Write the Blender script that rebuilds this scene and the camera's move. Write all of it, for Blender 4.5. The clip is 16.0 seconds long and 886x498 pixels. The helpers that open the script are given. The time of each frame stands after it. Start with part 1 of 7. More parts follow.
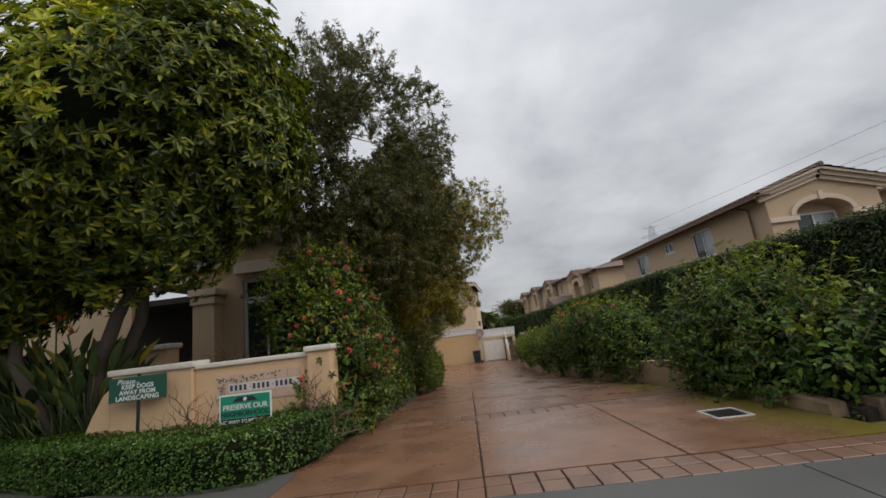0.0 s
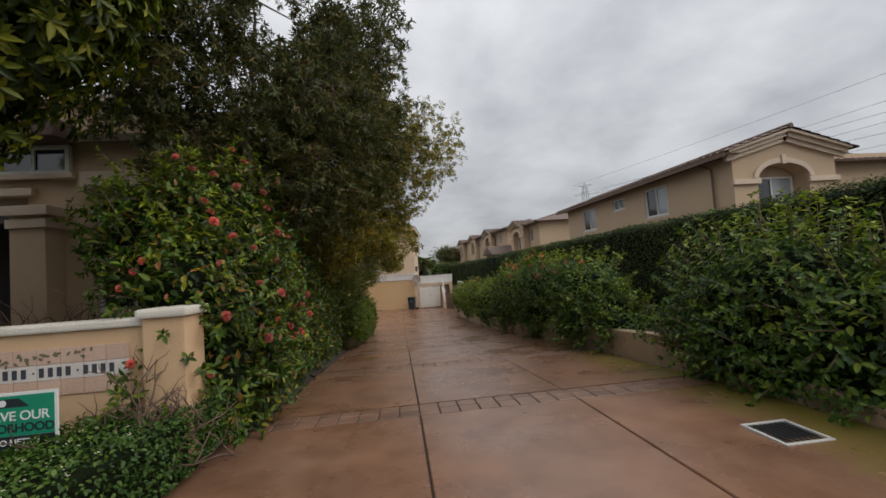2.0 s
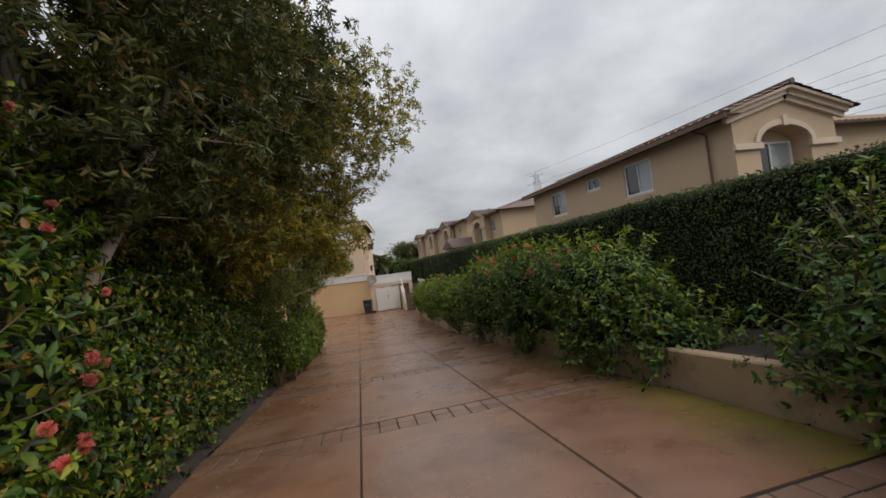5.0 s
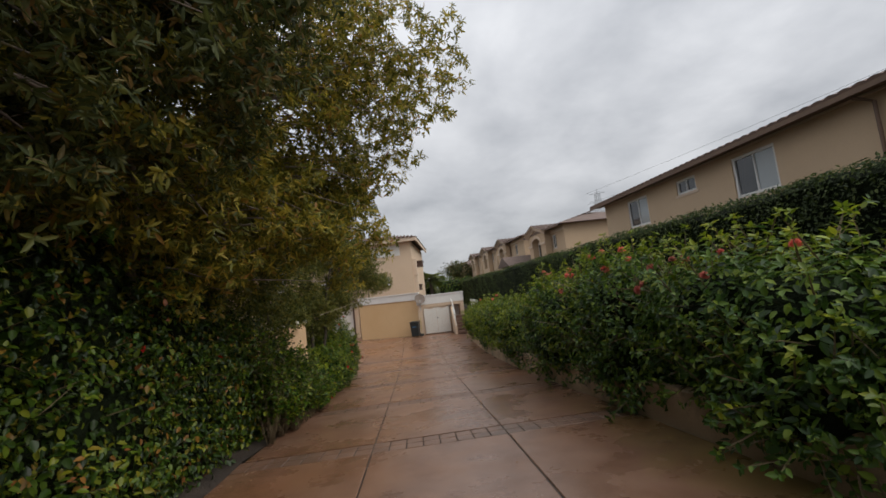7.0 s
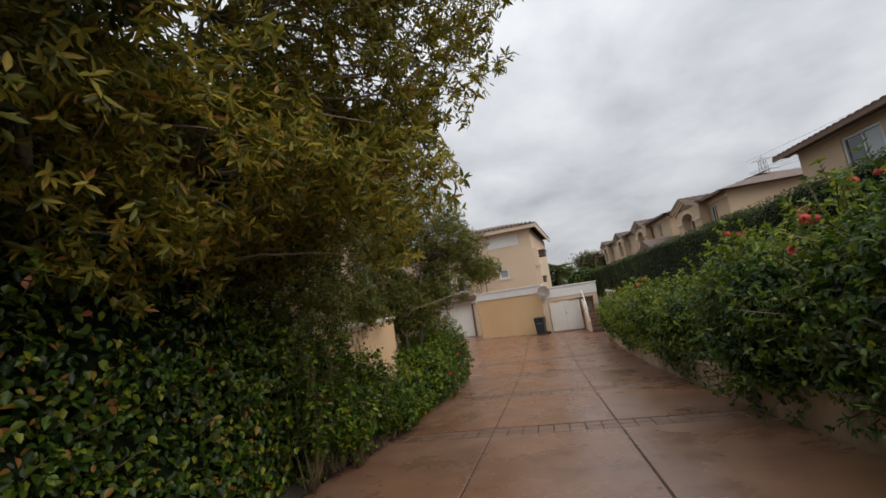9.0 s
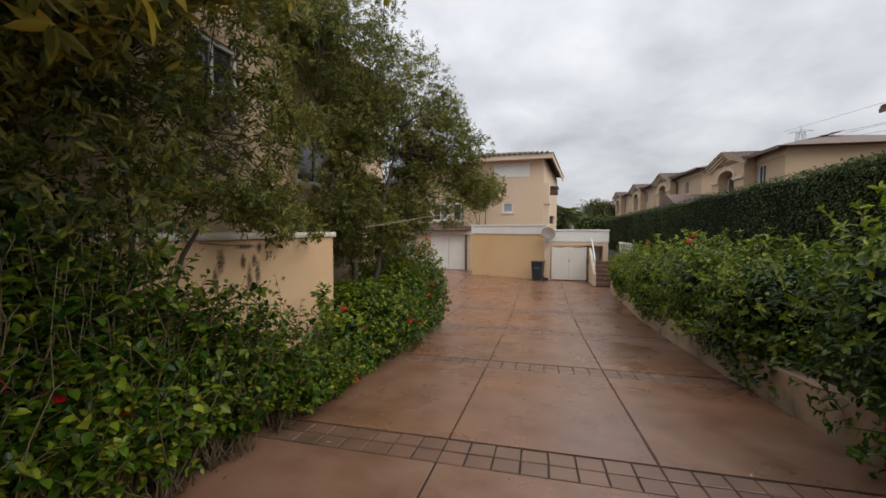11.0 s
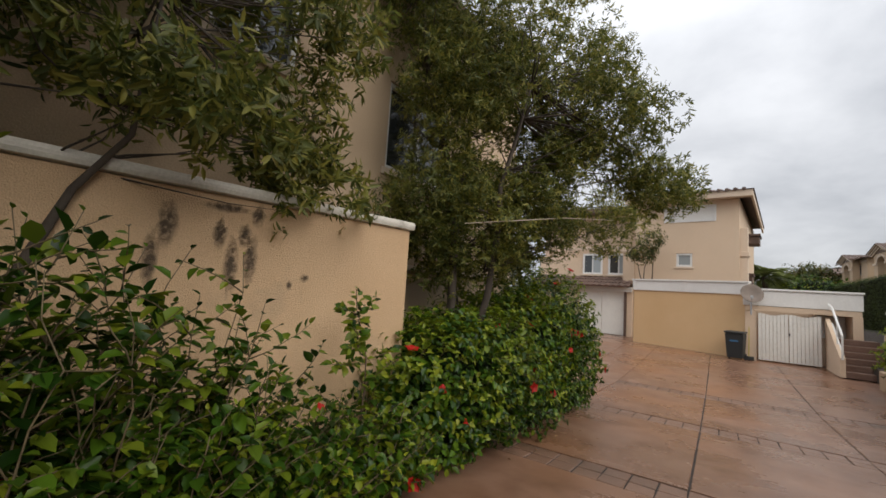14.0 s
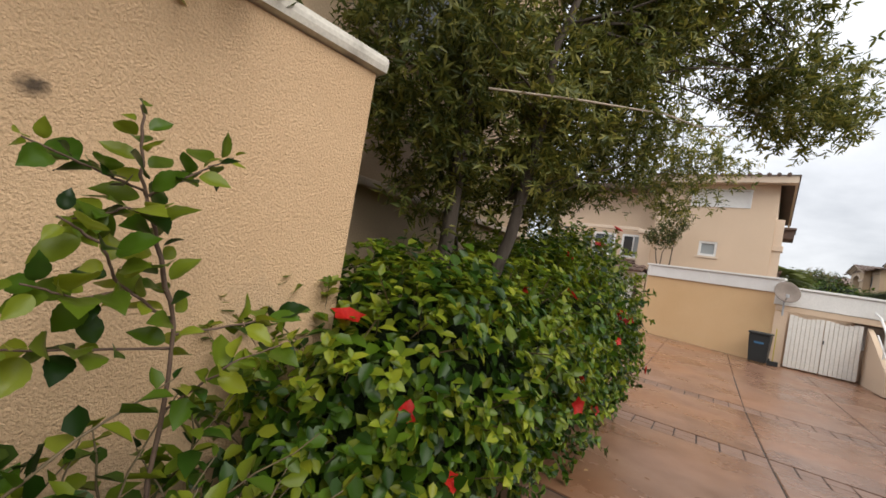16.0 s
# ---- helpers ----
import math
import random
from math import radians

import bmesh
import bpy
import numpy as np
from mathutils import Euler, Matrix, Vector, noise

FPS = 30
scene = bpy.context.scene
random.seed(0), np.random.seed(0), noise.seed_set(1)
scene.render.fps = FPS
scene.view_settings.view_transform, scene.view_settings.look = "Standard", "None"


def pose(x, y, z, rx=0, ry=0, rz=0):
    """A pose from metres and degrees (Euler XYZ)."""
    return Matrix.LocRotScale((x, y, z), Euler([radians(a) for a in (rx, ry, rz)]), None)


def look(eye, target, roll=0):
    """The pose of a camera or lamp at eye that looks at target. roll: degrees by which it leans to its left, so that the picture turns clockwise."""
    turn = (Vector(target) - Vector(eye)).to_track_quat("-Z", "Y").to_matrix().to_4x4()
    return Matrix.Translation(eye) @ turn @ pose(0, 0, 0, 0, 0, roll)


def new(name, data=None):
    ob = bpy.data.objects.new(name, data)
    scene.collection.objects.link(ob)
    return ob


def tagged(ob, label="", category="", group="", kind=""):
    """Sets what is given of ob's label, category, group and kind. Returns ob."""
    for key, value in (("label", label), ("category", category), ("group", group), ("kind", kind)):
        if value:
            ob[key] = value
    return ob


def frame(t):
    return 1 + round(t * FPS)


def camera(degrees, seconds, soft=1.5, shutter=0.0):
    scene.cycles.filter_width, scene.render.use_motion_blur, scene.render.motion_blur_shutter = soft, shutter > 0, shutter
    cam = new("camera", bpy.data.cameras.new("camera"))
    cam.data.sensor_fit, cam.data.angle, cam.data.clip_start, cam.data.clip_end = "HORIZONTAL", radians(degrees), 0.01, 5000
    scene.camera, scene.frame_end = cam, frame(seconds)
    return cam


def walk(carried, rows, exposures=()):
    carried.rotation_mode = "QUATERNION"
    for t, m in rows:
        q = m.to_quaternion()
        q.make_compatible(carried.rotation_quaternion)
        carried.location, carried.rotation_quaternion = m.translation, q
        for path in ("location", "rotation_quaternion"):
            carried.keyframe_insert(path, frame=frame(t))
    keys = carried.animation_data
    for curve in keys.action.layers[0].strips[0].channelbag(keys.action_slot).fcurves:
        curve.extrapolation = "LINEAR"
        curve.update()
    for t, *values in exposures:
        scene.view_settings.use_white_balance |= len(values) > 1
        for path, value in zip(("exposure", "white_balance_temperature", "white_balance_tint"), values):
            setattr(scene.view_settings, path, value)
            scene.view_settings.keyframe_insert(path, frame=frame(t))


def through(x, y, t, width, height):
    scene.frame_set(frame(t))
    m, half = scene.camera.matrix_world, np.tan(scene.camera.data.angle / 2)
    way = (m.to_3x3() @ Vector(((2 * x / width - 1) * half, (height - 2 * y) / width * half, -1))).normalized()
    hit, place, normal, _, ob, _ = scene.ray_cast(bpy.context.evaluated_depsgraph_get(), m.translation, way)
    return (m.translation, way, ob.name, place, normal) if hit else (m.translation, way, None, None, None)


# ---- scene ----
from functools import lru_cache

cam = camera(95.7, 16.0, soft=1.6)


def look_along(x, y, z, yaw, pitch, roll):
    """Eye, heading left of north, pitch up and lean to the left, in degrees."""
    return pose(x, y, z, 0, 0, yaw) @ pose(0, 0, 0, 90 + pitch) @ pose(0, 0, 0, 0, 0, roll)


walk(cam, [
    (0.0, look_along(0.499, -0.188, 1.406, 1.62, 11.44, -6.96)),
    (0.5, look_along(0.464, 0.355, 1.457, 0.31, 9.12, -6.11)),
    (1.0, look_along(0.330, 0.987, 1.497, -2.09, 6.86, -5.80)),
    (1.5, look_along(0.366, 1.472, 1.556, -6.34, 4.38, -6.07)),
    (2.0, look_along(0.360, 1.990, 1.594, -6.53, 2.71, -3.89)),
    (2.5, look_along(0.270, 2.472, 1.702, -8.55, 0.47, -2.73)),
    (3.0, look_along(0.376, 2.901, 1.744, -10.80, -0.08, -4.42)),
    (3.5, look_along(0.391, 3.307, 1.743, -9.70, 0.66, -6.72)),
    (4.0, look_along(0.414, 3.801, 1.712, -10.97, 1.14, -7.45)),
    (6.5, look_along(1.143, 6.724, 1.621, -13.71, 2.73, -6.75)),
    (7.0, look_along(1.238, 7.472, 1.497, -5.13, 5.34, -6.48)),
    (7.5, look_along(1.411, 8.148, 1.408, -0.63, 5.67, -6.74)),
    (8.0, look_along(1.459, 8.761, 1.326, 1.48, 6.65, -8.49)),
    (8.5, look_along(1.534, 9.365, 1.240, 8.26, 7.98, -10.09)),
    (9.0, look_along(1.573, 10.090, 1.199, 12.59, 7.31, -8.49)),
    (9.5, look_along(1.582, 10.866, 1.198, 13.26, 3.05, -4.49)),
    (10.0, look_along(1.511, 11.566, 1.194, 11.22, -2.46, 1.40)),
    (12.5, look_along(1.175, 15.028, 0.763, 19.87, -1.61, -4.77)),
    (13.0, look_along(1.183, 15.331, 0.676, 24.69, 1.87, -2.39)),
    (13.5, look_along(0.885, 15.401, 0.573, 30.23, 5.18, 1.68)),
    (14.0, look_along(0.710, 15.560, 0.474, 34.54, 5.23, 3.58)),
    (14.5, look_along(0.504, 15.741, 0.378, 34.37, 5.61, 3.30)),
    (15.0, look_along(0.145, 16.259, 0.326, 32.95, 4.74, 4.11)),
    (15.5, look_along(-0.074, 16.798, 0.253, 32.57, 3.98, 5.60)),
    (16.0, look_along(-0.295, 17.159, 0.220, 33.82, 0.90, 9.65)),
], exposures=((0.0, -0.05), (4.0, 0.02), (8.0, 0.08), (10.0, 0.2), (12.5, 0.35), (13.5, 0.24), (14.5, 0.45), (15.5, 0.54), (16.0, 0.72)))

# ---------------------------------------------------------------- sky and light
world = bpy.data.worlds.new("world")
scene.world = world
world.use_nodes = True
wn, wl = world.node_tree.nodes, world.node_tree.links
wn.clear()
w_out = wn.new("ShaderNodeOutputWorld")
w_bg = wn.new("ShaderNodeBackground")
w_sky = wn.new("ShaderNodeTexSky")
w_sky.sky_type = "NISHITA"
w_sky.sun_disc = False
w_sky.sun_elevation, w_sky.sun_rotation = radians(45), radians(116)
w_co = wn.new("ShaderNodeTexCoord")
w_sep = wn.new("ShaderNodeSeparateXYZ")
wl.new(w_co.outputs["Generated"], w_sep.inputs[0])
# clouds lie on a plane overhead, so that they crowd together towards the horizon
w_h = wn.new("ShaderNodeMath")
w_h.operation = "MAXIMUM"
w_h.inputs[1].default_value = 0.0
wl.new(w_sep.outputs["Z"], w_h.inputs[0])
w_h2 = wn.new("ShaderNodeMath")
w_h2.operation = "ADD"
w_h2.inputs[1].default_value = 0.34
wl.new(w_h.outputs[0], w_h2.inputs[0])
w_div = wn.new("ShaderNodeVectorMath")
w_div.operation = "DIVIDE"
w_cmb = wn.new("ShaderNodeCombineXYZ")
for k in ("X", "Y", "Z"):
    wl.new(w_h2.outputs[0], w_cmb.inputs[k])
wl.new(w_co.outputs["Generated"], w_div.inputs[0])
wl.new(w_cmb.outputs[0], w_div.inputs[1])
w_n1 = wn.new("ShaderNodeTexNoise")
w_n1.inputs["Scale"].default_value = 2.3
w_n1.inputs["Detail"].default_value = 6
w_n1.inputs["Roughness"].default_value = 0.52
w_n1.inputs["Distortion"].default_value = 0.15
wl.new(w_div.outputs[0], w_n1.inputs["Vector"])
w_ramp = wn.new("ShaderNodeValToRGB")
w_ramp.color_ramp.elements[0].position, w_ramp.color_ramp.elements[0].color = 0.32, (0.43, 0.445, 0.475, 1)
w_ramp.color_ramp.elements[1].position, w_ramp.color_ramp.elements[1].color = 0.70, (0.70, 0.71, 0.735, 1)
wl.new(w_n1.outputs["Fac"], w_ramp.inputs[0])
# an overcast sky is about three times as bright overhead as at the horizon
w_cie = wn.new("ShaderNodeMapRange")
w_cie.inputs["From Min"].default_value, w_cie.inputs["From Max"].default_value = 0.0, 1.0
w_cie.inputs["To Min"].default_value, w_cie.inputs["To Max"].default_value = 0.70, 1.75
wl.new(w_h.outputs[0], w_cie.inputs["Value"])
w_mul = wn.new("ShaderNodeVectorMath")
w_mul.operation = "SCALE"
wl.new(w_ramp.outputs[0], w_mul.inputs[0])
wl.new(w_cie.outputs[0], w_mul.inputs["Scale"])
w_skys = wn.new("ShaderNodeVectorMath")
w_skys.operation = "SCALE"
w_skys.inputs["Scale"].default_value = 0.006
wl.new(w_sky.outputs[0], w_skys.inputs[0])
w_add = wn.new("ShaderNodeVectorMath")
w_add.operation = "ADD"
wl.new(w_mul.outputs[0], w_add.inputs[0])
wl.new(w_skys.outputs[0], w_add.inputs[1])
wl.new(w_add.outputs[0], w_bg.inputs["Color"])
w_bg.inputs["Strength"].default_value = 1.0
wl.new(w_bg.outputs[0], w_out.inputs["Surface"])

sun = new("sun", bpy.data.lights.new("sun", "SUN"))
sun.data.energy, sun.data.angle, sun.data.color = 2.0, radians(60), (1.0, 0.96, 0.88)
sun.matrix_world = look((8.0, -4.0, 9.0), (0, 0, 0))

# ---------------------------------------------------------------- materials
def nodes_of(name):
    m = bpy.data.materials.new(name)
    m.use_nodes = True
    nt = m.node_tree
    return m, nt, nt.nodes["Principled BSDF"], nt.nodes["Material Output"]


def ramp_node(nt, stops):
    r = nt.nodes.new("ShaderNodeValToRGB")
    e = r.color_ramp.elements
    while len(e) < len(stops):
        e.new(0.5)
    for el, (p, c) in zip(e, stops):
        el.position, el.color = p, (*c, 1)
    return r


def tex(nt, scale, detail=4.0, rough=0.55, coords=None):
    n = nt.nodes.new("ShaderNodeTexNoise")
    n.inputs["Scale"].default_value, n.inputs["Detail"].default_value, n.inputs["Roughness"].default_value = scale, detail, rough
    if coords is not None:
        nt.links.new(coords, n.inputs["Vector"])
    return n


def mixc(nt, kind, fac, a, b):
    n = nt.nodes.new("ShaderNodeMix")
    n.data_type, n.blend_type = "RGBA", kind
    for sock, v in ((n.inputs["Factor"], fac), (n.inputs["A"], a), (n.inputs["B"], b)):
        if isinstance(v, bpy.types.NodeSocket):
            nt.links.new(v, sock)
        elif isinstance(v, tuple):
            sock.default_value = (*v, 1)
        else:
            sock.default_value = v
    return n.outputs["Result"]


def surface(name, c1, c2, rough=0.8, grain=40.0, patch=1.3, bump=0.2, bump_scale=60.0, bump_dist=0.004, metal=0.0, stain=None, stain_at=(0.55, 0.75),
            stain_scale=0.8, rough_var=0.1, stretch=None, each=0.0, spec=0.5, coat=0.0):
    """A procedural surface in world metres: two tones by patches, a fine grain, stains with a shape of their own, a bump and an uneven gloss."""
    m, nt, b, _ = nodes_of(name)
    geo = nt.nodes.new("ShaderNodeNewGeometry")
    co = geo.outputs["Position"]
    if stretch:
        mp = nt.nodes.new("ShaderNodeMapping")
        mp.inputs["Scale"].default_value = stretch
        nt.links.new(co, mp.inputs["Vector"])
        co = mp.outputs[0]
    big = tex(nt, patch, 5, 0.6, co)
    fine = tex(nt, grain, 3, 0.6, co)
    r1 = ramp_node(nt, [(0.3, c1), (0.7, c2)])
    nt.links.new(big.outputs["Fac"], r1.inputs[0])
    r2 = ramp_node(nt, [(0.25, (0.72, 0.72, 0.72)), (0.75, (1.0, 1.0, 1.0))])
    nt.links.new(fine.outputs["Fac"], r2.inputs[0])
    col = mixc(nt, "MULTIPLY", 0.8, r1.outputs[0], r2.outputs[0])
    if stain:
        st = tex(nt, stain_scale, 7, 0.62, co)
        r3 = ramp_node(nt, [(stain_at[0], (0, 0, 0)), (stain_at[1], (1, 1, 1))])
        nt.links.new(st.outputs["Fac"], r3.inputs[0])
        col = mixc(nt, "MIX", r3.outputs[0], col, stain)
    if each:
        oi = nt.nodes.new("ShaderNodeObjectInfo")
        r4 = ramp_node(nt, [(0.0, (1 - each,) * 3), (1.0, (1.0, 1.0, 1.0))])
        nt.links.new(oi.outputs["Random"], r4.inputs[0])
        col = mixc(nt, "MULTIPLY", 1.0, col, r4.outputs[0])
    nt.links.new(col, b.inputs["Base Color"])
    b.inputs["Metallic"].default_value = metal
    b.inputs["Specular IOR Level"].default_value = spec
    b.inputs["Coat Weight"].default_value = coat
    mr = nt.nodes.new("ShaderNodeMapRange")
    mr.inputs["To Min"].default_value, mr.inputs["To Max"].default_value = max(rough - rough_var, 0.03), min(rough + rough_var, 1.0)
    nt.links.new(big.outputs["Fac"], mr.inputs["Value"])
    nt.links.new(mr.outputs[0], b.inputs["Roughness"])
    if bump:
        bt = tex(nt, bump_scale, 3, 0.6, co)
        bp = nt.nodes.new("ShaderNodeBump")
        bp.inputs["Strength"].default_value, bp.inputs["Distance"].default_value = bump, bump_dist
        nt.links.new(bt.outputs["Fac"], bp.inputs["Height"])
        nt.links.new(bp.outputs[0], b.inputs["Normal"])
    return m


def leaf(name, tones, rough=0.42, through=0.25, spec=0.35):
    """Leaves: one tone to each leaf, drawn from a ramp, thin enough to let some light through."""
    m, nt, b, out = nodes_of(name)
    geo = nt.nodes.new("ShaderNodeNewGeometry")
    r = ramp_node(nt, [(p, (c[0] * 1.5, c[1] * 1.38, c[2] * 1.0)) for p, c in tones])
    nt.links.new(geo.outputs["Random Per Island"], r.inputs[0])
    n = tex(nt, 0.9, 3, 0.5, geo.outputs["Position"])
    r2 = ramp_node(nt, [(0.35, (0.7, 0.74, 0.7)), (0.65, (1.1, 1.08, 1.0))])
    nt.links.new(n.outputs["Fac"], r2.inputs[0])
    col = mixc(nt, "MULTIPLY", 1.0, r.outputs[0], r2.outputs[0])
    nt.links.new(col, b.inputs["Base Color"])
    b.inputs["Roughness"].default_value = rough
    b.inputs["Specular IOR Level"].default_value = spec
    tr = nt.nodes.new("ShaderNodeBsdfTranslucent")
    nt.links.new(col, tr.inputs["Color"])
    mx = nt.nodes.new("ShaderNodeMixShader")
    mx.inputs[0].default_value = through + 0.08
    nt.links.new(b.outputs[0], mx.inputs[1])
    nt.links.new(tr.outputs[0], mx.inputs[2])
    nt.links.new(mx.outputs[0], out.inputs["Surface"])
    return m


def plain(name, c, rough=0.5, metal=0.0, spec=0.5):
    return surface(name, tuple(v * 0.9 for v in c), c, rough, grain=90, patch=5, bump=0.0, metal=metal, spec=spec)


def pane_glass(name, c):
    m, nt, b, _ = nodes_of(name)
    b.inputs["Base Color"].default_value = (*c, 1)
    b.inputs["Roughness"].default_value = 0.06
    b.inputs["Specular IOR Level"].default_value = 0.9
    return m


STUCCO_WALL = surface("stucco_garden_wall", (0.69, 0.455, 0.265), (0.77, 0.525, 0.32), 0.9, grain=150, patch=0.9, bump=1.0, bump_scale=120, bump_dist=0.010,
                      stain=(0.40, 0.30, 0.20), stain_at=(0.60, 0.85), stain_scale=1.6)
STUCCO_HOUSE = surface("stucco_house", (0.56, 0.41, 0.275), (0.62, 0.46, 0.31), 0.92, grain=90, patch=0.4, bump=0.5, bump_scale=60, bump_dist=0.008)
STUCCO_END = surface("stucco_pale", (0.66, 0.50, 0.36), (0.72, 0.55, 0.40), 0.92, grain=90, patch=0.4, bump=0.4, bump_scale=60, bump_dist=0.008)
STUCCO_OCHRE = surface("stucco_ochre", (0.66, 0.43, 0.22), (0.72, 0.49, 0.27), 0.9, grain=90, patch=0.5, bump=0.4, bump_scale=60, bump_dist=0.008)
TRIM = surface("trim_pale", (0.66, 0.52, 0.40), (0.72, 0.58, 0.45), 0.8, grain=60, patch=1.0, bump=0.2)
CAP = surface("wall_cap_whitewash", (0.62, 0.57, 0.50), (0.76, 0.71, 0.63), 0.8, grain=60, patch=2.0, bump=0.4, bump_scale=40, stain=(0.20, 0.18, 0.15), stain_at=(0.60, 0.78),
              stain_scale=2.6)
WHITE = surface("white_paint", (0.74, 0.72, 0.68), (0.82, 0.80, 0.77), 0.55, grain=50, patch=1.5, bump=0.1)
WHITE_DOOR = surface("white_boards", (0.76, 0.73, 0.67), (0.83, 0.80, 0.74), 0.6, grain=30, patch=1.2, bump=0.15)
FRAME_WHITE = plain("window_frame_white", (0.80, 0.79, 0.77), 0.45)
GLASS = pane_glass("window_glass", (0.028, 0.032, 0.036))
GLASS_PALE = pane_glass("window_glass_with_blind", (0.30, 0.33, 0.34))
ROOF = surface("roof_tile_clay", (0.12, 0.078, 0.062), (0.20, 0.125, 0.095), 0.75, grain=25, patch=3.0, bump=0.3, bump_scale=30, each=0.3)
ROOF_FAR = surface("roof_tile_weathered", (0.12, 0.082, 0.068), (0.19, 0.13, 0.105), 0.8, grain=6, patch=2.0, bump=0.3, bump_scale=12, bump_dist=0.03)
EAVE = surface("eave_wood_brown", (0.14, 0.085, 0.055), (0.19, 0.12, 0.08), 0.7, grain=30, patch=2)
PIPE = plain("downpipe_brown", (0.17, 0.10, 0.065), 0.5)
DARK = plain("dark_metal", (0.03, 0.03, 0.032), 0.45, 0.3)
DARK_WOOD = surface("dark_door_trim", (0.10, 0.06, 0.045), (0.14, 0.085, 0.06), 0.6)
CONCRETE = surface("pavement_concrete_wet", (0.068, 0.066, 0.063), (0.098, 0.095, 0.09), 0.55, grain=140, patch=0.8, bump=0.25, bump_scale=120, bump_dist=0.002,
                   stain=(0.09, 0.088, 0.084), stain_at=(0.5, 0.75), stain_scale=0.6)
KERB = surface("kerb_concrete", (0.20, 0.15, 0.105), (0.31, 0.24, 0.17), 0.75, grain=60, patch=2.5, bump=0.4, stain=(0.075, 0.062, 0.035), stain_at=(0.42, 0.62), stain_scale=2)
BANK_WALL = surface("retaining_wall_plaster", (0.36, 0.25, 0.15), (0.46, 0.33, 0.21), 0.85, grain=80, patch=1.6, bump=0.5, bump_scale=70, bump_dist=0.006, stain=(0.11, 0.09, 0.05), stain_at=(0.5, 0.72), stain_scale=1.8)
BARK = surface("bark_pale_grey", (0.20, 0.155, 0.125), (0.36, 0.30, 0.25), 0.9, grain=22, patch=5, bump=0.8, bump_scale=30, bump_dist=0.012, stretch=(1, 1, 0.3))
BARK_DARK = surface("bark_dark", (0.06, 0.045, 0.035), (0.11, 0.085, 0.065), 0.9, grain=22, patch=5, bump=0.8, bump_scale=30, bump_dist=0.012, stretch=(1, 1, 0.3))
TWIG = surface("twig_brown", (0.10, 0.06, 0.042), (0.17, 0.11, 0.08), 0.85, grain=40, patch=8)
STEM = surface("stem_green_brown", (0.11, 0.075, 0.04), (0.16, 0.12, 0.06), 0.7, grain=40, patch=8)
SOIL = surface("garden_soil_mulch", (0.030, 0.021, 0.016), (0.062, 0.044, 0.032), 0.95, grain=30, patch=3, bump=1.0, bump_scale=35, bump_dist=0.03)
LAND = surface("open_land", (0.06, 0.058, 0.045), (0.10, 0.10, 0.075), 0.95, grain=3, patch=0.2, bump=0.3, bump_scale=4, bump_dist=0.05)
# Near-black green for solids inside foliage; stands in for shade among the leaves.
CORE = surface("inner_shade_dark", (0.006, 0.010, 0.004), (0.016, 0.024, 0.009), 0.95, grain=20, patch=3, bump=1.0, bump_scale=18, bump_dist=0.06, spec=0.1)
SIGN_GREEN = plain("sign_dark_green", (0.010, 0.085, 0.055), 0.4)
SIGN_TEAL = plain("sign_bright_green", (0.010, 0.27, 0.155), 0.4)
SIGN_DARK = plain("sign_navy", (0.016, 0.024, 0.030), 0.4)
SIGN_WHITE = plain("sign_white", (0.78, 0.80, 0.78), 0.45)
INK = plain("ink_dark", (0.045, 0.05, 0.065), 0.6)
TILE_PINK = surface("plaque_tile_pink", (0.62, 0.42, 0.32), (0.70, 0.50, 0.39), 0.4, grain=60, patch=5, bump=0.1, each=0.12)
TILE_WHITE = surface("plaque_tile_white", (0.66, 0.60, 0.56), (0.74, 0.68, 0.64), 0.35, grain=60, patch=5, bump=0.1, each=0.08)
BIN = plain("bin_plastic_dark", (0.025, 0.030, 0.032), 0.5)
BIN_BLUE = plain("bin_label", (0.05, 0.16, 0.30), 0.5)
YELLOW = plain("yellow_handle", (0.55, 0.42, 0.03), 0.5)
DISH = surface("dish_grey_brown", (0.16, 0.125, 0.10), (0.22, 0.17, 0.14), 0.7, grain=30, patch=4)
STEP = surface("brick_step", (0.16, 0.09, 0.065), (0.24, 0.14, 0.10), 0.7, grain=30, patch=4, each=0.2)
STEEL = plain("galvanised_steel", (0.42, 0.43, 0.45), 0.7, 0.0)
WIRE_PALE = plain("wire_pale", (0.45, 0.36, 0.27), 0.6)
CABLE = plain("cable_dark", (0.06, 0.06, 0.065), 0.7)
DRAIN_RIM = plain("drain_rim_pale", (0.62, 0.60, 0.56), 0.5)
PETAL_PINK = leaf("petal_pink", [(p, (c[0] / 1.5, c[1] / 1.38, c[2])) for p, c in [(0.0, (0.88, 0.20, 0.20)), (1.0, (1.0, 0.48, 0.42))]], 0.6, 0.45)
PETAL_RED = leaf("petal_red", [(p, (c[0] / 1.5, c[1] / 1.38, c[2])) for p, c in [(0.0, (0.50, 0.010, 0.010)), (1.0, (0.70, 0.035, 0.025))]], 0.5, 0.3)
PETAL_ORANGE = leaf("petal_orange", [(p, (c[0] / 1.5, c[1] / 1.38, c[2])) for p, c in [(0.0, (0.72, 0.14, 0.01)), (1.0, (0.85, 0.28, 0.02))]], 0.5, 0.3)
PETAL_CREAM = leaf("petal_cream", [(p, (c[0] / 1.5, c[1] / 1.38, c[2])) for p, c in [(0.0, (0.62, 0.58, 0.42)), (1.0, (0.78, 0.75, 0.60))]], 0.7, 0.3)
PALM_LEAF = leaf("palm_frond", [(0.0, (0.06, 0.085, 0.03)), (1.0, (0.12, 0.15, 0.06))], 0.5, 0.2)

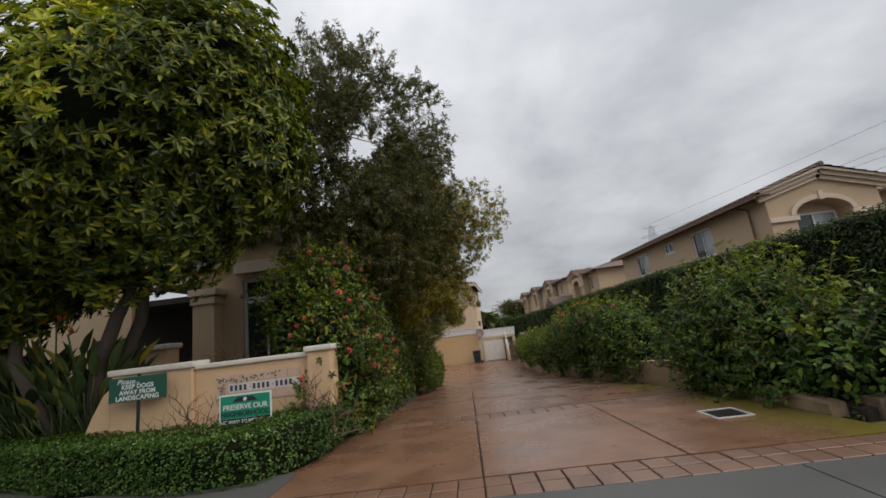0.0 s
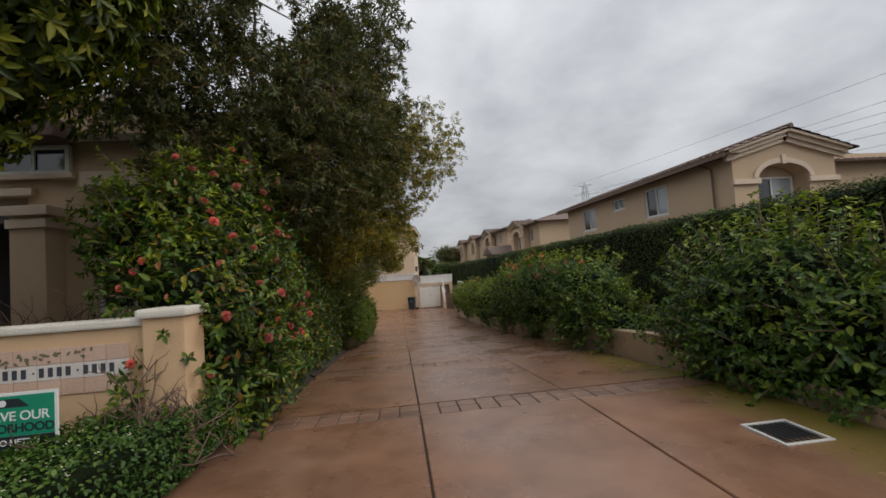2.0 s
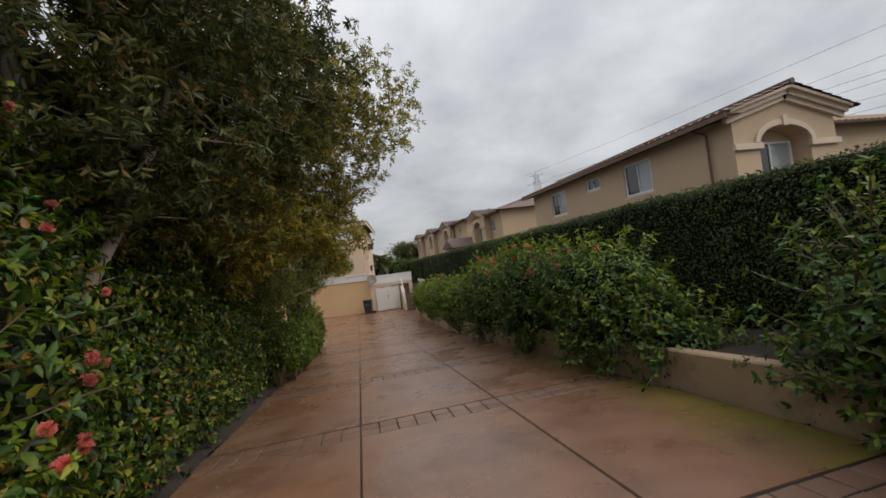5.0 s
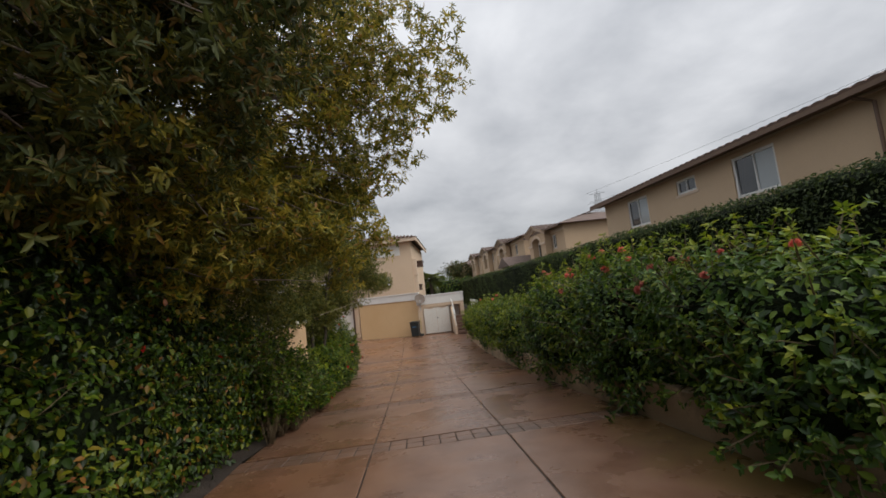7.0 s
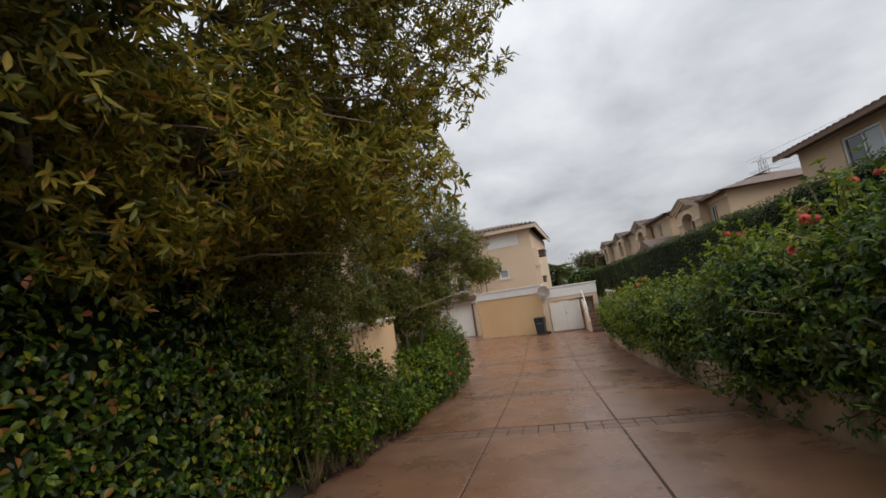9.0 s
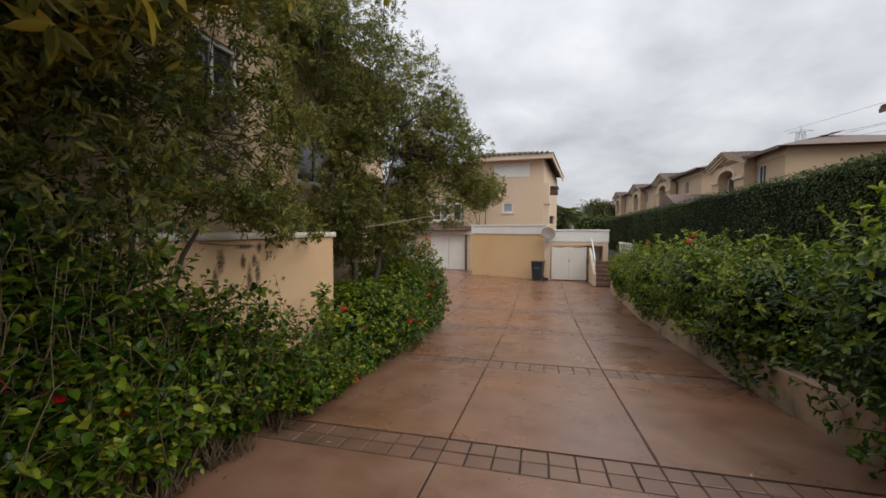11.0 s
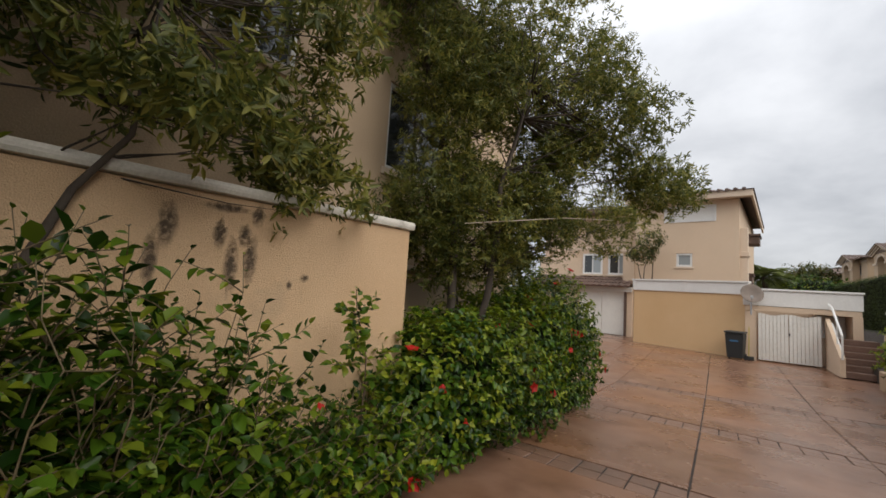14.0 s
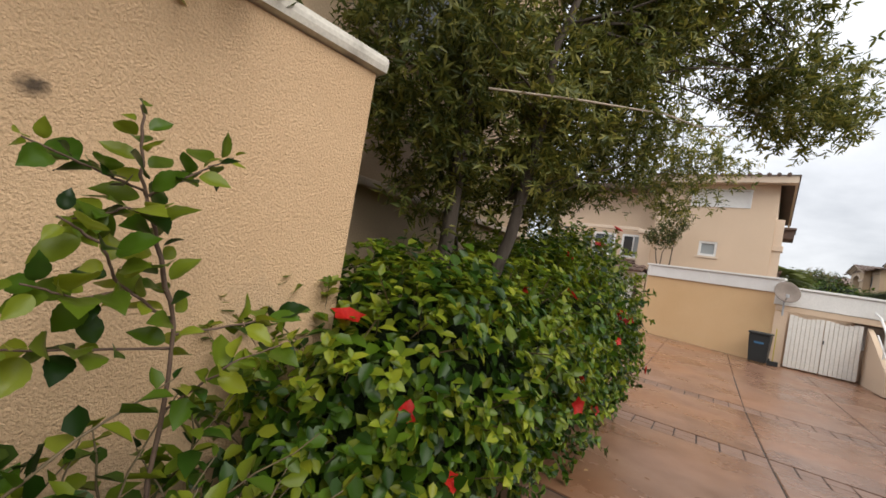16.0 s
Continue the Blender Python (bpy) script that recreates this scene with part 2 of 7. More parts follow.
L_BROAD = leaf("leaf_broad_dark", [(0.0, (0.014, 0.028, 0.006)), (0.35, (0.040, 0.070, 0.009)), (0.7, (0.10, 0.135, 0.015)), (1.0, (0.26, 0.26, 0.026))], 0.40, 0.30)
L_YELLOW = leaf("leaf_broad_yellow", [(0.0, (0.12, 0.19, 0.02)), (0.5, (0.24, 0.30, 0.03)), (1.0, (0.46, 0.42, 0.04))], 0.42, 0.3)
L_NARROW = leaf("leaf_narrow_grey_green", [(0.0, (0.023, 0.035, 0.015)), (0.45, (0.052, 0.069, 0.026)), (0.8, (0.099, 0.111, 0.038)), (1.0, (0.161, 0.099, 0.046))], 0.5, 0.3)
L_OLIVE = leaf("leaf_narrow_olive", [(0.0, (0.054, 0.068, 0.019)), (0.4, (0.143, 0.152, 0.036)), (0.75, (0.265, 0.236, 0.049)), (0.9, (0.354, 0.295, 0.059)), (1.0, (0.276, 0.148, 0.064))], 0.45, 0.42)
L_VINE = leaf("leaf_vine_hedge", [(0.0, (0.008, 0.018, 0.005)), (0.45, (0.023, 0.053, 0.008)), (0.75, (0.064, 0.111, 0.014)), (0.92, (0.173, 0.190, 0.023)), (1.0, (0.208, 0.075, 0.040))], 0.38, 0.25)
L_PUFF = leaf("leaf_flowering_bush", [(0.0, (0.010, 0.028, 0.006)), (0.45, (0.039, 0.087, 0.011)), (0.8, (0.091, 0.146, 0.017)), (0.93, (0.167, 0.202, 0.028)), (1.0, (0.167, 0.062, 0.035))], 0.4, 0.25)
L_HIB = leaf("leaf_hibiscus", [(0.0, (0.007, 0.023, 0.004)), (0.4, (0.026, 0.066, 0.008)), (0.75, (0.062, 0.123, 0.012)), (1.0, (0.165, 0.194, 0.023))], 0.36, 0.28)
L_SHRUB = leaf("leaf_shrub_mid_green", [(0.0, (0.013, 0.031, 0.010)), (0.45, (0.037, 0.088, 0.020)), (0.8, (0.091, 0.165, 0.030)), (1.0, (0.181, 0.255, 0.050))], 0.38, 0.28)
L_IVY = leaf("leaf_clipped_hedge", [(0.0, (0.016, 0.030, 0.010)), (0.5, (0.034, 0.060, 0.018)), (0.9, (0.068, 0.099, 0.029)), (1.0, (0.111, 0.137, 0.039))], 0.55, 0.18)
# Paler yellow-green leaf: young shoots, and the lit tops of hedges and shrubs.
L_PALE = leaf("leaf_pale_shoot", [(0.0, (0.059, 0.104, 0.012)), (0.5, (0.123, 0.182, 0.020)), (1.0, (0.233, 0.272, 0.032))], 0.36, 0.34)
L_BRUSH = leaf("leaf_bottlebrush", [(0.0, (0.041, 0.058, 0.022)), (0.4, (0.092, 0.115, 0.037)), (0.75, (0.160, 0.170, 0.053)), (1.0, (0.239, 0.230, 0.073))], 0.45, 0.38)
L_BOX = leaf("leaf_low_hedge", [(0.0, (0.016, 0.045, 0.009)), (0.5, (0.037, 0.090, 0.016)), (1.0, (0.087, 0.145, 0.032))], 0.45, 0.25)
L_STRAP = leaf("leaf_strap_grey_green", [(0.0, (0.025, 0.048, 0.022)), (0.6, (0.055, 0.085, 0.038)), (0.9, (0.10, 0.13, 0.045)), (1.0, (0.26, 0.22, 0.05))], 0.45, 0.15)


def driveway_concrete():
    """Red-brown stained concrete, wet: sheen in patches, darker damp areas, orange rust-coloured areas, green moss along the shaded side."""
    m, nt, b, _ = nodes_of("driveway_stained_wet")
    geo = nt.nodes.new("ShaderNodeNewGeometry")
    co = geo.outputs["Position"]
    big = tex(nt, 0.55, 6, 0.6, co)
    mid = tex(nt, 2.2, 6, 0.65, co)
    fine = tex(nt, 150, 2, 0.6, co)
    r1 = ramp_node(nt, [(0.30, (0.165, 0.082, 0.048)), (0.5, (0.225, 0.122, 0.078)), (0.72, (0.275, 0.165, 0.114))])
    nt.links.new(mid.outputs["Fac"], r1.inputs[0])
    rust = ramp_node(nt, [(0.44, (0, 0, 0)), (0.80, (0.55, 0.55, 0.55))])
    nt.links.new(big.outputs["Fac"], rust.inputs[0])
    col = mixc(nt, "MIX", rust.outputs[0], r1.outputs[0], (0.31, 0.118, 0.036))
    damp = tex(nt, 0.85, 7, 0.62, co)
    dr = ramp_node(nt, [(0.30, (0.80, 0.80, 0.82)), (0.58, (1, 1, 1))])
    nt.links.new(damp.outputs["Fac"], dr.inputs[0])
    col = mixc(nt, "MULTIPLY", 1.0, col, dr.outputs[0])
    fr = ramp_node(nt, [(0.3, (0.8, 0.8, 0.8)), (0.7, (1, 1, 1))])
    nt.links.new(fine.outputs["Fac"], fr.inputs[0])
    col = mixc(nt, "MULTIPLY", 0.8, col, fr.outputs[0])
    # moss grows in a band by the planted edge, with a ragged border
    sep = nt.nodes.new("ShaderNodeSeparateXYZ")
    nt.links.new(co, sep.inputs[0])
    edge = nt.nodes.new("ShaderNodeMath")
    edge.operation = "MULTIPLY_ADD"
    edge.inputs[1].default_value, edge.inputs[2].default_value = 1.0, 0.0
    nt.links.new(sep.outputs["X"], edge.inputs[0])
    wob = nt.nodes.new("ShaderNodeMath")
    wob.operation = "MULTIPLY_ADD"
    wob.inputs[1].default_value = 1.5
    nt.links.new(mid.outputs["Fac"], wob.inputs[0])
    nt.links.new(edge.outputs[0], wob.inputs[2])
    mr = nt.nodes.new("ShaderNodeMapRange")
    mr.inputs["From Min"].default_value, mr.inputs["From Max"].default_value = 4.05, 4.75
    nt.links.new(wob.outputs[0], mr.inputs["Value"])
    near = nt.nodes.new("ShaderNodeMapRange")
    near.inputs["From Min"].default_value, near.inputs["From Max"].default_value = 16.0, 7.0
    nt.links.new(sep.outputs["Y"], near.inputs["Value"])
    mm = nt.nodes.new("ShaderNodeMath")
    mm.operation = "MULTIPLY"
    nt.links.new(mr.outputs[0], mm.inputs[0])
    nt.links.new(near.outputs[0], mm.inputs[1])
    m2 = nt.nodes.new("ShaderNodeMath")
    m2.operation = "MULTIPLY"
    m2.inputs[1].default_value = 0.8
    nt.links.new(mm.outputs[0], m2.inputs[0])
    col = mixc(nt, "MIX", m2.outputs[0], col, (0.15, 0.135, 0.012))
    nt.links.new(col, b.inputs["Base Color"])
    gl = nt.nodes.new("ShaderNodeMapRange")
    gl.inputs["From Min"].default_value, gl.inputs["From Max"].default_value = 0.35, 0.68
    gl.inputs["To Min"].default_value, gl.inputs["To Max"].default_value = 0.20, 0.42
    nt.links.new(damp.outputs["Fac"], gl.inputs["Value"])
    nt.links.new(gl.outputs[0], b.inputs["Roughness"])
    bp = nt.nodes.new("ShaderNodeBump")
    bp.inputs["Strength"].default_value, bp.inputs["Distance"].default_value = 0.35, 0.002
    nt.links.new(fine.outputs["Fac"], bp.inputs["Height"])
    nt.links.new(bp.outputs[0], b.inputs["Normal"])
    return m


DRIVE = driveway_concrete()
PAVER = surface("paver_red_brown", (0.19, 0.10, 0.062), (0.27, 0.155, 0.105), 0.40, grain=110, patch=2.0, bump=0.5, bump_scale=60, bump_dist=0.004, each=0.2,
                stain=(0.10, 0.065, 0.045), stain_at=(0.5, 0.75), stain_scale=1.2)
JOINT = plain("joint_dark", (0.022, 0.017, 0.014), 0.8)

# ---------------------------------------------------------------- building tools
def thing(name, label, category, x=0.0, y=0.0, z=0.0, group="", kind="", rz=0.0):
    ob = new(name)
    ob.empty_display_size = 0.1
    ob.matrix_basis = pose(x, y, z, 0, 0, rz)
    return tagged(ob, label, category, group, kind)


def link_mesh(name, me, material, parent=None, label=""):
    ob = new(name, me)
    if material and not me.materials:
        me.materials.append(material)
    if parent is not None:
        ob.parent = parent
    if label:
        ob["label"] = label
    return ob


def part(name, bm, material, parent=None, label="", smooth=False):
    bmesh.ops.recalc_face_normals(bm, faces=bm.faces)
    me = bpy.data.meshes.new(name)
    bm.to_mesh(me)
    bm.free()
    if smooth:
        me.shade_smooth()
    return link_mesh(name, me, material, parent, label)


def quads(bm, v, faces):
    vs = [bm.verts.new(p) for p in v]
    return [bm.faces.new([vs[i] for i in f]) for f in faces]


BOX_FACES = ((0, 3, 2, 1), (4, 5, 6, 7), (0, 1, 5, 4), (1, 2, 6, 5), (2, 3, 7, 6), (3, 0, 4, 7))


def box(bm, x0, x1, y0, y1, z0, z1, bevel=0.0, m=None):
    v = [(x0, y0, z0), (x1, y0, z0), (x1, y1, z0), (x0, y1, z0), (x0, y0, z1), (x1, y0, z1), (x1, y1, z1), (x0, y1, z1)]
    if m is not None:
        v = [m @ Vector(p) for p in v]
    fs = quads(bm, v, BOX_FACES)
    if bevel:
        es = list({e for f in fs for e in f.edges})
        bmesh.ops.bevel(bm, geom=es, offset=bevel, segments=2, affect="EDGES", profile=0.6)


def boxes(name, mat, parent, *dims, bevel=0.0, label=""):
    bm = bmesh.new()
    for d in dims:
        box(bm, *d, bevel=bevel)
    return part(name, bm, mat, parent, label)


def prism(bm, poly, along, m):
    """A polygon (u, v) drawn out by along; m takes (u, v, w) to the place."""
    n = len(poly)
    a = [bm.verts.new(m @ Vector((u, v, 0))) for u, v in poly]
    b = [bm.verts.new(m @ Vector((u, v, along))) for u, v in poly]
    bm.faces.new(a)
    bm.faces.new(b[::-1])
    for i in range(n):
        bm.faces.new((a[i], b[i], b[(i + 1) % n], a[(i + 1) % n]))


def tube(bm, pts, radii, sides=7, wobble=0.0, rng=None):
    """A tapered round limb along points."""
    pts = [Vector(p) for p in pts]
    rings = []
    for i, p in enumerate(pts):
        d = (pts[min(i + 1, len(pts) - 1)] - pts[max(i - 1, 0)]).normalized()
        s = d.cross(Vector((0.31, 0.17, 0.93)) if abs(d.z) < 0.9 else Vector((1, 0.1, 0))).normalized()
        u = s.cross(d)
        ring = []
        for k in range(sides):
            a = 2 * math.pi * k / sides
            r = radii[i] * (1 + (rng.uniform(-wobble, wobble) if wobble else 0))
            ring.append(bm.verts.new(p + (s * math.cos(a) + u * math.sin(a)) * r))
        rings.append(ring)
    for a, b in zip(rings, rings[1:]):
        for k in range(sides):
            bm.faces.new((a[k], a[(k + 1) % sides], b[(k + 1) % sides], b[k]))
    bm.faces.new(rings[0][::-1])
    bm.faces.new(rings[-1])


def bent(a, b, rng, bow=0.12, n=5):
    a, b = Vector(a), Vector(b)
    ln = (b - a).length
    off = Vector((rng.uniform(-1, 1), rng.uniform(-1, 1), rng.uniform(-0.3, 0.6))) * bow * ln
    out = []
    for i in range(n + 1):
        t = i / n
        j = Vector((rng.uniform(-1, 1), rng.uniform(-1, 1), rng.uniform(-1, 1))) * 0.02 * ln * (0 < i < n)
        out.append(a.lerp(b, t) + off * (4 * t * (1 - t)) * 0.5 + j)
    return out


def lathe(bm, prof, sides=20, m=Matrix()):
    rings = [[bm.verts.new(m @ Vector((r * math.cos(2 * math.pi * k / sides), r * math.sin(2 * math.pi * k / sides), z))) for k in range(sides)] for r, z in prof]
    for a, b in zip(rings, rings[1:]):
        for k in range(sides):
            bm.faces.new((a[k], a[(k + 1) % sides], b[(k + 1) % sides], b[k]))
    bm.faces.new(rings[0][::-1])
    bm.faces.new(rings[-1])


# ---- leaves, many at once
def unit(v):
    return v / np.maximum(np.linalg.norm(v, axis=1, keepdims=True), 1e-9)


def leaf_mesh(name, mat, parent, c, d, n, size, wide=0.42, fold=0.25, droop=0.18, label=""):
    """One mesh of folded six-cornered leaves: c base, d way to the tip, n the upper side, size the length."""
    c, d, n = (np.asarray(v, dtype=np.float64) for v in (c, d, n))
    size = np.broadcast_to(np.asarray(size, dtype=np.float64), (len(c),))[:, None]
    d = unit(d)
    s = unit(np.cross(d, n))
    n = np.cross(s, d)
    w = size * wide * 0.5
    up = n * size * wide * fold * 0.5
    sag = -n * size * droop
    p = np.empty((len(c), 6, 3))
    p[:, 0] = c
    p[:, 1] = c + d * size * 0.32 + s * w + up
    p[:, 2] = c + d * size * 0.68 + s * w * 0.82 + up + sag * 0.4
    p[:, 3] = c + d * size + sag
    p[:, 4] = c + d * size * 0.68 - s * w * 0.82 + up + sag * 0.4
    p[:, 5] = c + d * size * 0.32 - s * w + up
    k = len(c)
    me = bpy.data.meshes.new(name)
    me.vertices.add(k * 6)
    me.vertices.foreach_set("co", p.reshape(-1).astype(np.float32))
    idx = (np.arange(k)[:, None] * 6 + np.array([0, 1, 2, 3, 0, 3, 4, 5])).reshape(-1)
    me.loops.add(k * 8)
    me.loops.foreach_set("vertex_index", idx.astype(np.int32))
    me.polygons.add(k * 2)
    me.polygons.foreach_set("loop_start", np.arange(0, k * 8, 4, dtype=np.int32))
    me.update(calc_edges=True)
    ob = link_mesh(name, me, mat, parent, label)
    return ob


def wave(p, f, seed):
    """Smooth uneven field in -1..1 for many points."""
    r = np.random.RandomState(seed)
    out = np.zeros(len(p))
    for i in range(5):
        k = r.normal(size=3)
        out += np.sin(p @ (k / np.linalg.norm(k)) * f * (0.7 + 0.35 * i) + r.uniform(0, 6.28)) / 2.6
    return np.clip(out, -1.3, 1.3)


def blob_points(blobs, count, seed, rough=0.12, freq=2.2, shell=(0.82, 1.06), power=2.0, below=None):
    """Points and outward normals on the uneven skin of ellipsoids (cx, cy, cz, rx, ry, rz), left out where they lie deep inside another."""
    r = np.random.RandomState(seed)
    b = np.array(blobs, dtype=np.float64)
    area = (b[:, 3] * b[:, 4] + b[:, 4] * b[:, 5] + b[:, 3] * b[:, 5])
    which = r.choice(len(b), size=int(count * 1.7), p=area / area.sum())
    u = unit(r.normal(size=(len(which), 3)))
    if power != 2.0:
        u = u / (np.abs(u) ** power).sum(axis=1, keepdims=True) ** (1 / power)
    c, rad = b[which, :3], b[which, 3:]
    p0 = c + u * rad
    k = 1 + rough * wave(p0, freq, seed + 1) + rough * 0.5 * wave(p0, freq * 3.1, seed + 2)
    p = c + u * rad * (k * r.uniform(shell[0], shell[1], len(k)))[:, None]
    n = unit(np.sign(u) * np.abs(u) ** (power - 1) / rad)
    keep = np.ones(len(p), bool)
    for i in range(len(b)):
        q = np.abs((p - b[i, :3]) / (b[i, 3:] * 0.80))
        keep &= ((q ** power).sum(axis=1) > 1) | (which == i)
    if below is not None:
        keep &= p[:, 2] > below
    p, n = p[keep], n[keep]
    return p[:count], n[:count]


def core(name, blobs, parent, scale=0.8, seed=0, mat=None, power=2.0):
    """Near-black solid inside a bush: shade between the leaves, put into colour."""
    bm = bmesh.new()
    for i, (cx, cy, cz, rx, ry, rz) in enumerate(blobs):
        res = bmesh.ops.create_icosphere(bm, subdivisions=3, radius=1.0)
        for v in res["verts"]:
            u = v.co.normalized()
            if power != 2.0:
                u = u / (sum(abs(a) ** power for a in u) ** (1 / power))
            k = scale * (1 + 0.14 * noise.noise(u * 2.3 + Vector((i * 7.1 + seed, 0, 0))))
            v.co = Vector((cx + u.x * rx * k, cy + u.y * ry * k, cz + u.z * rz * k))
    return part(name, bm, mat or CORE, parent, "near-black solid core standing in for inner shade")


def scatter(p, n, seed, out=0.6, rand=0.8, down=0.25):
    """Ways for leaves on a skin: partly outward, partly by chance, somewhat hanging; and their upper sides."""
    r = np.random.RandomState(seed)
    t = r.normal(size=p.shape)
    t -= (t * n).sum(axis=1, keepdims=True) * n
    d = unit(n * out + unit(t) * rand + np.array([0, 0, -down]) + r.normal(size=p.shape) * 0.25)
    up = unit(n * 0.8 + np.array([0, 0, 0.9]) + r.normal(size=p.shape) * 0.35)
    return d, up


def whorls(p, n, k, seed, spread=1.0):
    """k leaves round each tip."""
    r = np.random.RandomState(seed)
    m = len(p)
    ref = unit(np.cross(n, r.normal(size=p.shape)))
    oth = np.cross(n, ref)
    a = (np.arange(k)[None, :] * (2 * math.pi / k) + r.uniform(0, 6.28, (m, 1)) + r.normal(size=(m, k)) * 0.25)[..., None]
    tilt = r.uniform(0.15, 0.75, (m, k, 1))
    d = (ref[:, None] * np.cos(a) + oth[:, None] * np.sin(a)) * spread + n[:, None] * tilt + np.array([0, 0, -0.12])
    c = np.repeat(p[:, None], k, 1) + r.normal(size=(m, k, 3)) * 0.006
    up = np.repeat(unit(n + np.array([0, 0, 0.5]))[:, None], k, 1)
    return c.reshape(-1, 3), d.reshape(-1, 3), up.reshape(-1, 3)


def lettering(text, size, mat, parent, m, spread=1.0, bold=0.0, shear=0.0):
    cu = bpy.data.curves.new("lettering", "FONT")
    cu.body, cu.size, cu.align_x, cu.align_y = text, size, "CENTER", "CENTER"
    cu.space_character, cu.offset, cu.shear, cu.extrude = spread, bold, shear, 0.0008
    tmp = bpy.data.objects.new("tmp", cu)
    scene.collection.objects.link(tmp)
    bpy.context.view_layer.update()
    me = bpy.data.meshes.new_from_object(tmp.evaluated_get(bpy.context.evaluated_depsgraph_get()))
    bpy.data.objects.remove(tmp)
    me.materials.clear()
    ob = link_mesh("lettering", me, mat, parent)
    ob.matrix_basis = m
    return ob

# ---------------------------------------------------------------- the lie of the land
FALL = ((-60.0, 0.1), (3.5, 0.1), (6.74, -0.02), (9.98, -0.29), (13.23, -0.57), (16.47, -0.89), (19.71, -1.18), (22.96, -1.42), (26.2, -1.56), (29.5, -1.55), (33.0, -1.45), (400.0, -1.45))
X_LEFT, X_RIGHT = -1.30, 4.2            # edges of the driveway
JOINTS = (0.5, 2.329)                    # its two long joints
BAND0, BAND_STEP, BRICK = 3.5, 3.243, 0.2286


def lie(y):
    return float(np.interp(y, [a for a, _ in FALL], [b for _, b in FALL]))


ground = bmesh.new()
gx = [-2500, -400, -80, -30, -12, -6, -3, X_LEFT, 1.5, X_RIGHT, 7, 12, 30, 80, 400, 2500]
gy = [-2500, -300, -60, -20, -4, 3.4] + [y for y, _ in FALL[2:-1]] + [40, 80, 300, 2500]
gv = [[ground.verts.new((x, y, lie(y) - 0.06)) for x in gx] for y in gy]
for a, b in zip(gv, gv[1:]):
    for i in range(len(gx) - 1):
        ground.faces.new((a[i], a[i + 1], b[i + 1], b[i]))
tagged(part("ground", ground, LAND), "bare dark ground reaching to the horizon", "ground", kind="structure")

# street pavement in front
pave = thing("pavement", "grey wet concrete pavement along the street", "pavement", z=0.10, kind="structure")
bm = bmesh.new()
for x0, x1 in ((-1.488, 2.9), (2.912, 9), (9.012, 40)):
    box(bm, x0, x1, -2.2, BAND0 - BRICK - 0.012, -0.2, 0.0, 0.006)
for x0, x1 in ((-40, -14), (-13.988, -7.5), (-7.488, -4.5), (-4.488, -1.5)):
    box(bm, x0, x1, -2.2, 4.05 + 0.3 * max(0.0, -1.66 - (x0 + x1) / 2), -0.2, 0.0, 0.006)
part("slab", bm, CONCRETE, pave)
boxes("kerb", KERB, pave, (-40, 40, -2.5, -2.21, -0.3, 0.0), bevel=0.01)
boxes("road", surface("asphalt", (0.04, 0.04, 0.042), (0.06, 0.06, 0.06), 0.6, grain=120, bump=0.5), None, (-60, 60, -12, -2.52, -0.2, -0.04))
tagged(bpy.data.objects["road"], "dark wet asphalt street", "road", kind="structure")

# driveway: big slabs between paver bands
drive = thing("driveway", "wet red-brown stained concrete driveway with paver bands", "driveway", kind="structure")
xs = (X_LEFT, *JOINTS, X_RIGHT)


def slab(x0, x1, y0, y1):
    bm = bmesh.new()
    n = max(2, int((y1 - y0) / 0.7))
    e = 0.009
    rows = []
    for i in range(n + 1):
        y = y0 + (y1 - y0) * i / n
        z = lie(y)
        rows.append([bm.verts.new(p) for p in ((x0, y, z - 0.12), (x0, y, z - e), (x0 + e, y, z), (x1 - e, y, z), (x1, y, z - e), (x1, y, z - 0.12))])
    for a, b in zip(rows, rows[1:]):
        for k in range(5):
            bm.faces.new((a[k], a[k + 1], b[k + 1], b[k]))
    bm.faces.new(rows[0])
    bm.faces.new(rows[-1][::-1])
    part("slab", bm, DRIVE, drive)


for i in range(7):
    y0, y1 = BAND0 + i * BAND_STEP + BRICK, BAND0 + (i + 1) * BAND_STEP - BRICK
    for x0, x1 in zip((xs[0] - (0.6 if i == 0 else 0), *xs[1:]), xs[1:]):
        slab(x0 + 0.008, x1 - 0.008, y0 + 0.018, y1 - 0.018)
Y_END = BAND0 + 7 * BAND_STEP + BRICK + 0.008
for x0, x1, y0 in ((-9.0, -2.4, 23.6), (-2.388, X_LEFT - 0.006, 23.6), (X_LEFT + 0.006, 0.494, Y_END), (0.506, 2.323, Y_END), (2.335, 5.4, Y_END)):
    slab(x0, x1, y0, 38.0)
slab(X_RIGHT, 5.6, 3.27, 4.05)

# behind and under the joints
bm = bmesh.new()
rows = [[bm.verts.new((x, y, lie(y) - 0.011)) for x in (X_LEFT, X_RIGHT)] for y in [3.3] + [y for y, _ in FALL[2:9]] + [30.0]]
for a, b in zip(rows, rows[1:]):
    bm.faces.new((a[0], a[1], b[1], b[0]))
part("joint_bed", bm, JOINT, drive)


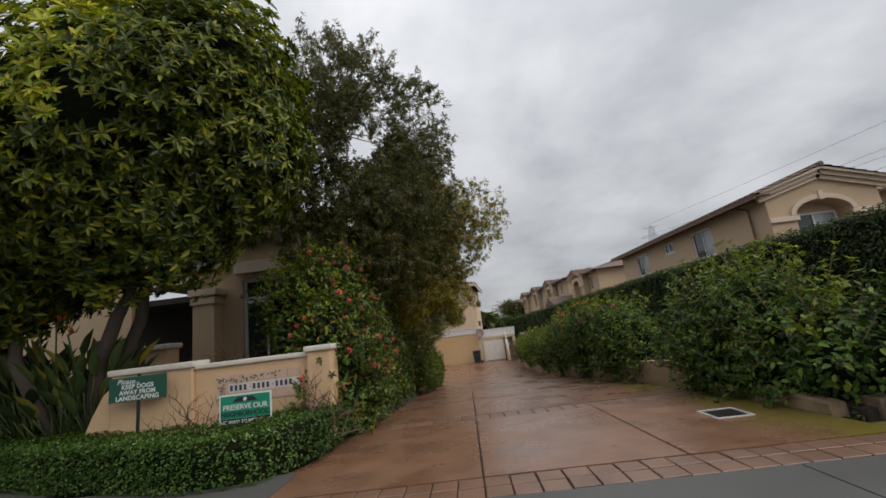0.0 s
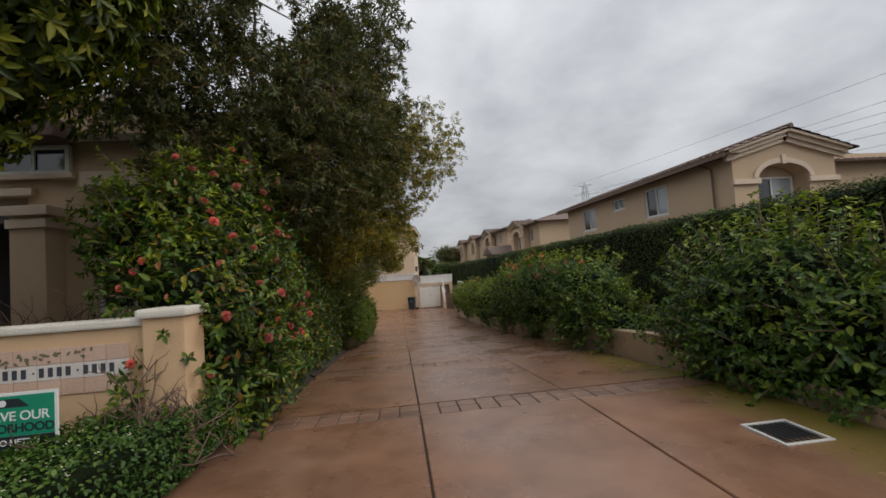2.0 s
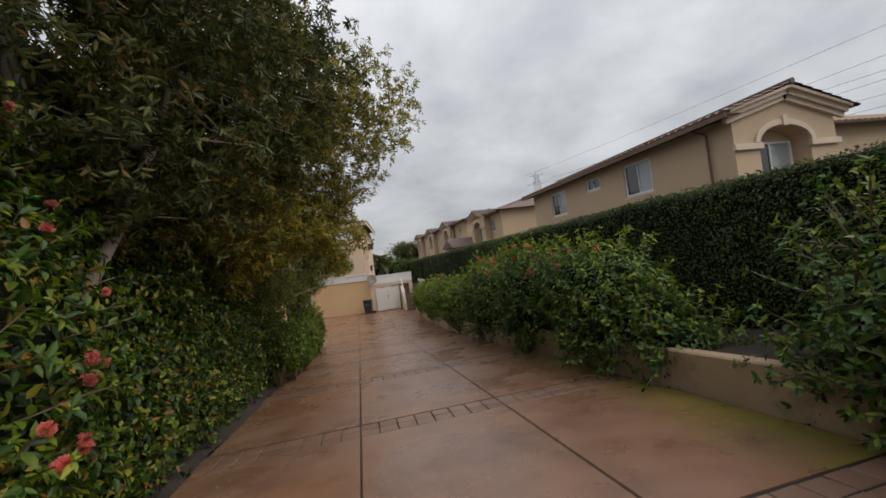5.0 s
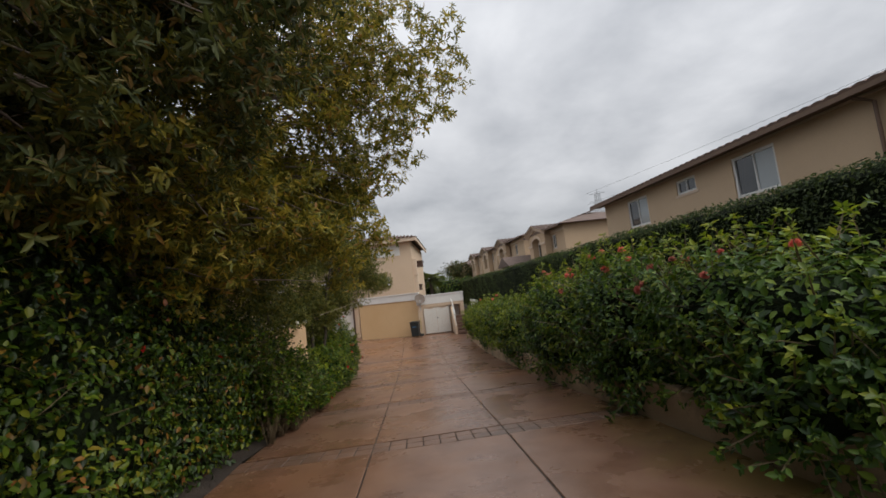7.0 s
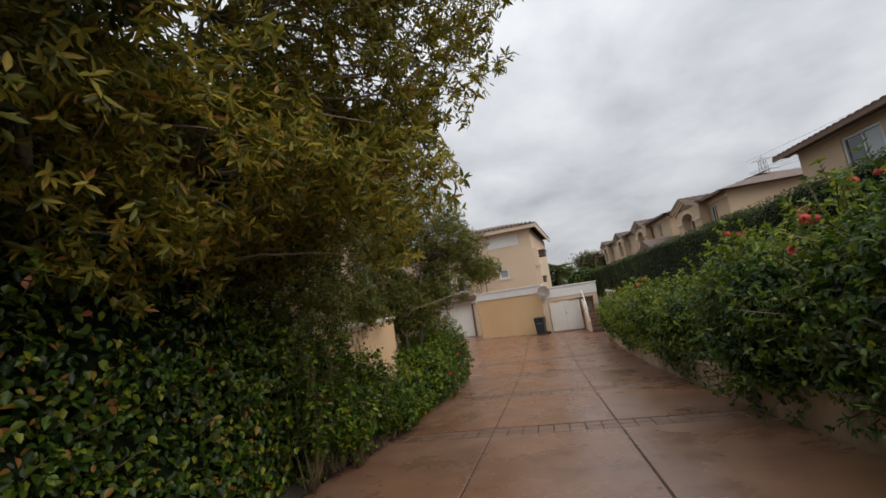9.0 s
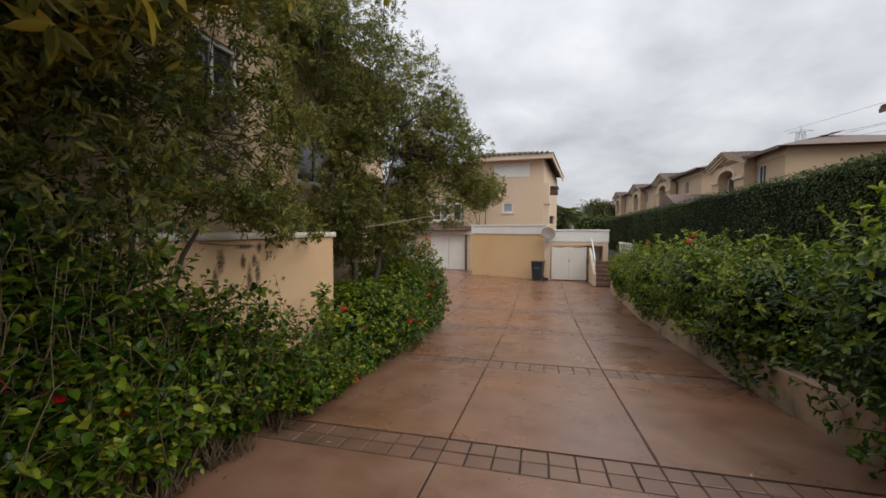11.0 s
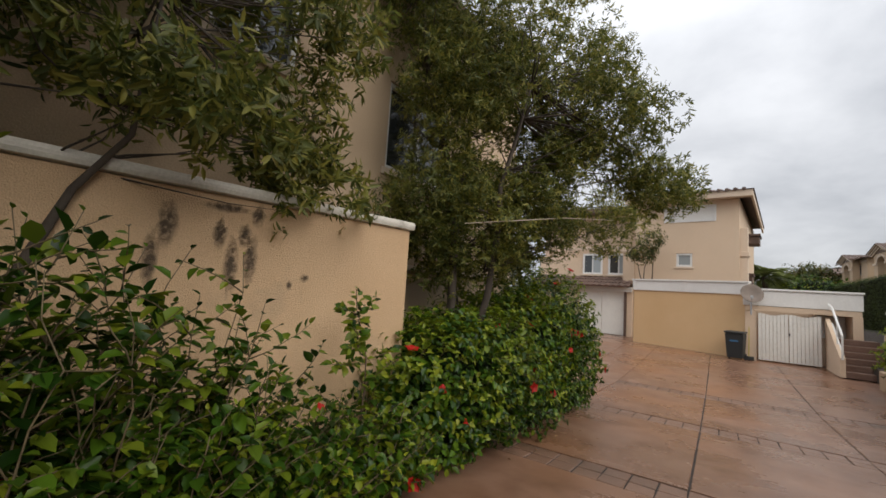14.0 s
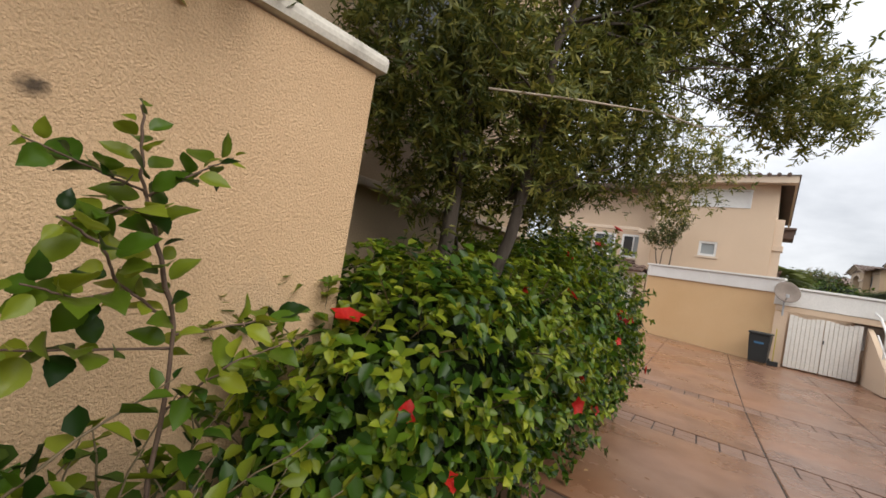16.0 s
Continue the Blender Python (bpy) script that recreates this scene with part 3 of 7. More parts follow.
@lru_cache(None)
def paver_mesh(i):
    r = random.Random(i)
    bm = bmesh.new()
    hx, hy = BRICK / 2 - 0.006, BRICK / 2 - 0.011
    bmesh.ops.create_cube(bm, size=1.0)
    for v in bm.verts:
        v.co = Vector((v.co.x * 2 * hx, v.co.y * 2 * hy, v.co.z * 0.07 - 0.035))
        if v.co.z > -0.01:
            v.co.x += r.uniform(-0.003, 0.003)
            v.co.y += r.uniform(-0.003, 0.003)
            v.co.z += r.uniform(-0.003, 0.002)
    top = [e for e in bm.edges if all(v.co.z > -0.02 for v in e.verts)]
    bmesh.ops.bevel(bm, geom=top, offset=0.006, segments=1, affect="EDGES")
    me = bpy.data.meshes.new("paver")
    bm.to_mesh(me)
    bm.free()
    me.materials.append(PAVER)
    return me


rng = random.Random(5)
rest = bmesh.new()
made = 0
for band in range(8):
    yc = BAND0 + band * BAND_STEP
    x_end = X_RIGHT + (1.3 if band == 0 else 0)
    x = JOINTS[0] - BRICK * (10 if band == 0 else 8)
    while x < x_end - 0.05:
        for row in (-0.5, 0.5):
            y = yc + row * BRICK
            tilt = math.degrees(math.atan2(lie(y + 0.1) - lie(y - 0.1), 0.2))
            m = pose(x + BRICK / 2, y, lie(y) - 0.001 + rng.uniform(-0.002, 0.002), tilt) @ pose(0, 0, 0, 0, 0, rng.choice((0, 180)))
            if band < 6:
                ob = link_mesh("paver", paver_mesh(rng.randrange(8)), None, drive)
                ob.matrix_basis = m
            else:
                tmp = paver_mesh(rng.randrange(8))
                n0 = len(rest.verts)
                vs = [rest.verts.new(m @ v.co) for v in tmp.vertices]
                for p in tmp.polygons:
                    rest.faces.new([vs[i] for i in p.vertices])
        x += BRICK
tagged(part("far_pavers", rest, PAVER, drive), kind="stuff")

# drain with a pale rim
drain = thing("drain_grate", "dark drain grate with a pale raised rim set in the driveway", "drain", 3.45, 5.05, lie(5.05))
bm = bmesh.new()
for a in ((-0.215, 0.215, -0.215, -0.185), (-0.215, 0.215, 0.185, 0.215), (-0.215, -0.185, -0.185, 0.185), (0.185, 0.215, -0.185, 0.185)):
    box(bm, *a, -0.02, 0.018, 0.006)
part("rim", bm, DRAIN_RIM, drain, "pale concrete rim")
bm = bmesh.new()
box(bm, -0.184, 0.184, -0.184, 0.184, -0.015, 0.004)
for i in range(7):
    box(bm, -0.17 + i * 0.05, -0.145 + i * 0.05, -0.18, 0.18, 0.004, 0.010)
part("grate", bm, DARK, drain, "black iron grate")

# planted bed on the left, a little higher than the driveway, edged by a dark line of soil
bm = bmesh.new()
prev = None
for y in [6.4 + 0.5 * i for i in range(35)]:
    z = lie(y)
    w = 0.06 * math.sin(y * 1.7) + 0.04 * math.sin(y * 4.1)
    xe = X_LEFT - 0.12 + w - max(0.0, 0.25 - 0.05 * abs(y - 9)) * 0.5
    cur = [bm.verts.new(p) for p in ((X_LEFT + 0.02 + w * 0.5, y, z + 0.006), (xe, y, z + 0.05), (-1.9, y + 0.45, z + 0.10), (-13.0, y + 3.2, z + 0.14))]
    if prev:
        for k in range(3):
            bm.faces.new((prev[k], prev[k + 1], cur[k + 1], cur[k]))
    prev = cur
tagged(part("garden_bed", bm, SOIL), "dark damp soil and mulch of the planted bed", "garden bed", kind="structure")

# right side: retaining wall with the planted terrace behind it
def bank(y):
    """Top of the retaining wall: half a metre above the driveway, running out towards the street."""
    return lie(y) + 0.47 * min(1.0, max(0.25, (y - 4.0) / 3.2))


def sloping_strip(name, mat, x0, x1, ys, drop, label, category):
    bm = bmesh.new()
    rows = [[bm.verts.new(q) for q in ((x0, y, -2.2), (x0, y, bank(y) - drop - 0.02), (x0 + 0.02, y, bank(y) - drop), (x1 - 0.02, y, bank(y) - drop), (x1, y, bank(y) - drop - 0.02), (x1, y, -2.2))] for y in ys]
    for p, q in zip(rows, rows[1:]):
        for k in range(5):
            bm.faces.new((p[k], p[k + 1], q[k + 1], q[k]))
    bm.faces.new(rows[0])
    bm.faces.new(rows[-1][::-1])
    tagged(part(name, bm, mat), label, category, kind="structure")


steps_y = [4.5, 5.2, 6.0, 7.2] + [8.0 + 1.15 * k for k in range(21)]
sloping_strip("retaining_wall", BANK_WALL, X_RIGHT + 0.02, X_RIGHT + 0.2, steps_y, 0.0, "low tan stucco retaining wall beside the driveway", "wall")
sloping_strip("terrace_soil", SOIL, X_RIGHT + 0.205, 60.0, [4.3] + steps_y[1:] + [40.0, 120.0], 0.05, "dark planted soil of the raised terrace", "garden bed")
kb = thing("kerb_stone", "pale concrete kerb by the driveway mouth", "kerb", 5.0, 4.35, 0.1)
boxes("stone", KERB, kb, (-0.48, 1.2, -0.10, 0.12, -0.1, 0.13), bevel=0.02)

# ---------------------------------------------------------------- buildings
def window(name, parent, m, w, h, panes=2, deep=0.08, sill=True, glass=GLASS, second=None, frame=0.055, trim=0.0):
    """A sliding window: m takes x along the wall, z up and y outwards (minus) to the place; its lower left corner at the origin."""
    win = new(name)
    win.parent = parent
    win.matrix_basis = m
    bm = bmesh.new()
    for a in ((0, w, 0, frame), (0, w, h - frame, h), (0, frame, frame, h - frame), (w - frame, w, frame, h - frame)):
        box(bm, a[0], a[1], -0.03, deep, a[2], a[3], 0.005)
    for k in range(1, panes):
        x = frame + (w - 2 * frame) * k / panes
        box(bm, x - 0.025, x + 0.025, -0.015, deep, frame, h - frame)
    part("window_frame", bm, FRAME_WHITE, win, "white window frame")
    for k in range(panes):
        x0, x1 = frame + (w - 2 * frame) * k / panes, frame + (w - 2 * frame) * (k + 1) / panes
        g = second if (second and k == panes - 1) else glass
        boxes("pane", g, win, (x0, x1, 0.02, 0.035, frame, h - frame))
    if sill:
        boxes("sill", TRIM, win, (-0.08, w + 0.08, -0.09, 0.02, -0.09, 0.0), bevel=0.01)
    return win


def tiled_roof(name, parent, m, width, length, mat=ROOF, pitch_tiles=0.30, course=0.36, relief=0.05):
    """A slope of barrel tiles: x along the eave, y up the slope, z off it. One wavy stepped sheet."""
    bm = bmesh.new()
    n, c = max(2, int(width / pitch_tiles)), max(1, int(length / course))
    per = 5
    prof = [0.0, 0.75, 1.0, 0.75, 0.0]
    cols = [(width * (i + k / (per - 1)) / n, relief * prof[k]) for i in range(n) for k in range(per)]
    last = None
    for j in range(c):
        y0, y1 = length * j / c, length * (j + 1) / c
        a = [bm.verts.new(m @ Vector((x, y0, z + 0.035))) for x, z in cols]
        b = [bm.verts.new(m @ Vector((x, y1 + 0.02, z))) for x, z in cols]
        f = last or [bm.verts.new(m @ Vector((x, y0, -0.03))) for x, z in cols]
        last = b
        for i in range(len(cols) - 1):
            bm.faces.new((a[i], a[i + 1], b[i + 1], b[i]))
            bm.faces.new((f[i], f[i + 1], a[i + 1], a[i]))
    return part(name, bm, mat, parent, "brown clay barrel tiles")


def wall_holes(bm, w, h, holes, thick, m):
    """A wall w by h with rectangular openings (x0, x1, z0, z1) through it; the outside lies at y = 0, the inside at y = thick."""
    xs = sorted({0.0, w, *[v for o in holes for v in o[:2]]})
    zs = sorted({0.0, h, *[v for o in holes for v in o[2:]]})
    for x0, x1 in zip(xs, xs[1:]):
        for z0, z1 in zip(zs, zs[1:]):
            if not any(o[0] <= x0 and x1 <= o[1] and o[2] <= z0 and z1 <= o[3] for o in holes):
                box(bm, x0, x1, 0, thick, z0, z1, 0, m)
    bmesh.ops.remove_doubles(bm, verts=bm.verts, dist=1e-4)


def side_wall(parent, m, w, h, openings, mat, thick=0.2, back=True):
    bm = bmesh.new()
    wall_holes(bm, w, h, [o[:4] for o in openings], thick, m)
    ob = part("wall", bm, mat, parent)
    return ob


FACE_WEST = Matrix(((0, 1, 0, 0), (-1, 0, 0, 0), (0, 0, 1, 0), (0, 0, 0, 1)))   # x along -y, outside towards -x


def west_house(x, y_far, y_near, z_eave, base, far=False, W=4.0):
    """Two-storey house beyond the clipped hedge: long side to the driveway, gabled front with an arched recess to the street; lengths run from its far end."""
    L = y_far - y_near
    h = thing("house", "two-storey tan stucco house with a brown tiled roof", "house", x, y_far, base, group="row of houses beyond the hedge")
    H = z_eave - base
    roof_mat = ROOF_FAR if far else ROOF
    m = FACE_WEST
    if not far:
        ops = [(2.15, 3.75, H - 1.72, H - 0.44), (5.72, 6.78, H - 0.98, H - 0.42), (8.45, 10.0, H - 1.72, H - 0.42)]
    else:
        ops = [(2.4, 3.5, H - 1.6, H - 0.5)]
    side_wall(h, m, L, H, ops, STUCCO_HOUSE)
    for i, (a, b, c, d) in enumerate(ops):
        window("window", h, m @ pose(a, 0.07, c), b - a, d - c, 2, second=GLASS_PALE if i != 1 else None, frame=0.085)
    boxes("body", STUCCO_HOUSE, h, (0.205, W + 6.0, -L + 0.6, 0.0, 0.0, H), (0.205, W, -L, -L + 0.599, 0.0, H))
    boxes("frieze", TRIM, h, (-0.05, -0.002, -L, 0.0, H - 0.25, H - 0.13), bevel=0.008)
    over, half = 0.55, W / 2
    rise = 0.62
    ang = math.degrees(math.atan2(rise, half))
    ln = (half + over) / math.cos(radians(ang))
    ze = H - 0.12 - over * math.tan(radians(ang)) + 0.16
    tiled_roof("roof", h, Matrix.Translation((-over, over, ze)) @ FACE_WEST @ pose(0, 0, 0, ang), L + over + 0.95, ln, roof_mat)
    east = Matrix(((0, -1, 0, 0), (1, 0, 0, 0), (0, 0, 1, 0), (0, 0, 0, 1)))
    tiled_roof("roof", h, Matrix.Translation((W + over, -L - 0.95, ze)) @ east @ pose(0, 0, 0, ang), L + over + 0.95, ln, roof_mat)
    bm = bmesh.new()
    tube(bm, [(half, over, ze + ln * math.sin(radians(ang)) + 0.04), (half, -L - 0.95, ze + ln * math.sin(radians(ang)) + 0.04)], [0.09, 0.09], 8)
    part("ridge_tiles", bm, roof_mat, h)
    boxes("fascia", EAVE, h, (-over - 0.03, -over + 0.03, -L - 0.9, over, ze - 0.14, ze - 0.02))
    boxes("soffit", EAVE, h, (-over + 0.031, -0.003, -L - 0.9, over, ze - 0.06, ze - 0.035))
    bm = bmesh.new()
    quads(bm, [(0.0, 0.0, H), (W, 0.0, H), (half, 0.0, H + rise), (0.0, -0.1, H), (W, -0.1, H), (half, -0.1, H + rise)], [(0, 1, 2), (3, 5, 4)])
    part("gable_end", bm, STUCCO_HOUSE, h)
    if not far:
        bm = bmesh.new()
        tube(bm, [(-0.52, -12.35, H - 0.15), (-0.35, -12.45, H - 0.30), (-0.09, -12.6, H - 0.45), (-0.09, -12.6, 0.2)], [0.04] * 4, 8)
        part("downpipe", bm, PIPE, h, "brown rain pipe")
    gable_bay(h, L, H, W)
    # eastern wing with its own low roof
    tiled_roof("wing_roof", h, Matrix.Translation((W + 0.2, -L + 0.1, H - 0.35)) @ pose(0, 0, 0, 12), 6.4, 3.0, roof_mat)
    return h


def arc(x0, x1, z, rise, n=14):
    c = (x0 + x1) / 2
    return [(c + (x1 - x0) / 2 * math.cos(a), z + rise * math.sin(a)) for a in [math.pi * k / n for k in range(n + 1)]]


def gable_bay(h, L, H, W, place=None):
    """The gabled front: a pediment over an arched recess on two stub pillars, with a window behind."""
    bay = new("bay")
    bay.parent = h
    bay.matrix_basis = place or Matrix.Translation((0, -L - 0.55, 0))
    zs = H - 1.0
    a0, a1 = W * 0.23, W * 0.73
    top = H + 0.55
    hole = arc(a0, a1, zs, 0.5)
    half = len(hole) // 2
    up = Matrix(((1, 0, 0, 0), (0, 0, 1, 0), (0, 1, 0, 0), (0, 0, 0, 1)))
    mid = (a0 + a1) / 2
    for nm, poly in (("bay_wall", [(0, 0), (a0, 0), (a0, zs)] + hole[::-1][1:half + 1] + [(mid, top - abs(mid - W / 2) * 0.27), (0, H - 0.02)]),
                     ("bay_wall", [(W, 0), (W, H - 0.02), (W / 2, top), (mid, top - abs(mid - W / 2) * 0.27)] + hole[1:half + 1][::-1] + [(a1, zs), (a1, 0)]),
                     ("parapet", [(a0 + 0.002, 0), (a1 - 0.002, 0), (a1 - 0.002, zs - 1.5), (a0 + 0.002, zs - 1.5)])):
        bm = bmesh.new()
        prism(bm, poly, 0.549, up)
        part(nm, bm, STUCCO_HOUSE, bay)
    bm = bmesh.new()
    ring = arc(a0 - 0.17, a1 + 0.17, zs, 0.68)
    for i in range(len(ring) - 1):
        (u0, v0), (u1, v1), (p0, q0), (p1, q1) = ring[i], ring[i + 1], hole[i], hole[i + 1]
        quads(bm, [(u0, -0.07, v0), (u1, -0.07, v1), (p1, -0.07, q1), (p0, -0.07, q0), (u0, 0, v0), (u1, 0, v1), (p1, 0, q1), (p0, 0, q0)], BOX_FACES)
    bmesh.ops.remove_doubles(bm, verts=bm.verts, dist=1e-4)
    part("arch_trim", bm, TRIM, bay, "pale arch moulding")
    boxes("keystone", TRIM, bay, (mid - 0.09, mid + 0.09, -0.11, -0.072, zs + 0.45, zs + 0.78), bevel=0.01)
    for x0, x1 in ((-0.06, a0 + 0.06), (a1 - 0.06, W + 0.06)):
        boxes("pillar_cap", TRIM, bay, (x0, x1, -0.10, 0.0, zs - 0.20, zs - 0.02), bevel=0.012)
    window("window", bay, pose(a0 + 0.15, 0.50, zs - 1.35), a1 - a0 - 0.3, 1.45, 2, sill=False, second=GLASS_PALE)
    sl = math.atan2(top - H + 0.02, W / 2)
    for sgn in (1, -1):
        m = Matrix.Translation((W / 2, 0, top)) @ Matrix.Rotation(sgn * sl, 4, "Y")
        e = W / 2 + 0.45
        x0, x1 = (0, e) if sgn > 0 else (-e, 0)
        for y0, z0, z1 in ((-0.12, -0.30, -0.16), (-0.22, -0.158, -0.02), (-0.34, -0.018, 0.07)):
            bm = bmesh.new()
            box(bm, x0, x1, y0, -0.003, z0, z1, 0.0, m)
            part("raking_moulding", bm, TRIM, bay)


west_house(11.93, 27.8, 14.95, 4.95, 0.0)


def row_house(x, y_far, y_near, yc, H, W=4.3):
    """A house of the far row: hipped roof, and a gabled bay with an arched recess that looks on the driveway."""
    L = y_far - y_near
    h = thing("house", "tan stucco row house with arched bay and tiled roof", "house", x, y_far, 0.0, group="row of houses beyond the hedge")
    ops = [(L * 0.68, L * 0.68 + 0.8, H - 1.7, H - 0.6)]
    side_wall(h, FACE_WEST, L, H, ops, STUCCO_HOUSE)
    for a, b, c, d in ops:
        window("window", h, FACE_WEST @ pose(a, 0.07, c), b - a, d - c, 2)
    boxes("body", STUCCO_HOUSE, h, (0.205, 9.0, -L, 0.0, 0.0, H))
    o, z0, z1 = 0.6, H - 0.05, H + 1.15
    bm = bmesh.new()
    quads(bm, [(-o, o, z0), (9 + o, o, z0), (9 + o, -L - o, z0), (-o, -L - o, z0), (4.0, -3.6, z1), (4.0, -L + 3.6, z1)], [(0, 4, 5, 3), (0, 1, 4), (1, 2, 5, 4), (2, 3, 5), (0, 3, 2, 1)])
    part("roof", bm, ROOF_FAR, h)
    sl = math.hypot(4.6, z1 - z0)
    tiled_roof("roof_tiles", h, Matrix.Translation((-o, -2.6, z0 + 0.03)) @ FACE_WEST @ pose(0, 0, 0, math.degrees(math.atan2(z1 - z0, 4.6))), L - 5.2, sl, ROOF_FAR, 0.4, 0.5)
    boxes("fascia", EAVE, h, (-o - 0.04, -o, -L - o, o, H - 0.2, H - 0.04))
    boxes("frieze", TRIM, h, (-0.06, -0.002, -L, 0.0, H - 0.45, H - 0.25))
    bm = bmesh.new()
    tube(bm, [(-0.5, -L * 0.5, H - 0.15), (-0.1, -L * 0.5 - 0.15, H - 0.6), (-0.1, -L * 0.5 - 0.15, 0.2)], [0.05] * 3, 6)
    part("downpipe", bm, PIPE, h, "brown rain pipe")
    place = Matrix.Translation((-0.6, yc - y_far + W / 2, 0)) @ FACE_WEST
    gable_bay(h, L, H, W, place)
    top, ang = H + 0.55, math.atan2(0.57, W / 2)
    c, s, e = math.cos(ang), math.sin(ang), W / 2 + 0.5
    for x0, k in ((-0.5, 1), (W + 0.5, -1)):
        m = place @ Matrix.Translation((x0, -0.4, top - e * math.tan(ang) + 0.06)) @ Matrix(((0, k * c, 0, 0), (1, 0, 0, 0), (0, s, 1, 0), (0, 0, 0, 1)))
        tiled_roof("bay_roof", h, m, 4.6, e / c, ROOF_FAR, 0.4, 0.5)


for yf, yn, yc, xo, H in ((44.6, 36.6, 41.5, 13.1, 5.25), (58.2, 47.2, 54.8, 13.1, 5.75), (69.5, 60.5, 65.6, 13.1, 5.9), (81.0, 72.0, 76.5, 13.0, 5.95)):
    row_house(xo, yf, yn, yc, H)
row_house(12.4, 112.0, 97.0, 106.0, 5.9)
# low garage gable between the far houses
lg = thing("garage", "low tan garage with a tiled gable roof", "garage", 10.5, 47.0, 0.0)
boxes("wall", STUCCO_HOUSE, lg, (0, 4, -4, 0, 0, 2.7))
bm = bmesh.new()
quads(bm, [(-0.4, 0.4, 2.65), (-0.4, -4.4, 2.65), (-0.4, -2.0, 3.6), (4, 0.4, 2.65), (4, -4.4, 2.65), (4, -2.0, 3.6)], [(0, 1, 2), (3, 5, 4), (0, 2, 5, 3), (1, 4, 5, 2), (0, 3, 4, 1)])
part("roof", bm, ROOF_FAR, lg)

# small turret roofs behind the first gable
ann = thing("house", "farther tan stucco house with stepped tiled roofs", "house", 20.6, 18.6, 0.0, group="row of houses beyond the hedge")
boxes("wall", STUCCO_HOUSE, ann, (0, 2.2, 0, 6, 0, 5.5), (2.7, 9.0, 0.6, 6, 0, 5.15))
tiled_roof("roof", ann, Matrix.Translation((-0.5, -0.5, 5.42)) @ pose(0, 0, 0, 20), 2.9, 1.6)
tiled_roof("roof", ann, Matrix.Translation((2.45, 0.1, 5.05)) @ pose(0, 0, 0, 20), 6.0, 1.8)

# ---- left house behind the trees
lh = thing("house", "two-storey tan stucco house with an arched porch behind trees", "house", -2.6, 9.9, 0.0)
Z0 = -1.0
# south front: porch recess on the left, French window on the right
bm = bmesh.new()
front = Matrix.Translation((-9.0, 0.0, Z0 + 0.45))
wall_holes(bm, 9.0, 5.4, [(3.6, 5.45, 1.2, 3.9), (6.55, 8.25, 1.75, 3.85)], 0.22, front)
part("wall", bm, STUCCO_HOUSE, lh)
bm = bmesh.new()
side = Matrix(((0, -1, 0, 0), (1, 0, 0, 0.222), (0, 0, 1, Z0), (0, 0, 0, 1)))
wall_holes(bm, 12.6, 5.4, [(4.9, 6.0, 3.4, 4.5), (6.8, 7.6, 3.4, 4.4), (8.9, 10.2, 2.85, 3.95)], 0.2, side)
part("wall", bm, STUCCO_HOUSE, lh)
window("window", lh, side @ pose(8.9, 0.06, 2.85), 1.3, 1.1, 2)
window("window", lh, side @ pose(4.9, 0.06, 3.4), 1.1, 1.1, 2)
window("window", lh, side @ pose(6.8, 0.06, 3.4), 0.8, 1.0, 2)
boxes("wall", STUCCO_HOUSE, lh, (-9.0, -0.205, 12.6, 12.82, Z0, 4.35))
boxes("floor", CONCRETE, lh, (-9.0, -0.21, 0.23, 10.99, Z0, 0.15), (-9.0, -0.21, 0.23, 10.99, 2.95, 3.1), (-9.0, -0.21, 2.2, 2.35, 0.15, 2.95))
boxes("ledge", TRIM, lh, (0.002, 0.07, 0.25, 12.8, 0.64, 0.71), bevel=0.012)
window("french_window", lh, front @ pose(6.55, 0.08, 1.75), 1.7, 1.55, 3, sill=True, frame=0.07)
window("transom_window", lh, front @ pose(6.55, 0.08, 3.32), 1.7, 0.53, 2, sill=False, frame=0.07)
boxes("upper_storey", STUCCO_HOUSE, lh, (-9.0, -2.05, 0.02, 6.0, 4.72, 5.05), (-9.0, -2.05, 0.3, 6.0, 4.402, 4.719), bevel=0.01)
boxes("cornice", TRIM, lh, (-9.0, -1.95, -0.1, 6.1, 5.052, 5.18), bevel=0.02)
boxes("awning", ROOF, lh, (-4.15, -2.7, -0.55, -0.003, 4.28, 4.62), bevel=0.03, label="faded red awning")
window("window", lh, pose(-4.0, -0.06, 3.75), 1.2, 0.52, 2, sill=True, frame=0.07)
boxes("pillar", STUCCO_HOUSE, lh, (-3.5, -2.95, -0.42, -0.003, Z0, 2.95), bevel=0.01)
boxes("pillar_cap", TRIM, lh, (-3.58, -2.87, -0.50, -0.003, 2.95, 3.12), (-3.54, -2.91, -0.46, -0.003, 2.74, 2.90), bevel=0.015)
boxes("porch_ledge", TRIM, lh, (-5.6, -3.4, -0.12, -0.003, 3.37, 3.51), (-2.6, -0.6, -0.16, -0.003, 3.45, 3.75), bevel=0.015)
bm = bmesh.new()
quads(bm, [(0.35, -0.2, 4.41), (0.35, 13.1, 4.41), (-9.3, 13.1, 4.41), (-9.3, -0.2, 4.41), (-4.5, 4.4, 5.3), (-4.5, 6.8, 5.3)], [(0, 1, 5, 4), (1, 2, 5), (2, 3, 4, 5), (3, 0, 4)])
part("roof_back", bm, ROOF, lh)
boxes("fascia", EAVE, lh, (-9.3, 0.37, -0.22, -0.16, 4.27, 4.405), (0.31, 0.37, -0.159, 13.1, 4.27, 4.405))

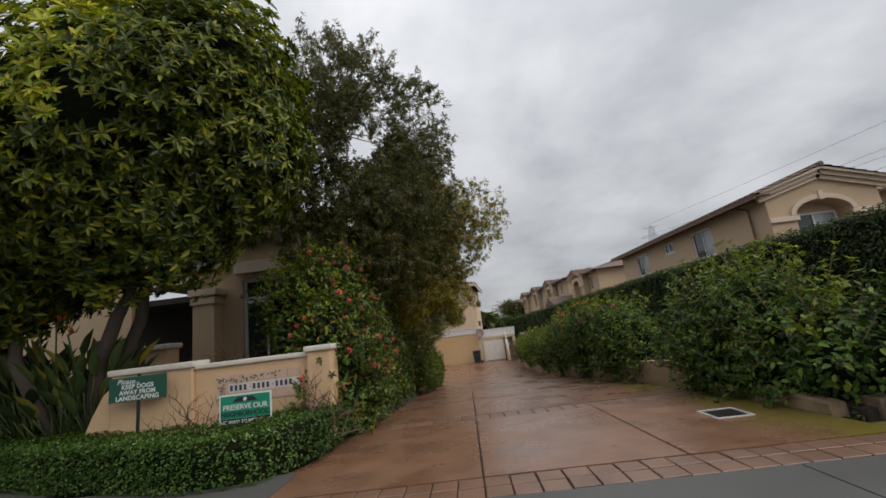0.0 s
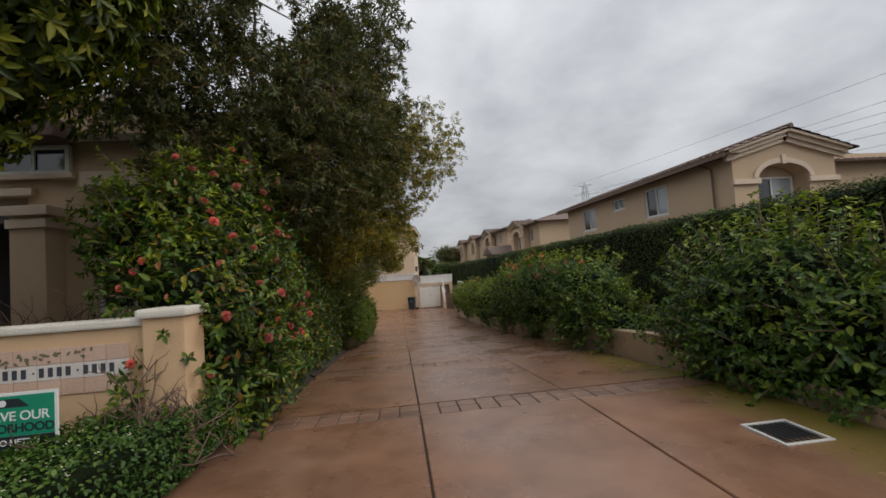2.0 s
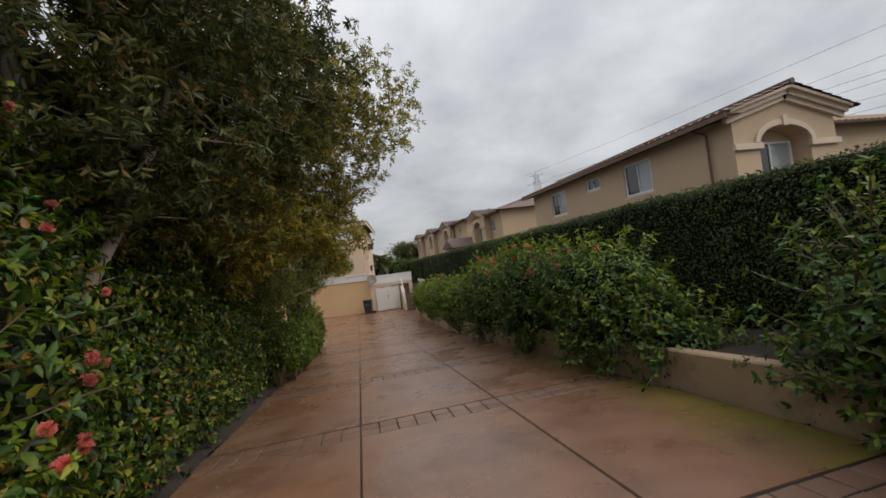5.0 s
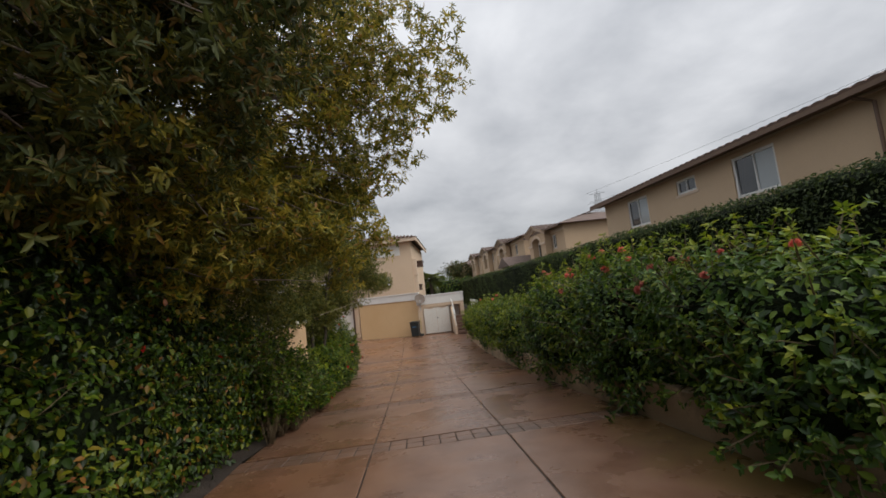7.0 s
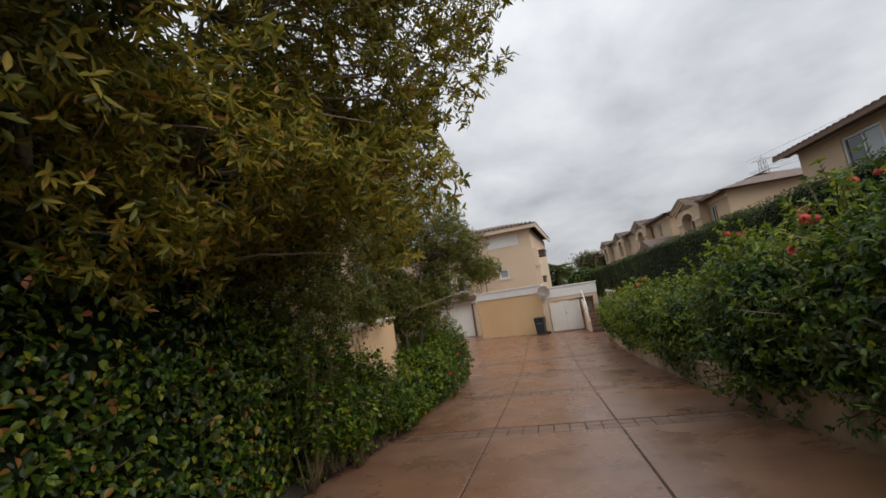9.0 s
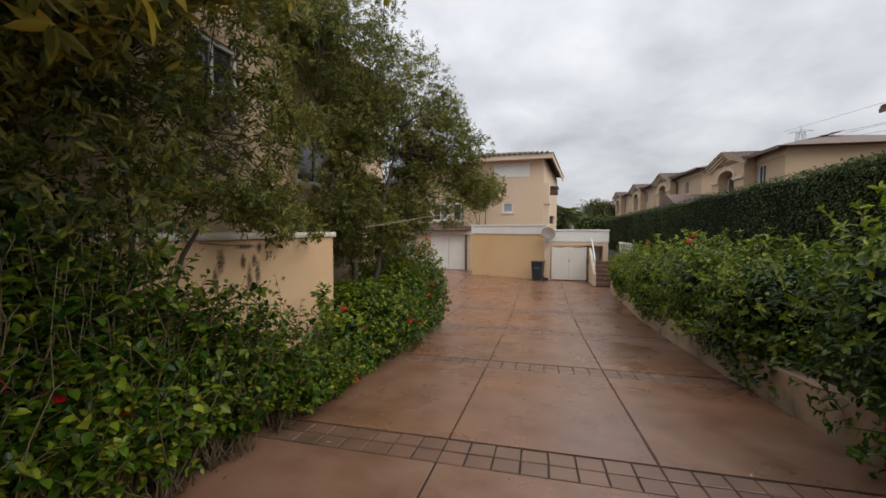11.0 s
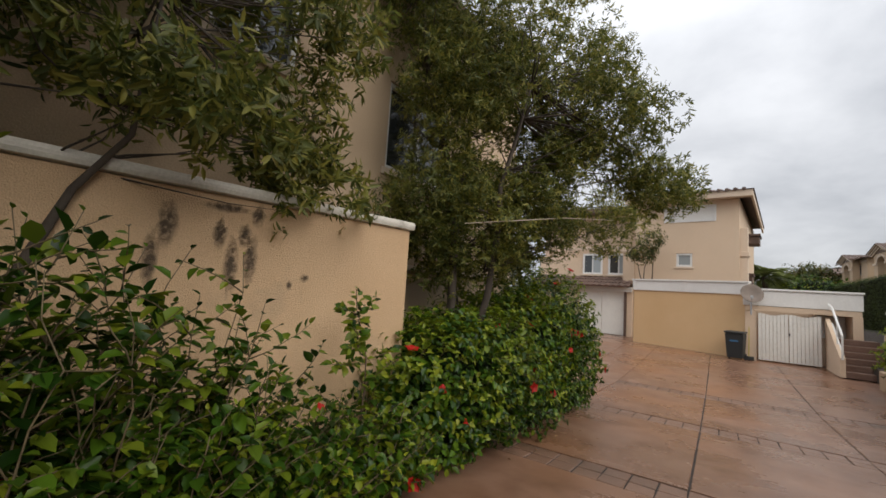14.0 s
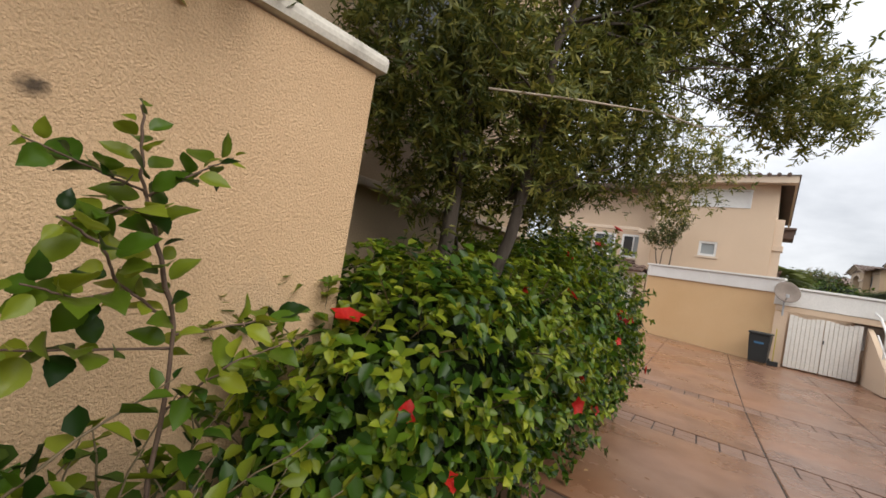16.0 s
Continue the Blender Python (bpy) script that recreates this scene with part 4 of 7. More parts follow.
# porch rail and low pier in front of the left house
pr = thing("porch_railing", "dark iron porch railing before the house", "railing", -8.4, 8.9, 0.75)
bm = bmesh.new()
box(bm, 0, 1.9, -0.02, 0.02, 0.92, 0.96)
box(bm, 0, 1.9, -0.02, 0.02, 0.10, 0.13)
part("rail", bm, DARK, pr)
for i in range(14):
    boxes("baluster", DARK, pr, (0.03 + i * 0.14, 0.05 + i * 0.14, -0.01, 0.01, 0.13, 0.92))
pier = thing("porch_pier", "low tan stucco pier with a pale cap", "pier", -6.4, 8.9, -0.1)
boxes("pier_body", STUCCO_WALL, pier, (-0.25, 0.25, -0.2, 0.2, 0, 1.85), bevel=0.01)
boxes("pier_cap", CAP, pier, (-0.3, 0.3, -0.25, 0.25, 1.85, 1.96), bevel=0.02)

# ---- far end: garage wall, gate, steps, parapet, the tall end building
ZG = -1.45
eg = thing("garage_wall", "ochre stucco wall with a white parapet rail", "wall", -2.38, 35.35, ZG, rz=-21.5)
boxes("wall", STUCCO_OCHRE, eg, (0, 4.3, 0, 0.3, -0.2, 2.28), bevel=0.01)
boxes("parapet", WHITE, eg, (-0.03, 4.33, -0.05, 0.12, 2.285, 2.70), bevel=0.01)
boxes("parapet_rail", WHITE, eg, (-0.06, 4.36, -0.09, 0.16, 2.705, 2.77), bevel=0.01)
for k in range(3):
    boxes("parapet_post", WHITE, eg, (0.02 + k * 2.12, 0.10 + k * 2.12, -0.075, -0.052, 2.29, 2.70))
gh = thing("gate_building", "pale stucco gate wall with a white parapet", "wall", 1.68, 33.75, ZG)
boxes("wall", STUCCO_END, gh, (-0.15, 0.18, 0, 0.25, -0.2, 1.72), (1.85, 2.85, 0.9, 1.15, -0.2, 1.92), (0.18, 2.85, 1.16, 1.3, -0.2, 1.92), bevel=0.006)
boxes("beam", STUCCO_END, gh, (-0.15, 2.85, 0.02, 0.9, 1.74, 1.92), bevel=0.01)
boxes("parapet", WHITE, gh, (-0.2, 2.88, 0.0, 0.12, 1.925, 2.46), bevel=0.01)
boxes("parapet_rail", WHITE, gh, (-0.23, 2.91, -0.04, 0.16, 2.465, 2.53), bevel=0.01)
boxes("corner_post", STUCCO_END, gh, (2.62, 2.86, 0.0, 0.88, 0.3, 1.735), bevel=0.01)
boxes("side_panel", WHITE, gh, (1.9, 2.6, 0.82, 0.88, 0.95, 1.70), bevel=0.01)
gate = thing("gate", "white board gate with two leaves and scalloped top", "gate", 1.88, 33.7, ZG)
for s in range(2):
    x0 = 0.02 + s * 0.83
    leafob = new("gate_leaf")
    leafob.parent = gate
    leafob.location = (x0, 0, 0)
    for k in range(8):
        boxes("board", WHITE_DOOR, leafob, (k * 0.102, k * 0.102 + 0.094, -0.02, 0.012, 0.05, 1.64 + 0.03 * math.cos(k * 0.9)), bevel=0.004)
    boxes("brace", WHITE_DOOR, leafob, (0, 0.81, 0.013, 0.05, 0.25, 0.36), (0, 0.81, 0.013, 0.05, 1.4, 1.5))
boxes("latch", DARK, gate, (0.84, 0.87, -0.04, -0.021, 0.95, 1.05))
st = thing("entrance_steps", "brick steps with white handrail and stucco cheek wall", "steps", 3.66, 32.0, ZG)
for k in range(6):
    boxes("step", STEP, st, (0.12, 1.15, 0.28 * k, 1.9, 0.17 * k + 0.003, 0.17 * (k + 1)), bevel=0.012)
bm = bmesh.new()
prism(bm, [(0, 0), (1.9, 0), (1.9, 1.65), (1.5, 1.45), (0, 0.55)], 0.12, Matrix(((0, 0, 1, 0), (1, 0, 0, 0), (0, 1, 0, 0), (0, 0, 0, 1))))
part("cheek_wall", bm, STUCCO_END, st)
bm = bmesh.new()
tube(bm, [(0.06, 0.0, 0.5), (0.06, 0.0, 1.2), (0.06, 1.15, 1.98), (0.06, 1.6, 2.1)], [0.03] * 4, 8)
tube(bm, [(0.06, 0.02, 0.72), (0.06, 1.2, 1.5)], [0.02] * 2, 6)
tube(bm, [(0.06, 0.6, 0.85), (0.06, 0.6, 1.6)], [0.02] * 2, 6)
part("handrail", bm, WHITE, st, "white painted handrail")
rp = thing("corner_planter_wall", "tan stucco wall with a white railing by the steps", "wall", 4.85, 30.6, ZG)
boxes("wall", STUCCO_END, rp, (0, 0.2, 0, 2.6, -0.2, 1.25), bevel=0.01)
bm = bmesh.new()
box(bm, 0.05, 0.15, 0, 2.6, 1.28, 1.34)
box(bm, 0.05, 0.15, 0, 2.6, 1.88, 1.96)
for k in range(27):
    box(bm, 0.08, 0.12, 0.02 + k * 0.098, 0.05 + k * 0.098, 1.34, 1.88)
part("railing", bm, WHITE, rp, "white painted railing")
rl = thing("terrace_railing", "white painted steel railing on the terrace behind shrubs", "railing", 5.2, 21.0, 0.0)
boxes("top_rail", WHITE, rl, (-0.03, 0.03, 0, 9.6, 0.26, 0.32))
boxes("bottom_rail", WHITE, rl, (-0.02, 0.02, 0, 9.6, -0.40, -0.36))
for k in range(5):
    boxes("post", WHITE, rl, (-0.025, 0.025, k * 2.38, k * 2.38 + 0.05, -1.4, 0.26))
for k in range(76):
    boxes("baluster", WHITE, rl, (-0.012, 0.012, 0.08 + k * 0.125, 0.11 + k * 0.125, -0.36, 0.26))

dish = thing("satellite_dish", "grey-brown round satellite dish on a wall bracket", "satellite dish", 1.70, 33.5, ZG + 1.69)
m = pose(0, 0, 0.62, 70, 0, 15)
bm = bmesh.new()
lathe(bm, [(0.001, 0.0), (0.12, 0.008), (0.24, 0.035), (0.34, 0.075), (0.345, 0.085), (0.335, 0.088), (0.23, 0.05), (0.1, 0.022), (0.001, 0.015)], 24, m)
part("reflector", bm, DISH, dish, smooth=True)
bm = bmesh.new()
tube(bm, [(0, 0.10, -0.1), (0, 0.14, 0.4), (0, 0.08, 0.6)], [0.025] * 3, 8)
part("mast", bm, STEEL, dish)
bm = bmesh.new()
tube(bm, [(0, -0.02, 0.35), (0, -0.34, 0.5)], [0.014] * 2, 6)
box(bm, -0.04, 0.04, -0.4, -0.32, 0.46, 0.56, 0.01)
part("feed_arm", bm, STEEL, dish)

wb = thing("wheelie_bin", "dark plastic wheelie bin standing against the wall", "bin", 1.25, 33.35, ZG, rz=-12)
bm = bmesh.new()
v = [(-0.22, -0.26, 0.06), (0.22, -0.26, 0.06), (0.22, 0.22, 0.06), (-0.22, 0.22, 0.06), (-0.27, -0.33, 0.9), (0.27, -0.33, 0.9), (0.27, 0.28, 0.9), (-0.27, 0.28, 0.9)]
fs = quads(bm, v, BOX_FACES)
bmesh.ops.bevel(bm, geom=list(bm.edges), offset=0.02, segments=2, affect="EDGES")
part("bin_body", bm, BIN, wb)
boxes("lid", BIN, wb, (-0.29, 0.29, -0.36, 0.30, 0.905, 0.97), bevel=0.025)
boxes("bin_label", BIN_BLUE, wb, (-0.12, 0.12, -0.318, -0.311, 0.62, 0.68))
for sx in (-0.24, 0.24):
    bm = bmesh.new()
    lathe(bm, [(0.09, -0.025), (0.1, -0.015), (0.1, 0.015), (0.09, 0.025)], 14, pose(sx, 0.24, 0.1, 0, 90, 0))
    part("wheel", bm, DARK, wb)
bm = bmesh.new()
tube(bm, [(-0.2, 0.3, 0.86), (-0.2, 0.38, 0.9), (0.2, 0.38, 0.9), (0.2, 0.3, 0.86)], [0.016] * 4, 6)
part("bin_handle", bm, BIN, wb)
br = thing("broom", "yellow-handled broom leaning on the gate wall", "broom", 1.62, 33.6, ZG)
bm = bmesh.new()
tube(bm, [(0.0, -0.12, 0.12), (0.02, 0.08, 1.15)], [0.013, 0.012], 7)
part("broom_handle", bm, YELLOW, br)
boxes("broom_head", BIN, br, (-0.14, 0.14, -0.16, -0.09, 0.0, 0.14), bevel=0.01)

# the tall end building, slightly turned
eb = thing("apartment_building", "three-storey pale stucco building with a tiled roof", "building", 1.5, 37.0, ZG, rz=-6)
HB = 6.65
bm = bmesh.new()
fm = Matrix.Translation((-4.2, 0, 0))
wall_holes(bm, 4.2, HB, [(1.35, 3.3, HB - 1.0, HB - 0.36), (1.8, 2.45, 3.5, 4.12)], 0.2, fm)
part("wall", bm, STUCCO_END, eb)
boxes("clerestory_panel", WHITE, eb, (-2.85, -0.9, 0.05, 0.1, HB - 1.0, HB - 0.36))
boxes("clerestory_frame", FRAME_WHITE, eb, (-2.92, -0.83, -0.03, 0.04, HB - 1.06, HB - 1.0), (-2.92, -0.83, -0.03, 0.04, HB - 0.36, HB - 0.31), (-2.92, -2.85, -0.03, 0.04, HB - 1.0, HB - 0.36),
      (-0.9, -0.83, -0.03, 0.04, HB - 1.0, HB - 0.36))
window("window", eb, fm @ pose(1.8, 0.05, 3.5), 0.65, 0.62, 1, sill=True, frame=0.09, glass=GLASS_PALE)
boxes("body", STUCCO_END, eb, (-4.2, -0.003, 0.205, 11, 0, HB))
boxes("corner_pilaster", TRIM, eb, (0.0, 0.28, 0.25, 0.75, 2.0, HB - 1.4), bevel=0.01)
boxes("ledge", TRIM, eb, (0.0, 0.34, 0.2, 0.8, 4.0, 4.22), bevel=0.02)
boxes("fascia", TRIM, eb, (-4.6, 0.5, -0.5, -0.42, HB - 0.12, HB + 0.16), (0.42, 0.5, -0.419, 11, HB - 0.12, HB + 0.16))
boxes("soffit", TRIM, eb, (-4.6, 0.419, -0.419, -0.003, HB - 0.10, HB - 0.05))
bm = bmesh.new()
quads(bm, [(-4.7, -0.56, HB + 0.17), (0.55, -0.56, HB + 0.17), (0.55, 11, HB + 0.17), (-4.7, 11, HB + 0.17), (-4.7, 2.0, HB + 0.72), (-2.0, 2.0, HB + 0.72), (-2.0, 8.5, HB + 0.72), (-4.7, 8.5, HB + 0.72)],
      [(0, 1, 5, 4), (1, 2, 6, 5), (2, 3, 7, 6), (4, 5, 6, 7), (0, 4, 7, 3)])
part("roof", bm, ROOF, eb)
for k in range(17):
    x0 = -4.6 + k * 0.3
    t_ = 1.0 if x0 < -2.0 else max(0.0, (0.5 - x0) / 2.5)
    bm = bmesh.new()
    tube(bm, [(x0, -0.58, HB + 0.18), (x0, -0.56 + 2.56 * t_, HB + 0.18 + 0.55 * t_)], [0.075, 0.075], 7)
    part("roof_tile_row", bm, ROOF_FAR, eb)
for k, (z, dx) in enumerate(((HB - 1.5, 0.9), (HB - 3.3, 0.55))):
    aw = boxes("side_awning_roof", ROOF, eb, (0.0, dx * 0.75, 1.4, 2.8, z - 0.1, z), (0.05, dx * 0.75 - 0.05, 1.5, 2.7, z - 0.45, z - 0.1), bevel=0.02)
# its lower wing over the garage door
boxes("wing_wall", STUCCO_END, eb, (-9.5, -4.21, 0.9, 11, 0, HB - 0.35), (-9.5, -4.21, 0.35, 0.89, 2.6, 4.0))
boxes("wing_pilaster", STUCCO_END, eb, (-4.75, -4.21, -0.1, 0.34, 2.6, 4.2), bevel=0.02)
boxes("pilaster_cap", TRIM, eb, (-4.82, -4.19, -0.17, 0.35, 4.2, 4.38), bevel=0.03)
for x in (-6.95, -5.6):
    window("window", eb, pose(x, 0.32, 3.05), 1.05, 1.1, 2, frame=0.09, second=GLASS_PALE)
boxes("window_hood", TRIM, eb, (-8.2, -4.76, 0.2, 0.34, 4.35, 4.5), bevel=0.03)
tiled_roof("garage_roof", eb, Matrix.Translation((-9.5, -0.75, 2.42)) @ pose(0, 0, 0, 24), 5.25, 1.15)
boxes("garage_wall_front", STUCCO_END, eb, (-9.5, -6.9, -0.2, 0.34, 0, 2.4), (-4.55, -4.25, -0.2, 0.34, 0, 2.4), (-6.9, -4.55, -0.2, 0.34, 2.2, 2.4))
boxes("garage_fascia", WHITE, eb, (-9.5, -4.25, -0.3, -0.203, 2.18, 2.42), bevel=0.01)
gd = new("garage_door")
gd.parent = eb
boxes("door_panel", WHITE_DOOR, gd, (-6.9, -5.75, -0.12, -0.06, 0.02, 2.18), (-5.73, -4.56, -0.12, -0.06, 0.02, 2.18), bevel=0.012)
boxes("door_jamb", DARK_WOOD, gd, (-4.62, -4.5, -0.26, -0.21, 0, 2.2))
wr = boxes("wing_roof", ROOF_FAR, eb, (-9.9, -4.25, -0.1, 11, HB - 0.34, HB - 0.1))

# ---------------------------------------------------------------- plants
def leaves_on(parent, blobs, count, mat, size, seed, wide=0.45, rough=0.14, freq=2.4, shell=(0.70, 1.07), power=2.0, out=0.55, down=0.3, below=None, name="leaves", label="", fold=0.3):
    p, n = blob_points(blobs, count, seed, rough, freq, shell, power, below)
    d, up = scatter(p, n, seed + 3, out=out, down=down)
    r = np.random.RandomState(seed + 4)
    sz = size * r.uniform(0.6, 1.25, len(p))
    ob = leaf_mesh(name, mat, parent, p, d, up, sz, wide=wide, fold=fold, label=label)
    return tagged(ob, kind="stuff")


def sprigs(parent, blobs, count, mat, size, seed, per=7, reach=0.28, wide=0.45, rough=0.14, freq=2.4, power=2.0, below=None, rise=0.25, name="shoot_foliage", stem=True, young=None, high=0.3):
    """Short twigs that stand out of the skin, with leaves set along them: they break up the outline."""
    p, n = blob_points(blobs, count, seed, rough, freq, (0.92, 1.05), power, below)
    r = np.random.RandomState(seed + 9)
    ax = unit(n + r.normal(size=n.shape) * 0.4 + np.array([0, 0, rise]))
    ln = reach * r.uniform(0.4, 1.2, len(p))[:, None]
    cs, ds, us, ss = [], [], [], []
    for k in range(per):
        t = (k + 0.6) / per
        side = unit(np.cross(ax, r.normal(size=ax.shape)))
        cs.append(p + ax * ln * t)
        ds.append(side * (1.0 - 0.5 * t) + ax * (0.35 + 0.6 * t) + np.array([0, 0, -0.15]))
        us.append(ax * 0.6 + np.array([0, 0, 0.7]) + r.normal(size=ax.shape) * 0.25)
        ss.append(size * (1.15 - 0.45 * t) * r.uniform(0.7, 1.2, len(p)))
    # a rosette at each tip
    c, d, u = whorls(p + ax * ln, ax, 5, seed + 2, 0.8)
    cs.append(c)
    ds.append(d)
    us.append(u)
    ss.append(size * r.uniform(0.5, 1.0, len(c)))
    # Upward-facing shoots take the paler leaf: lit tops put into the colour.
    lit_tops = n[:, 2] + 0.25 * r.normal(size=len(p)) > high
    lit_tops = np.concatenate([np.tile(lit_tops, per), np.repeat(lit_tops, 5)])
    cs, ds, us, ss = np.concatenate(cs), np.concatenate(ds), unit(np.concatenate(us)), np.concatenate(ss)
    for nm, sel, mt in ((name, ~lit_tops, mat), ("young_" + name, lit_tops, young or mat)):
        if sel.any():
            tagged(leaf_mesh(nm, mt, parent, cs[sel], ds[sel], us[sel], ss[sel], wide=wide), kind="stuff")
    if stem:
        c = p - ax * 0.05
        leaf = leaf_mesh("twig_mass", STEM, parent, c, ax, r.normal(size=ax.shape), ln[:, 0] + 0.05, wide=0.035, fold=0.8, droop=0.02)
        tagged(leaf, kind="stuff")
    return p, ax


@lru_cache(None)
def puff_mesh(kind, seed):
    """Flowers: a fluffy round head of thin filaments, or a five-petalled open bloom, or a bottle brush."""
    r = np.random.RandomState(seed)
    if kind == "puff":
        n = unit(r.normal(size=(420, 3)))
        n[:, 2] = np.abs(n[:, 2]) - 0.35
        c = n * 0.006
        return leaf_arrays(c, n, r.normal(size=n.shape), 0.032 * r.uniform(0.85, 1.1, len(n)), 0.26)
    if kind == "brush":
        z = r.uniform(-0.045, 0.045, 150)
        a = r.uniform(0, 6.28, 150)
        n = np.stack([np.cos(a), np.sin(a), r.normal(size=150) * 0.25], 1)
        c = np.stack([z * 0, z * 0, z], 1)
        return leaf_arrays(c, n, r.normal(size=n.shape), 0.024, 0.12)
    a = np.arange(5) * 2 * math.pi / 5 + r.uniform(0, 1)
    d = np.stack([np.cos(a), np.sin(a), np.full(5, 0.55)], 1)
    up = np.stack([-np.cos(a) * 0.5, -np.sin(a) * 0.5, np.ones(5)], 1)
    return leaf_arrays(np.zeros((5, 3)), d, up, 0.062, 0.85)


def leaf_arrays(c, d, n, size, wide):
    ob = leaf_mesh("flower", None, None, c, d, n, size, wide=wide)
    me = ob.data
    bpy.data.objects.remove(ob)
    return me


def flowers(parent, kind, mat, places, seed, scale=1.0, label=""):
    r = random.Random(seed)
    for p, n in places:
        me = puff_mesh(kind, r.randrange(4))
        if not me.materials:
            me.materials.append(mat)
        ob = new("flower", me)
        ob.parent = parent
        q = Vector(n).to_track_quat("Z", "Y").to_matrix().to_4x4()
        s = scale * r.uniform(0.75, 1.2)
        ob.matrix_basis = Matrix.Translation(p) @ q @ pose(0, 0, 0, 0, 0, r.uniform(0, 360)) @ Matrix.Diagonal((s, s, s, 1))
        if label:
            ob["label"] = label


def limb_set(parent, mat, base, tops, r0, seed, name="trunk", fork=0.35, branch_ends=None):
    """A trunk from base that forks to several tops, with branches on from each."""
    rng = random.Random(seed)
    for i, t in enumerate(tops):
        bm = bmesh.new()
        b = Vector(base) + Vector((rng.uniform(-1, 1), rng.uniform(-1, 1), 0)) * r0 * (0 if i == 0 else 1.2)
        pts = bent(b, t, rng, 0.17, 7)
        rad = [r0 * (1.25 if j == 0 else 1.0) * (1 - 0.78 * j / 7) for j in range(8)]
        tube(bm, pts, rad, 9, 0.17, rng)
        part(name, bm, mat, parent, smooth=True)


def branches(parent, mat, starts, ends, r0, seed, name="branch_work"):
    rng = random.Random(seed)
    bm = bmesh.new()
    for e in ends:
        s = min(starts, key=lambda q: (Vector(q) - Vector(e)).length + rng.uniform(0, 0.8))
        pts = bent(s, e, rng, 0.18, 4)
        tube(bm, pts, [r0 * (1 - 0.85 * j / 4) for j in range(5)], 5)
    tagged(part(name, bm, mat, parent, smooth=True), kind="stuff")


def clump_tree(name, label, base, tops, blobs, bark, leafmat, n_clumps, per, size, seed, r0=0.09, wide=0.22, spread=0.22, branch_r=0.022, hang=0.4, thin=-0.8):
    """A tree of thin leaves: clumps hang on branch ends all through the crown, with gaps between them."""
    t = thing(name, label, "tree", *base)
    inv = Vector(base)
    rel = [tuple(Vector(q) - inv) for q in tops]
    rb = [(b[0] - inv.x, b[1] - inv.y, b[2] - inv.z, *b[3:]) for b in blobs]
    limb_set(t, bark, (0, 0, -0.05), rel, r0, seed)
    p1, n1 = blob_points(rb, int(n_clumps * 0.6), seed, 0.16, 1.7, (0.72, 1.08))
    p2, n2 = blob_points(rb, int(n_clumps * 0.4), seed + 50, 0.1, 1.7, (0.15, 0.75))
    p = np.concatenate([p1, p2])
    # thin the crown out in patches, so that sky shows
    keep = wave(p, 2.1, seed + 70) > thin
    p = p[keep]
    r = np.random.RandomState(seed + 5)
    starts = [tuple(Vector((0, 0, 0)).lerp(Vector(q), f)) for q in rel for f in (0.45, 0.6, 0.75, 0.9, 1.0)]
    pick = p[r.choice(len(p), min(len(p), 230), replace=False)]
    branches(t, bark, starts, [tuple(q) for q in pick], branch_r, seed + 6)
    m = len(p)
    tips = per // 8
    u = unit(r.normal(size=(m * tips, 3))) * (r.uniform(0, 1, m * tips) ** 0.5)[:, None]
    tip = np.repeat(p, tips, 0) + u * spread
    ax = unit(u + r.normal(size=u.shape) * 0.35 + np.array([0, 0, -hang * 0.5]))
    c, d, up = whorls(tip, ax, 8, seed + 8, spread=0.85)
    c = c - np.repeat(ax, 8, 0) * (r.uniform(0, 1, len(c)) * size * 1.1)[:, None]
    ob = leaf_mesh("crown", leafmat, t, c, d, up, size * r.uniform(0.65, 1.25, len(c)), wide=wide, fold=0.2, droop=0.15)
    tagged(ob, kind="stuff")
    return t, p


# ---- the broad-leaved tree at the corner
T1 = (-4.7, 6.1, 0.1)
T1_FOOT = (-1.15, 0.1, -0.1)
tree = thing("tree", "dense broad-leaved evergreen tree with yellow young leaves", "tree", *T1)
blobs1 = [(0.2, -0.5, 5.0, 2.5, 2.0, 2.5), (-2.0, -0.6, 4.1, 1.9, 1.6, 2.2), (1.5, -0.4, 5.4, 1.5, 1.6, 1.9), (1.9, -0.5, 4.35, 1.15, 1.1, 1.15), (-0.6, -0.9, 3.75, 2.0, 1.3, 1.1), (-3.2, -0.8, 3.0, 1.5, 1.3, 1.4),
          (0.7, -0.4, 3.7, 1.0, 1.0, 0.75), (-2.9, -0.5, 2.85, 1.5, 0.9, 0.9), (-4.6, -0.4, 3.2, 1.4, 1.3, 1.4), (-1.75, -0.45, 2.75, 1.0, 0.7, 0.6)]
limb_set(tree, BARK_DARK, T1_FOOT, [(0.2, -0.3, 4.6), (1.3, -0.4, 4.4), (-1.6, -0.5, 3.8)], 0.13, 11)
core("shade_core", blobs1, tree, 0.74, 3)
p, n = blob_points(blobs1, 10200, 21, 0.16, 1.9, (0.80, 1.08))
rs = np.random.RandomState(2)
young = (wave(p, 1.9, 8) + 0.9 * (p[:, 0] < 1.2) - 0.25 * np.abs(p[:, 2] - 3.6) > 0.45) & (n[:, 2] > -0.35)
for nm, sel, mat, sz in (("leaves", ~young, L_BROAD, 0.140), ("young_leaves", young, L_YELLOW, 0.145)):
    c, d, up = whorls(p[sel], unit(n[sel] + np.array([0, 0, 0.35])), 8, 31)
    ob = leaf_mesh(nm, mat, tree, c, d, up, sz * rs.uniform(0.7, 1.2, len(c)), wide=0.34, droop=0.22, label="yellow-green young leaves" if nm != "leaves" else "")
    tagged(ob, kind="stuff")

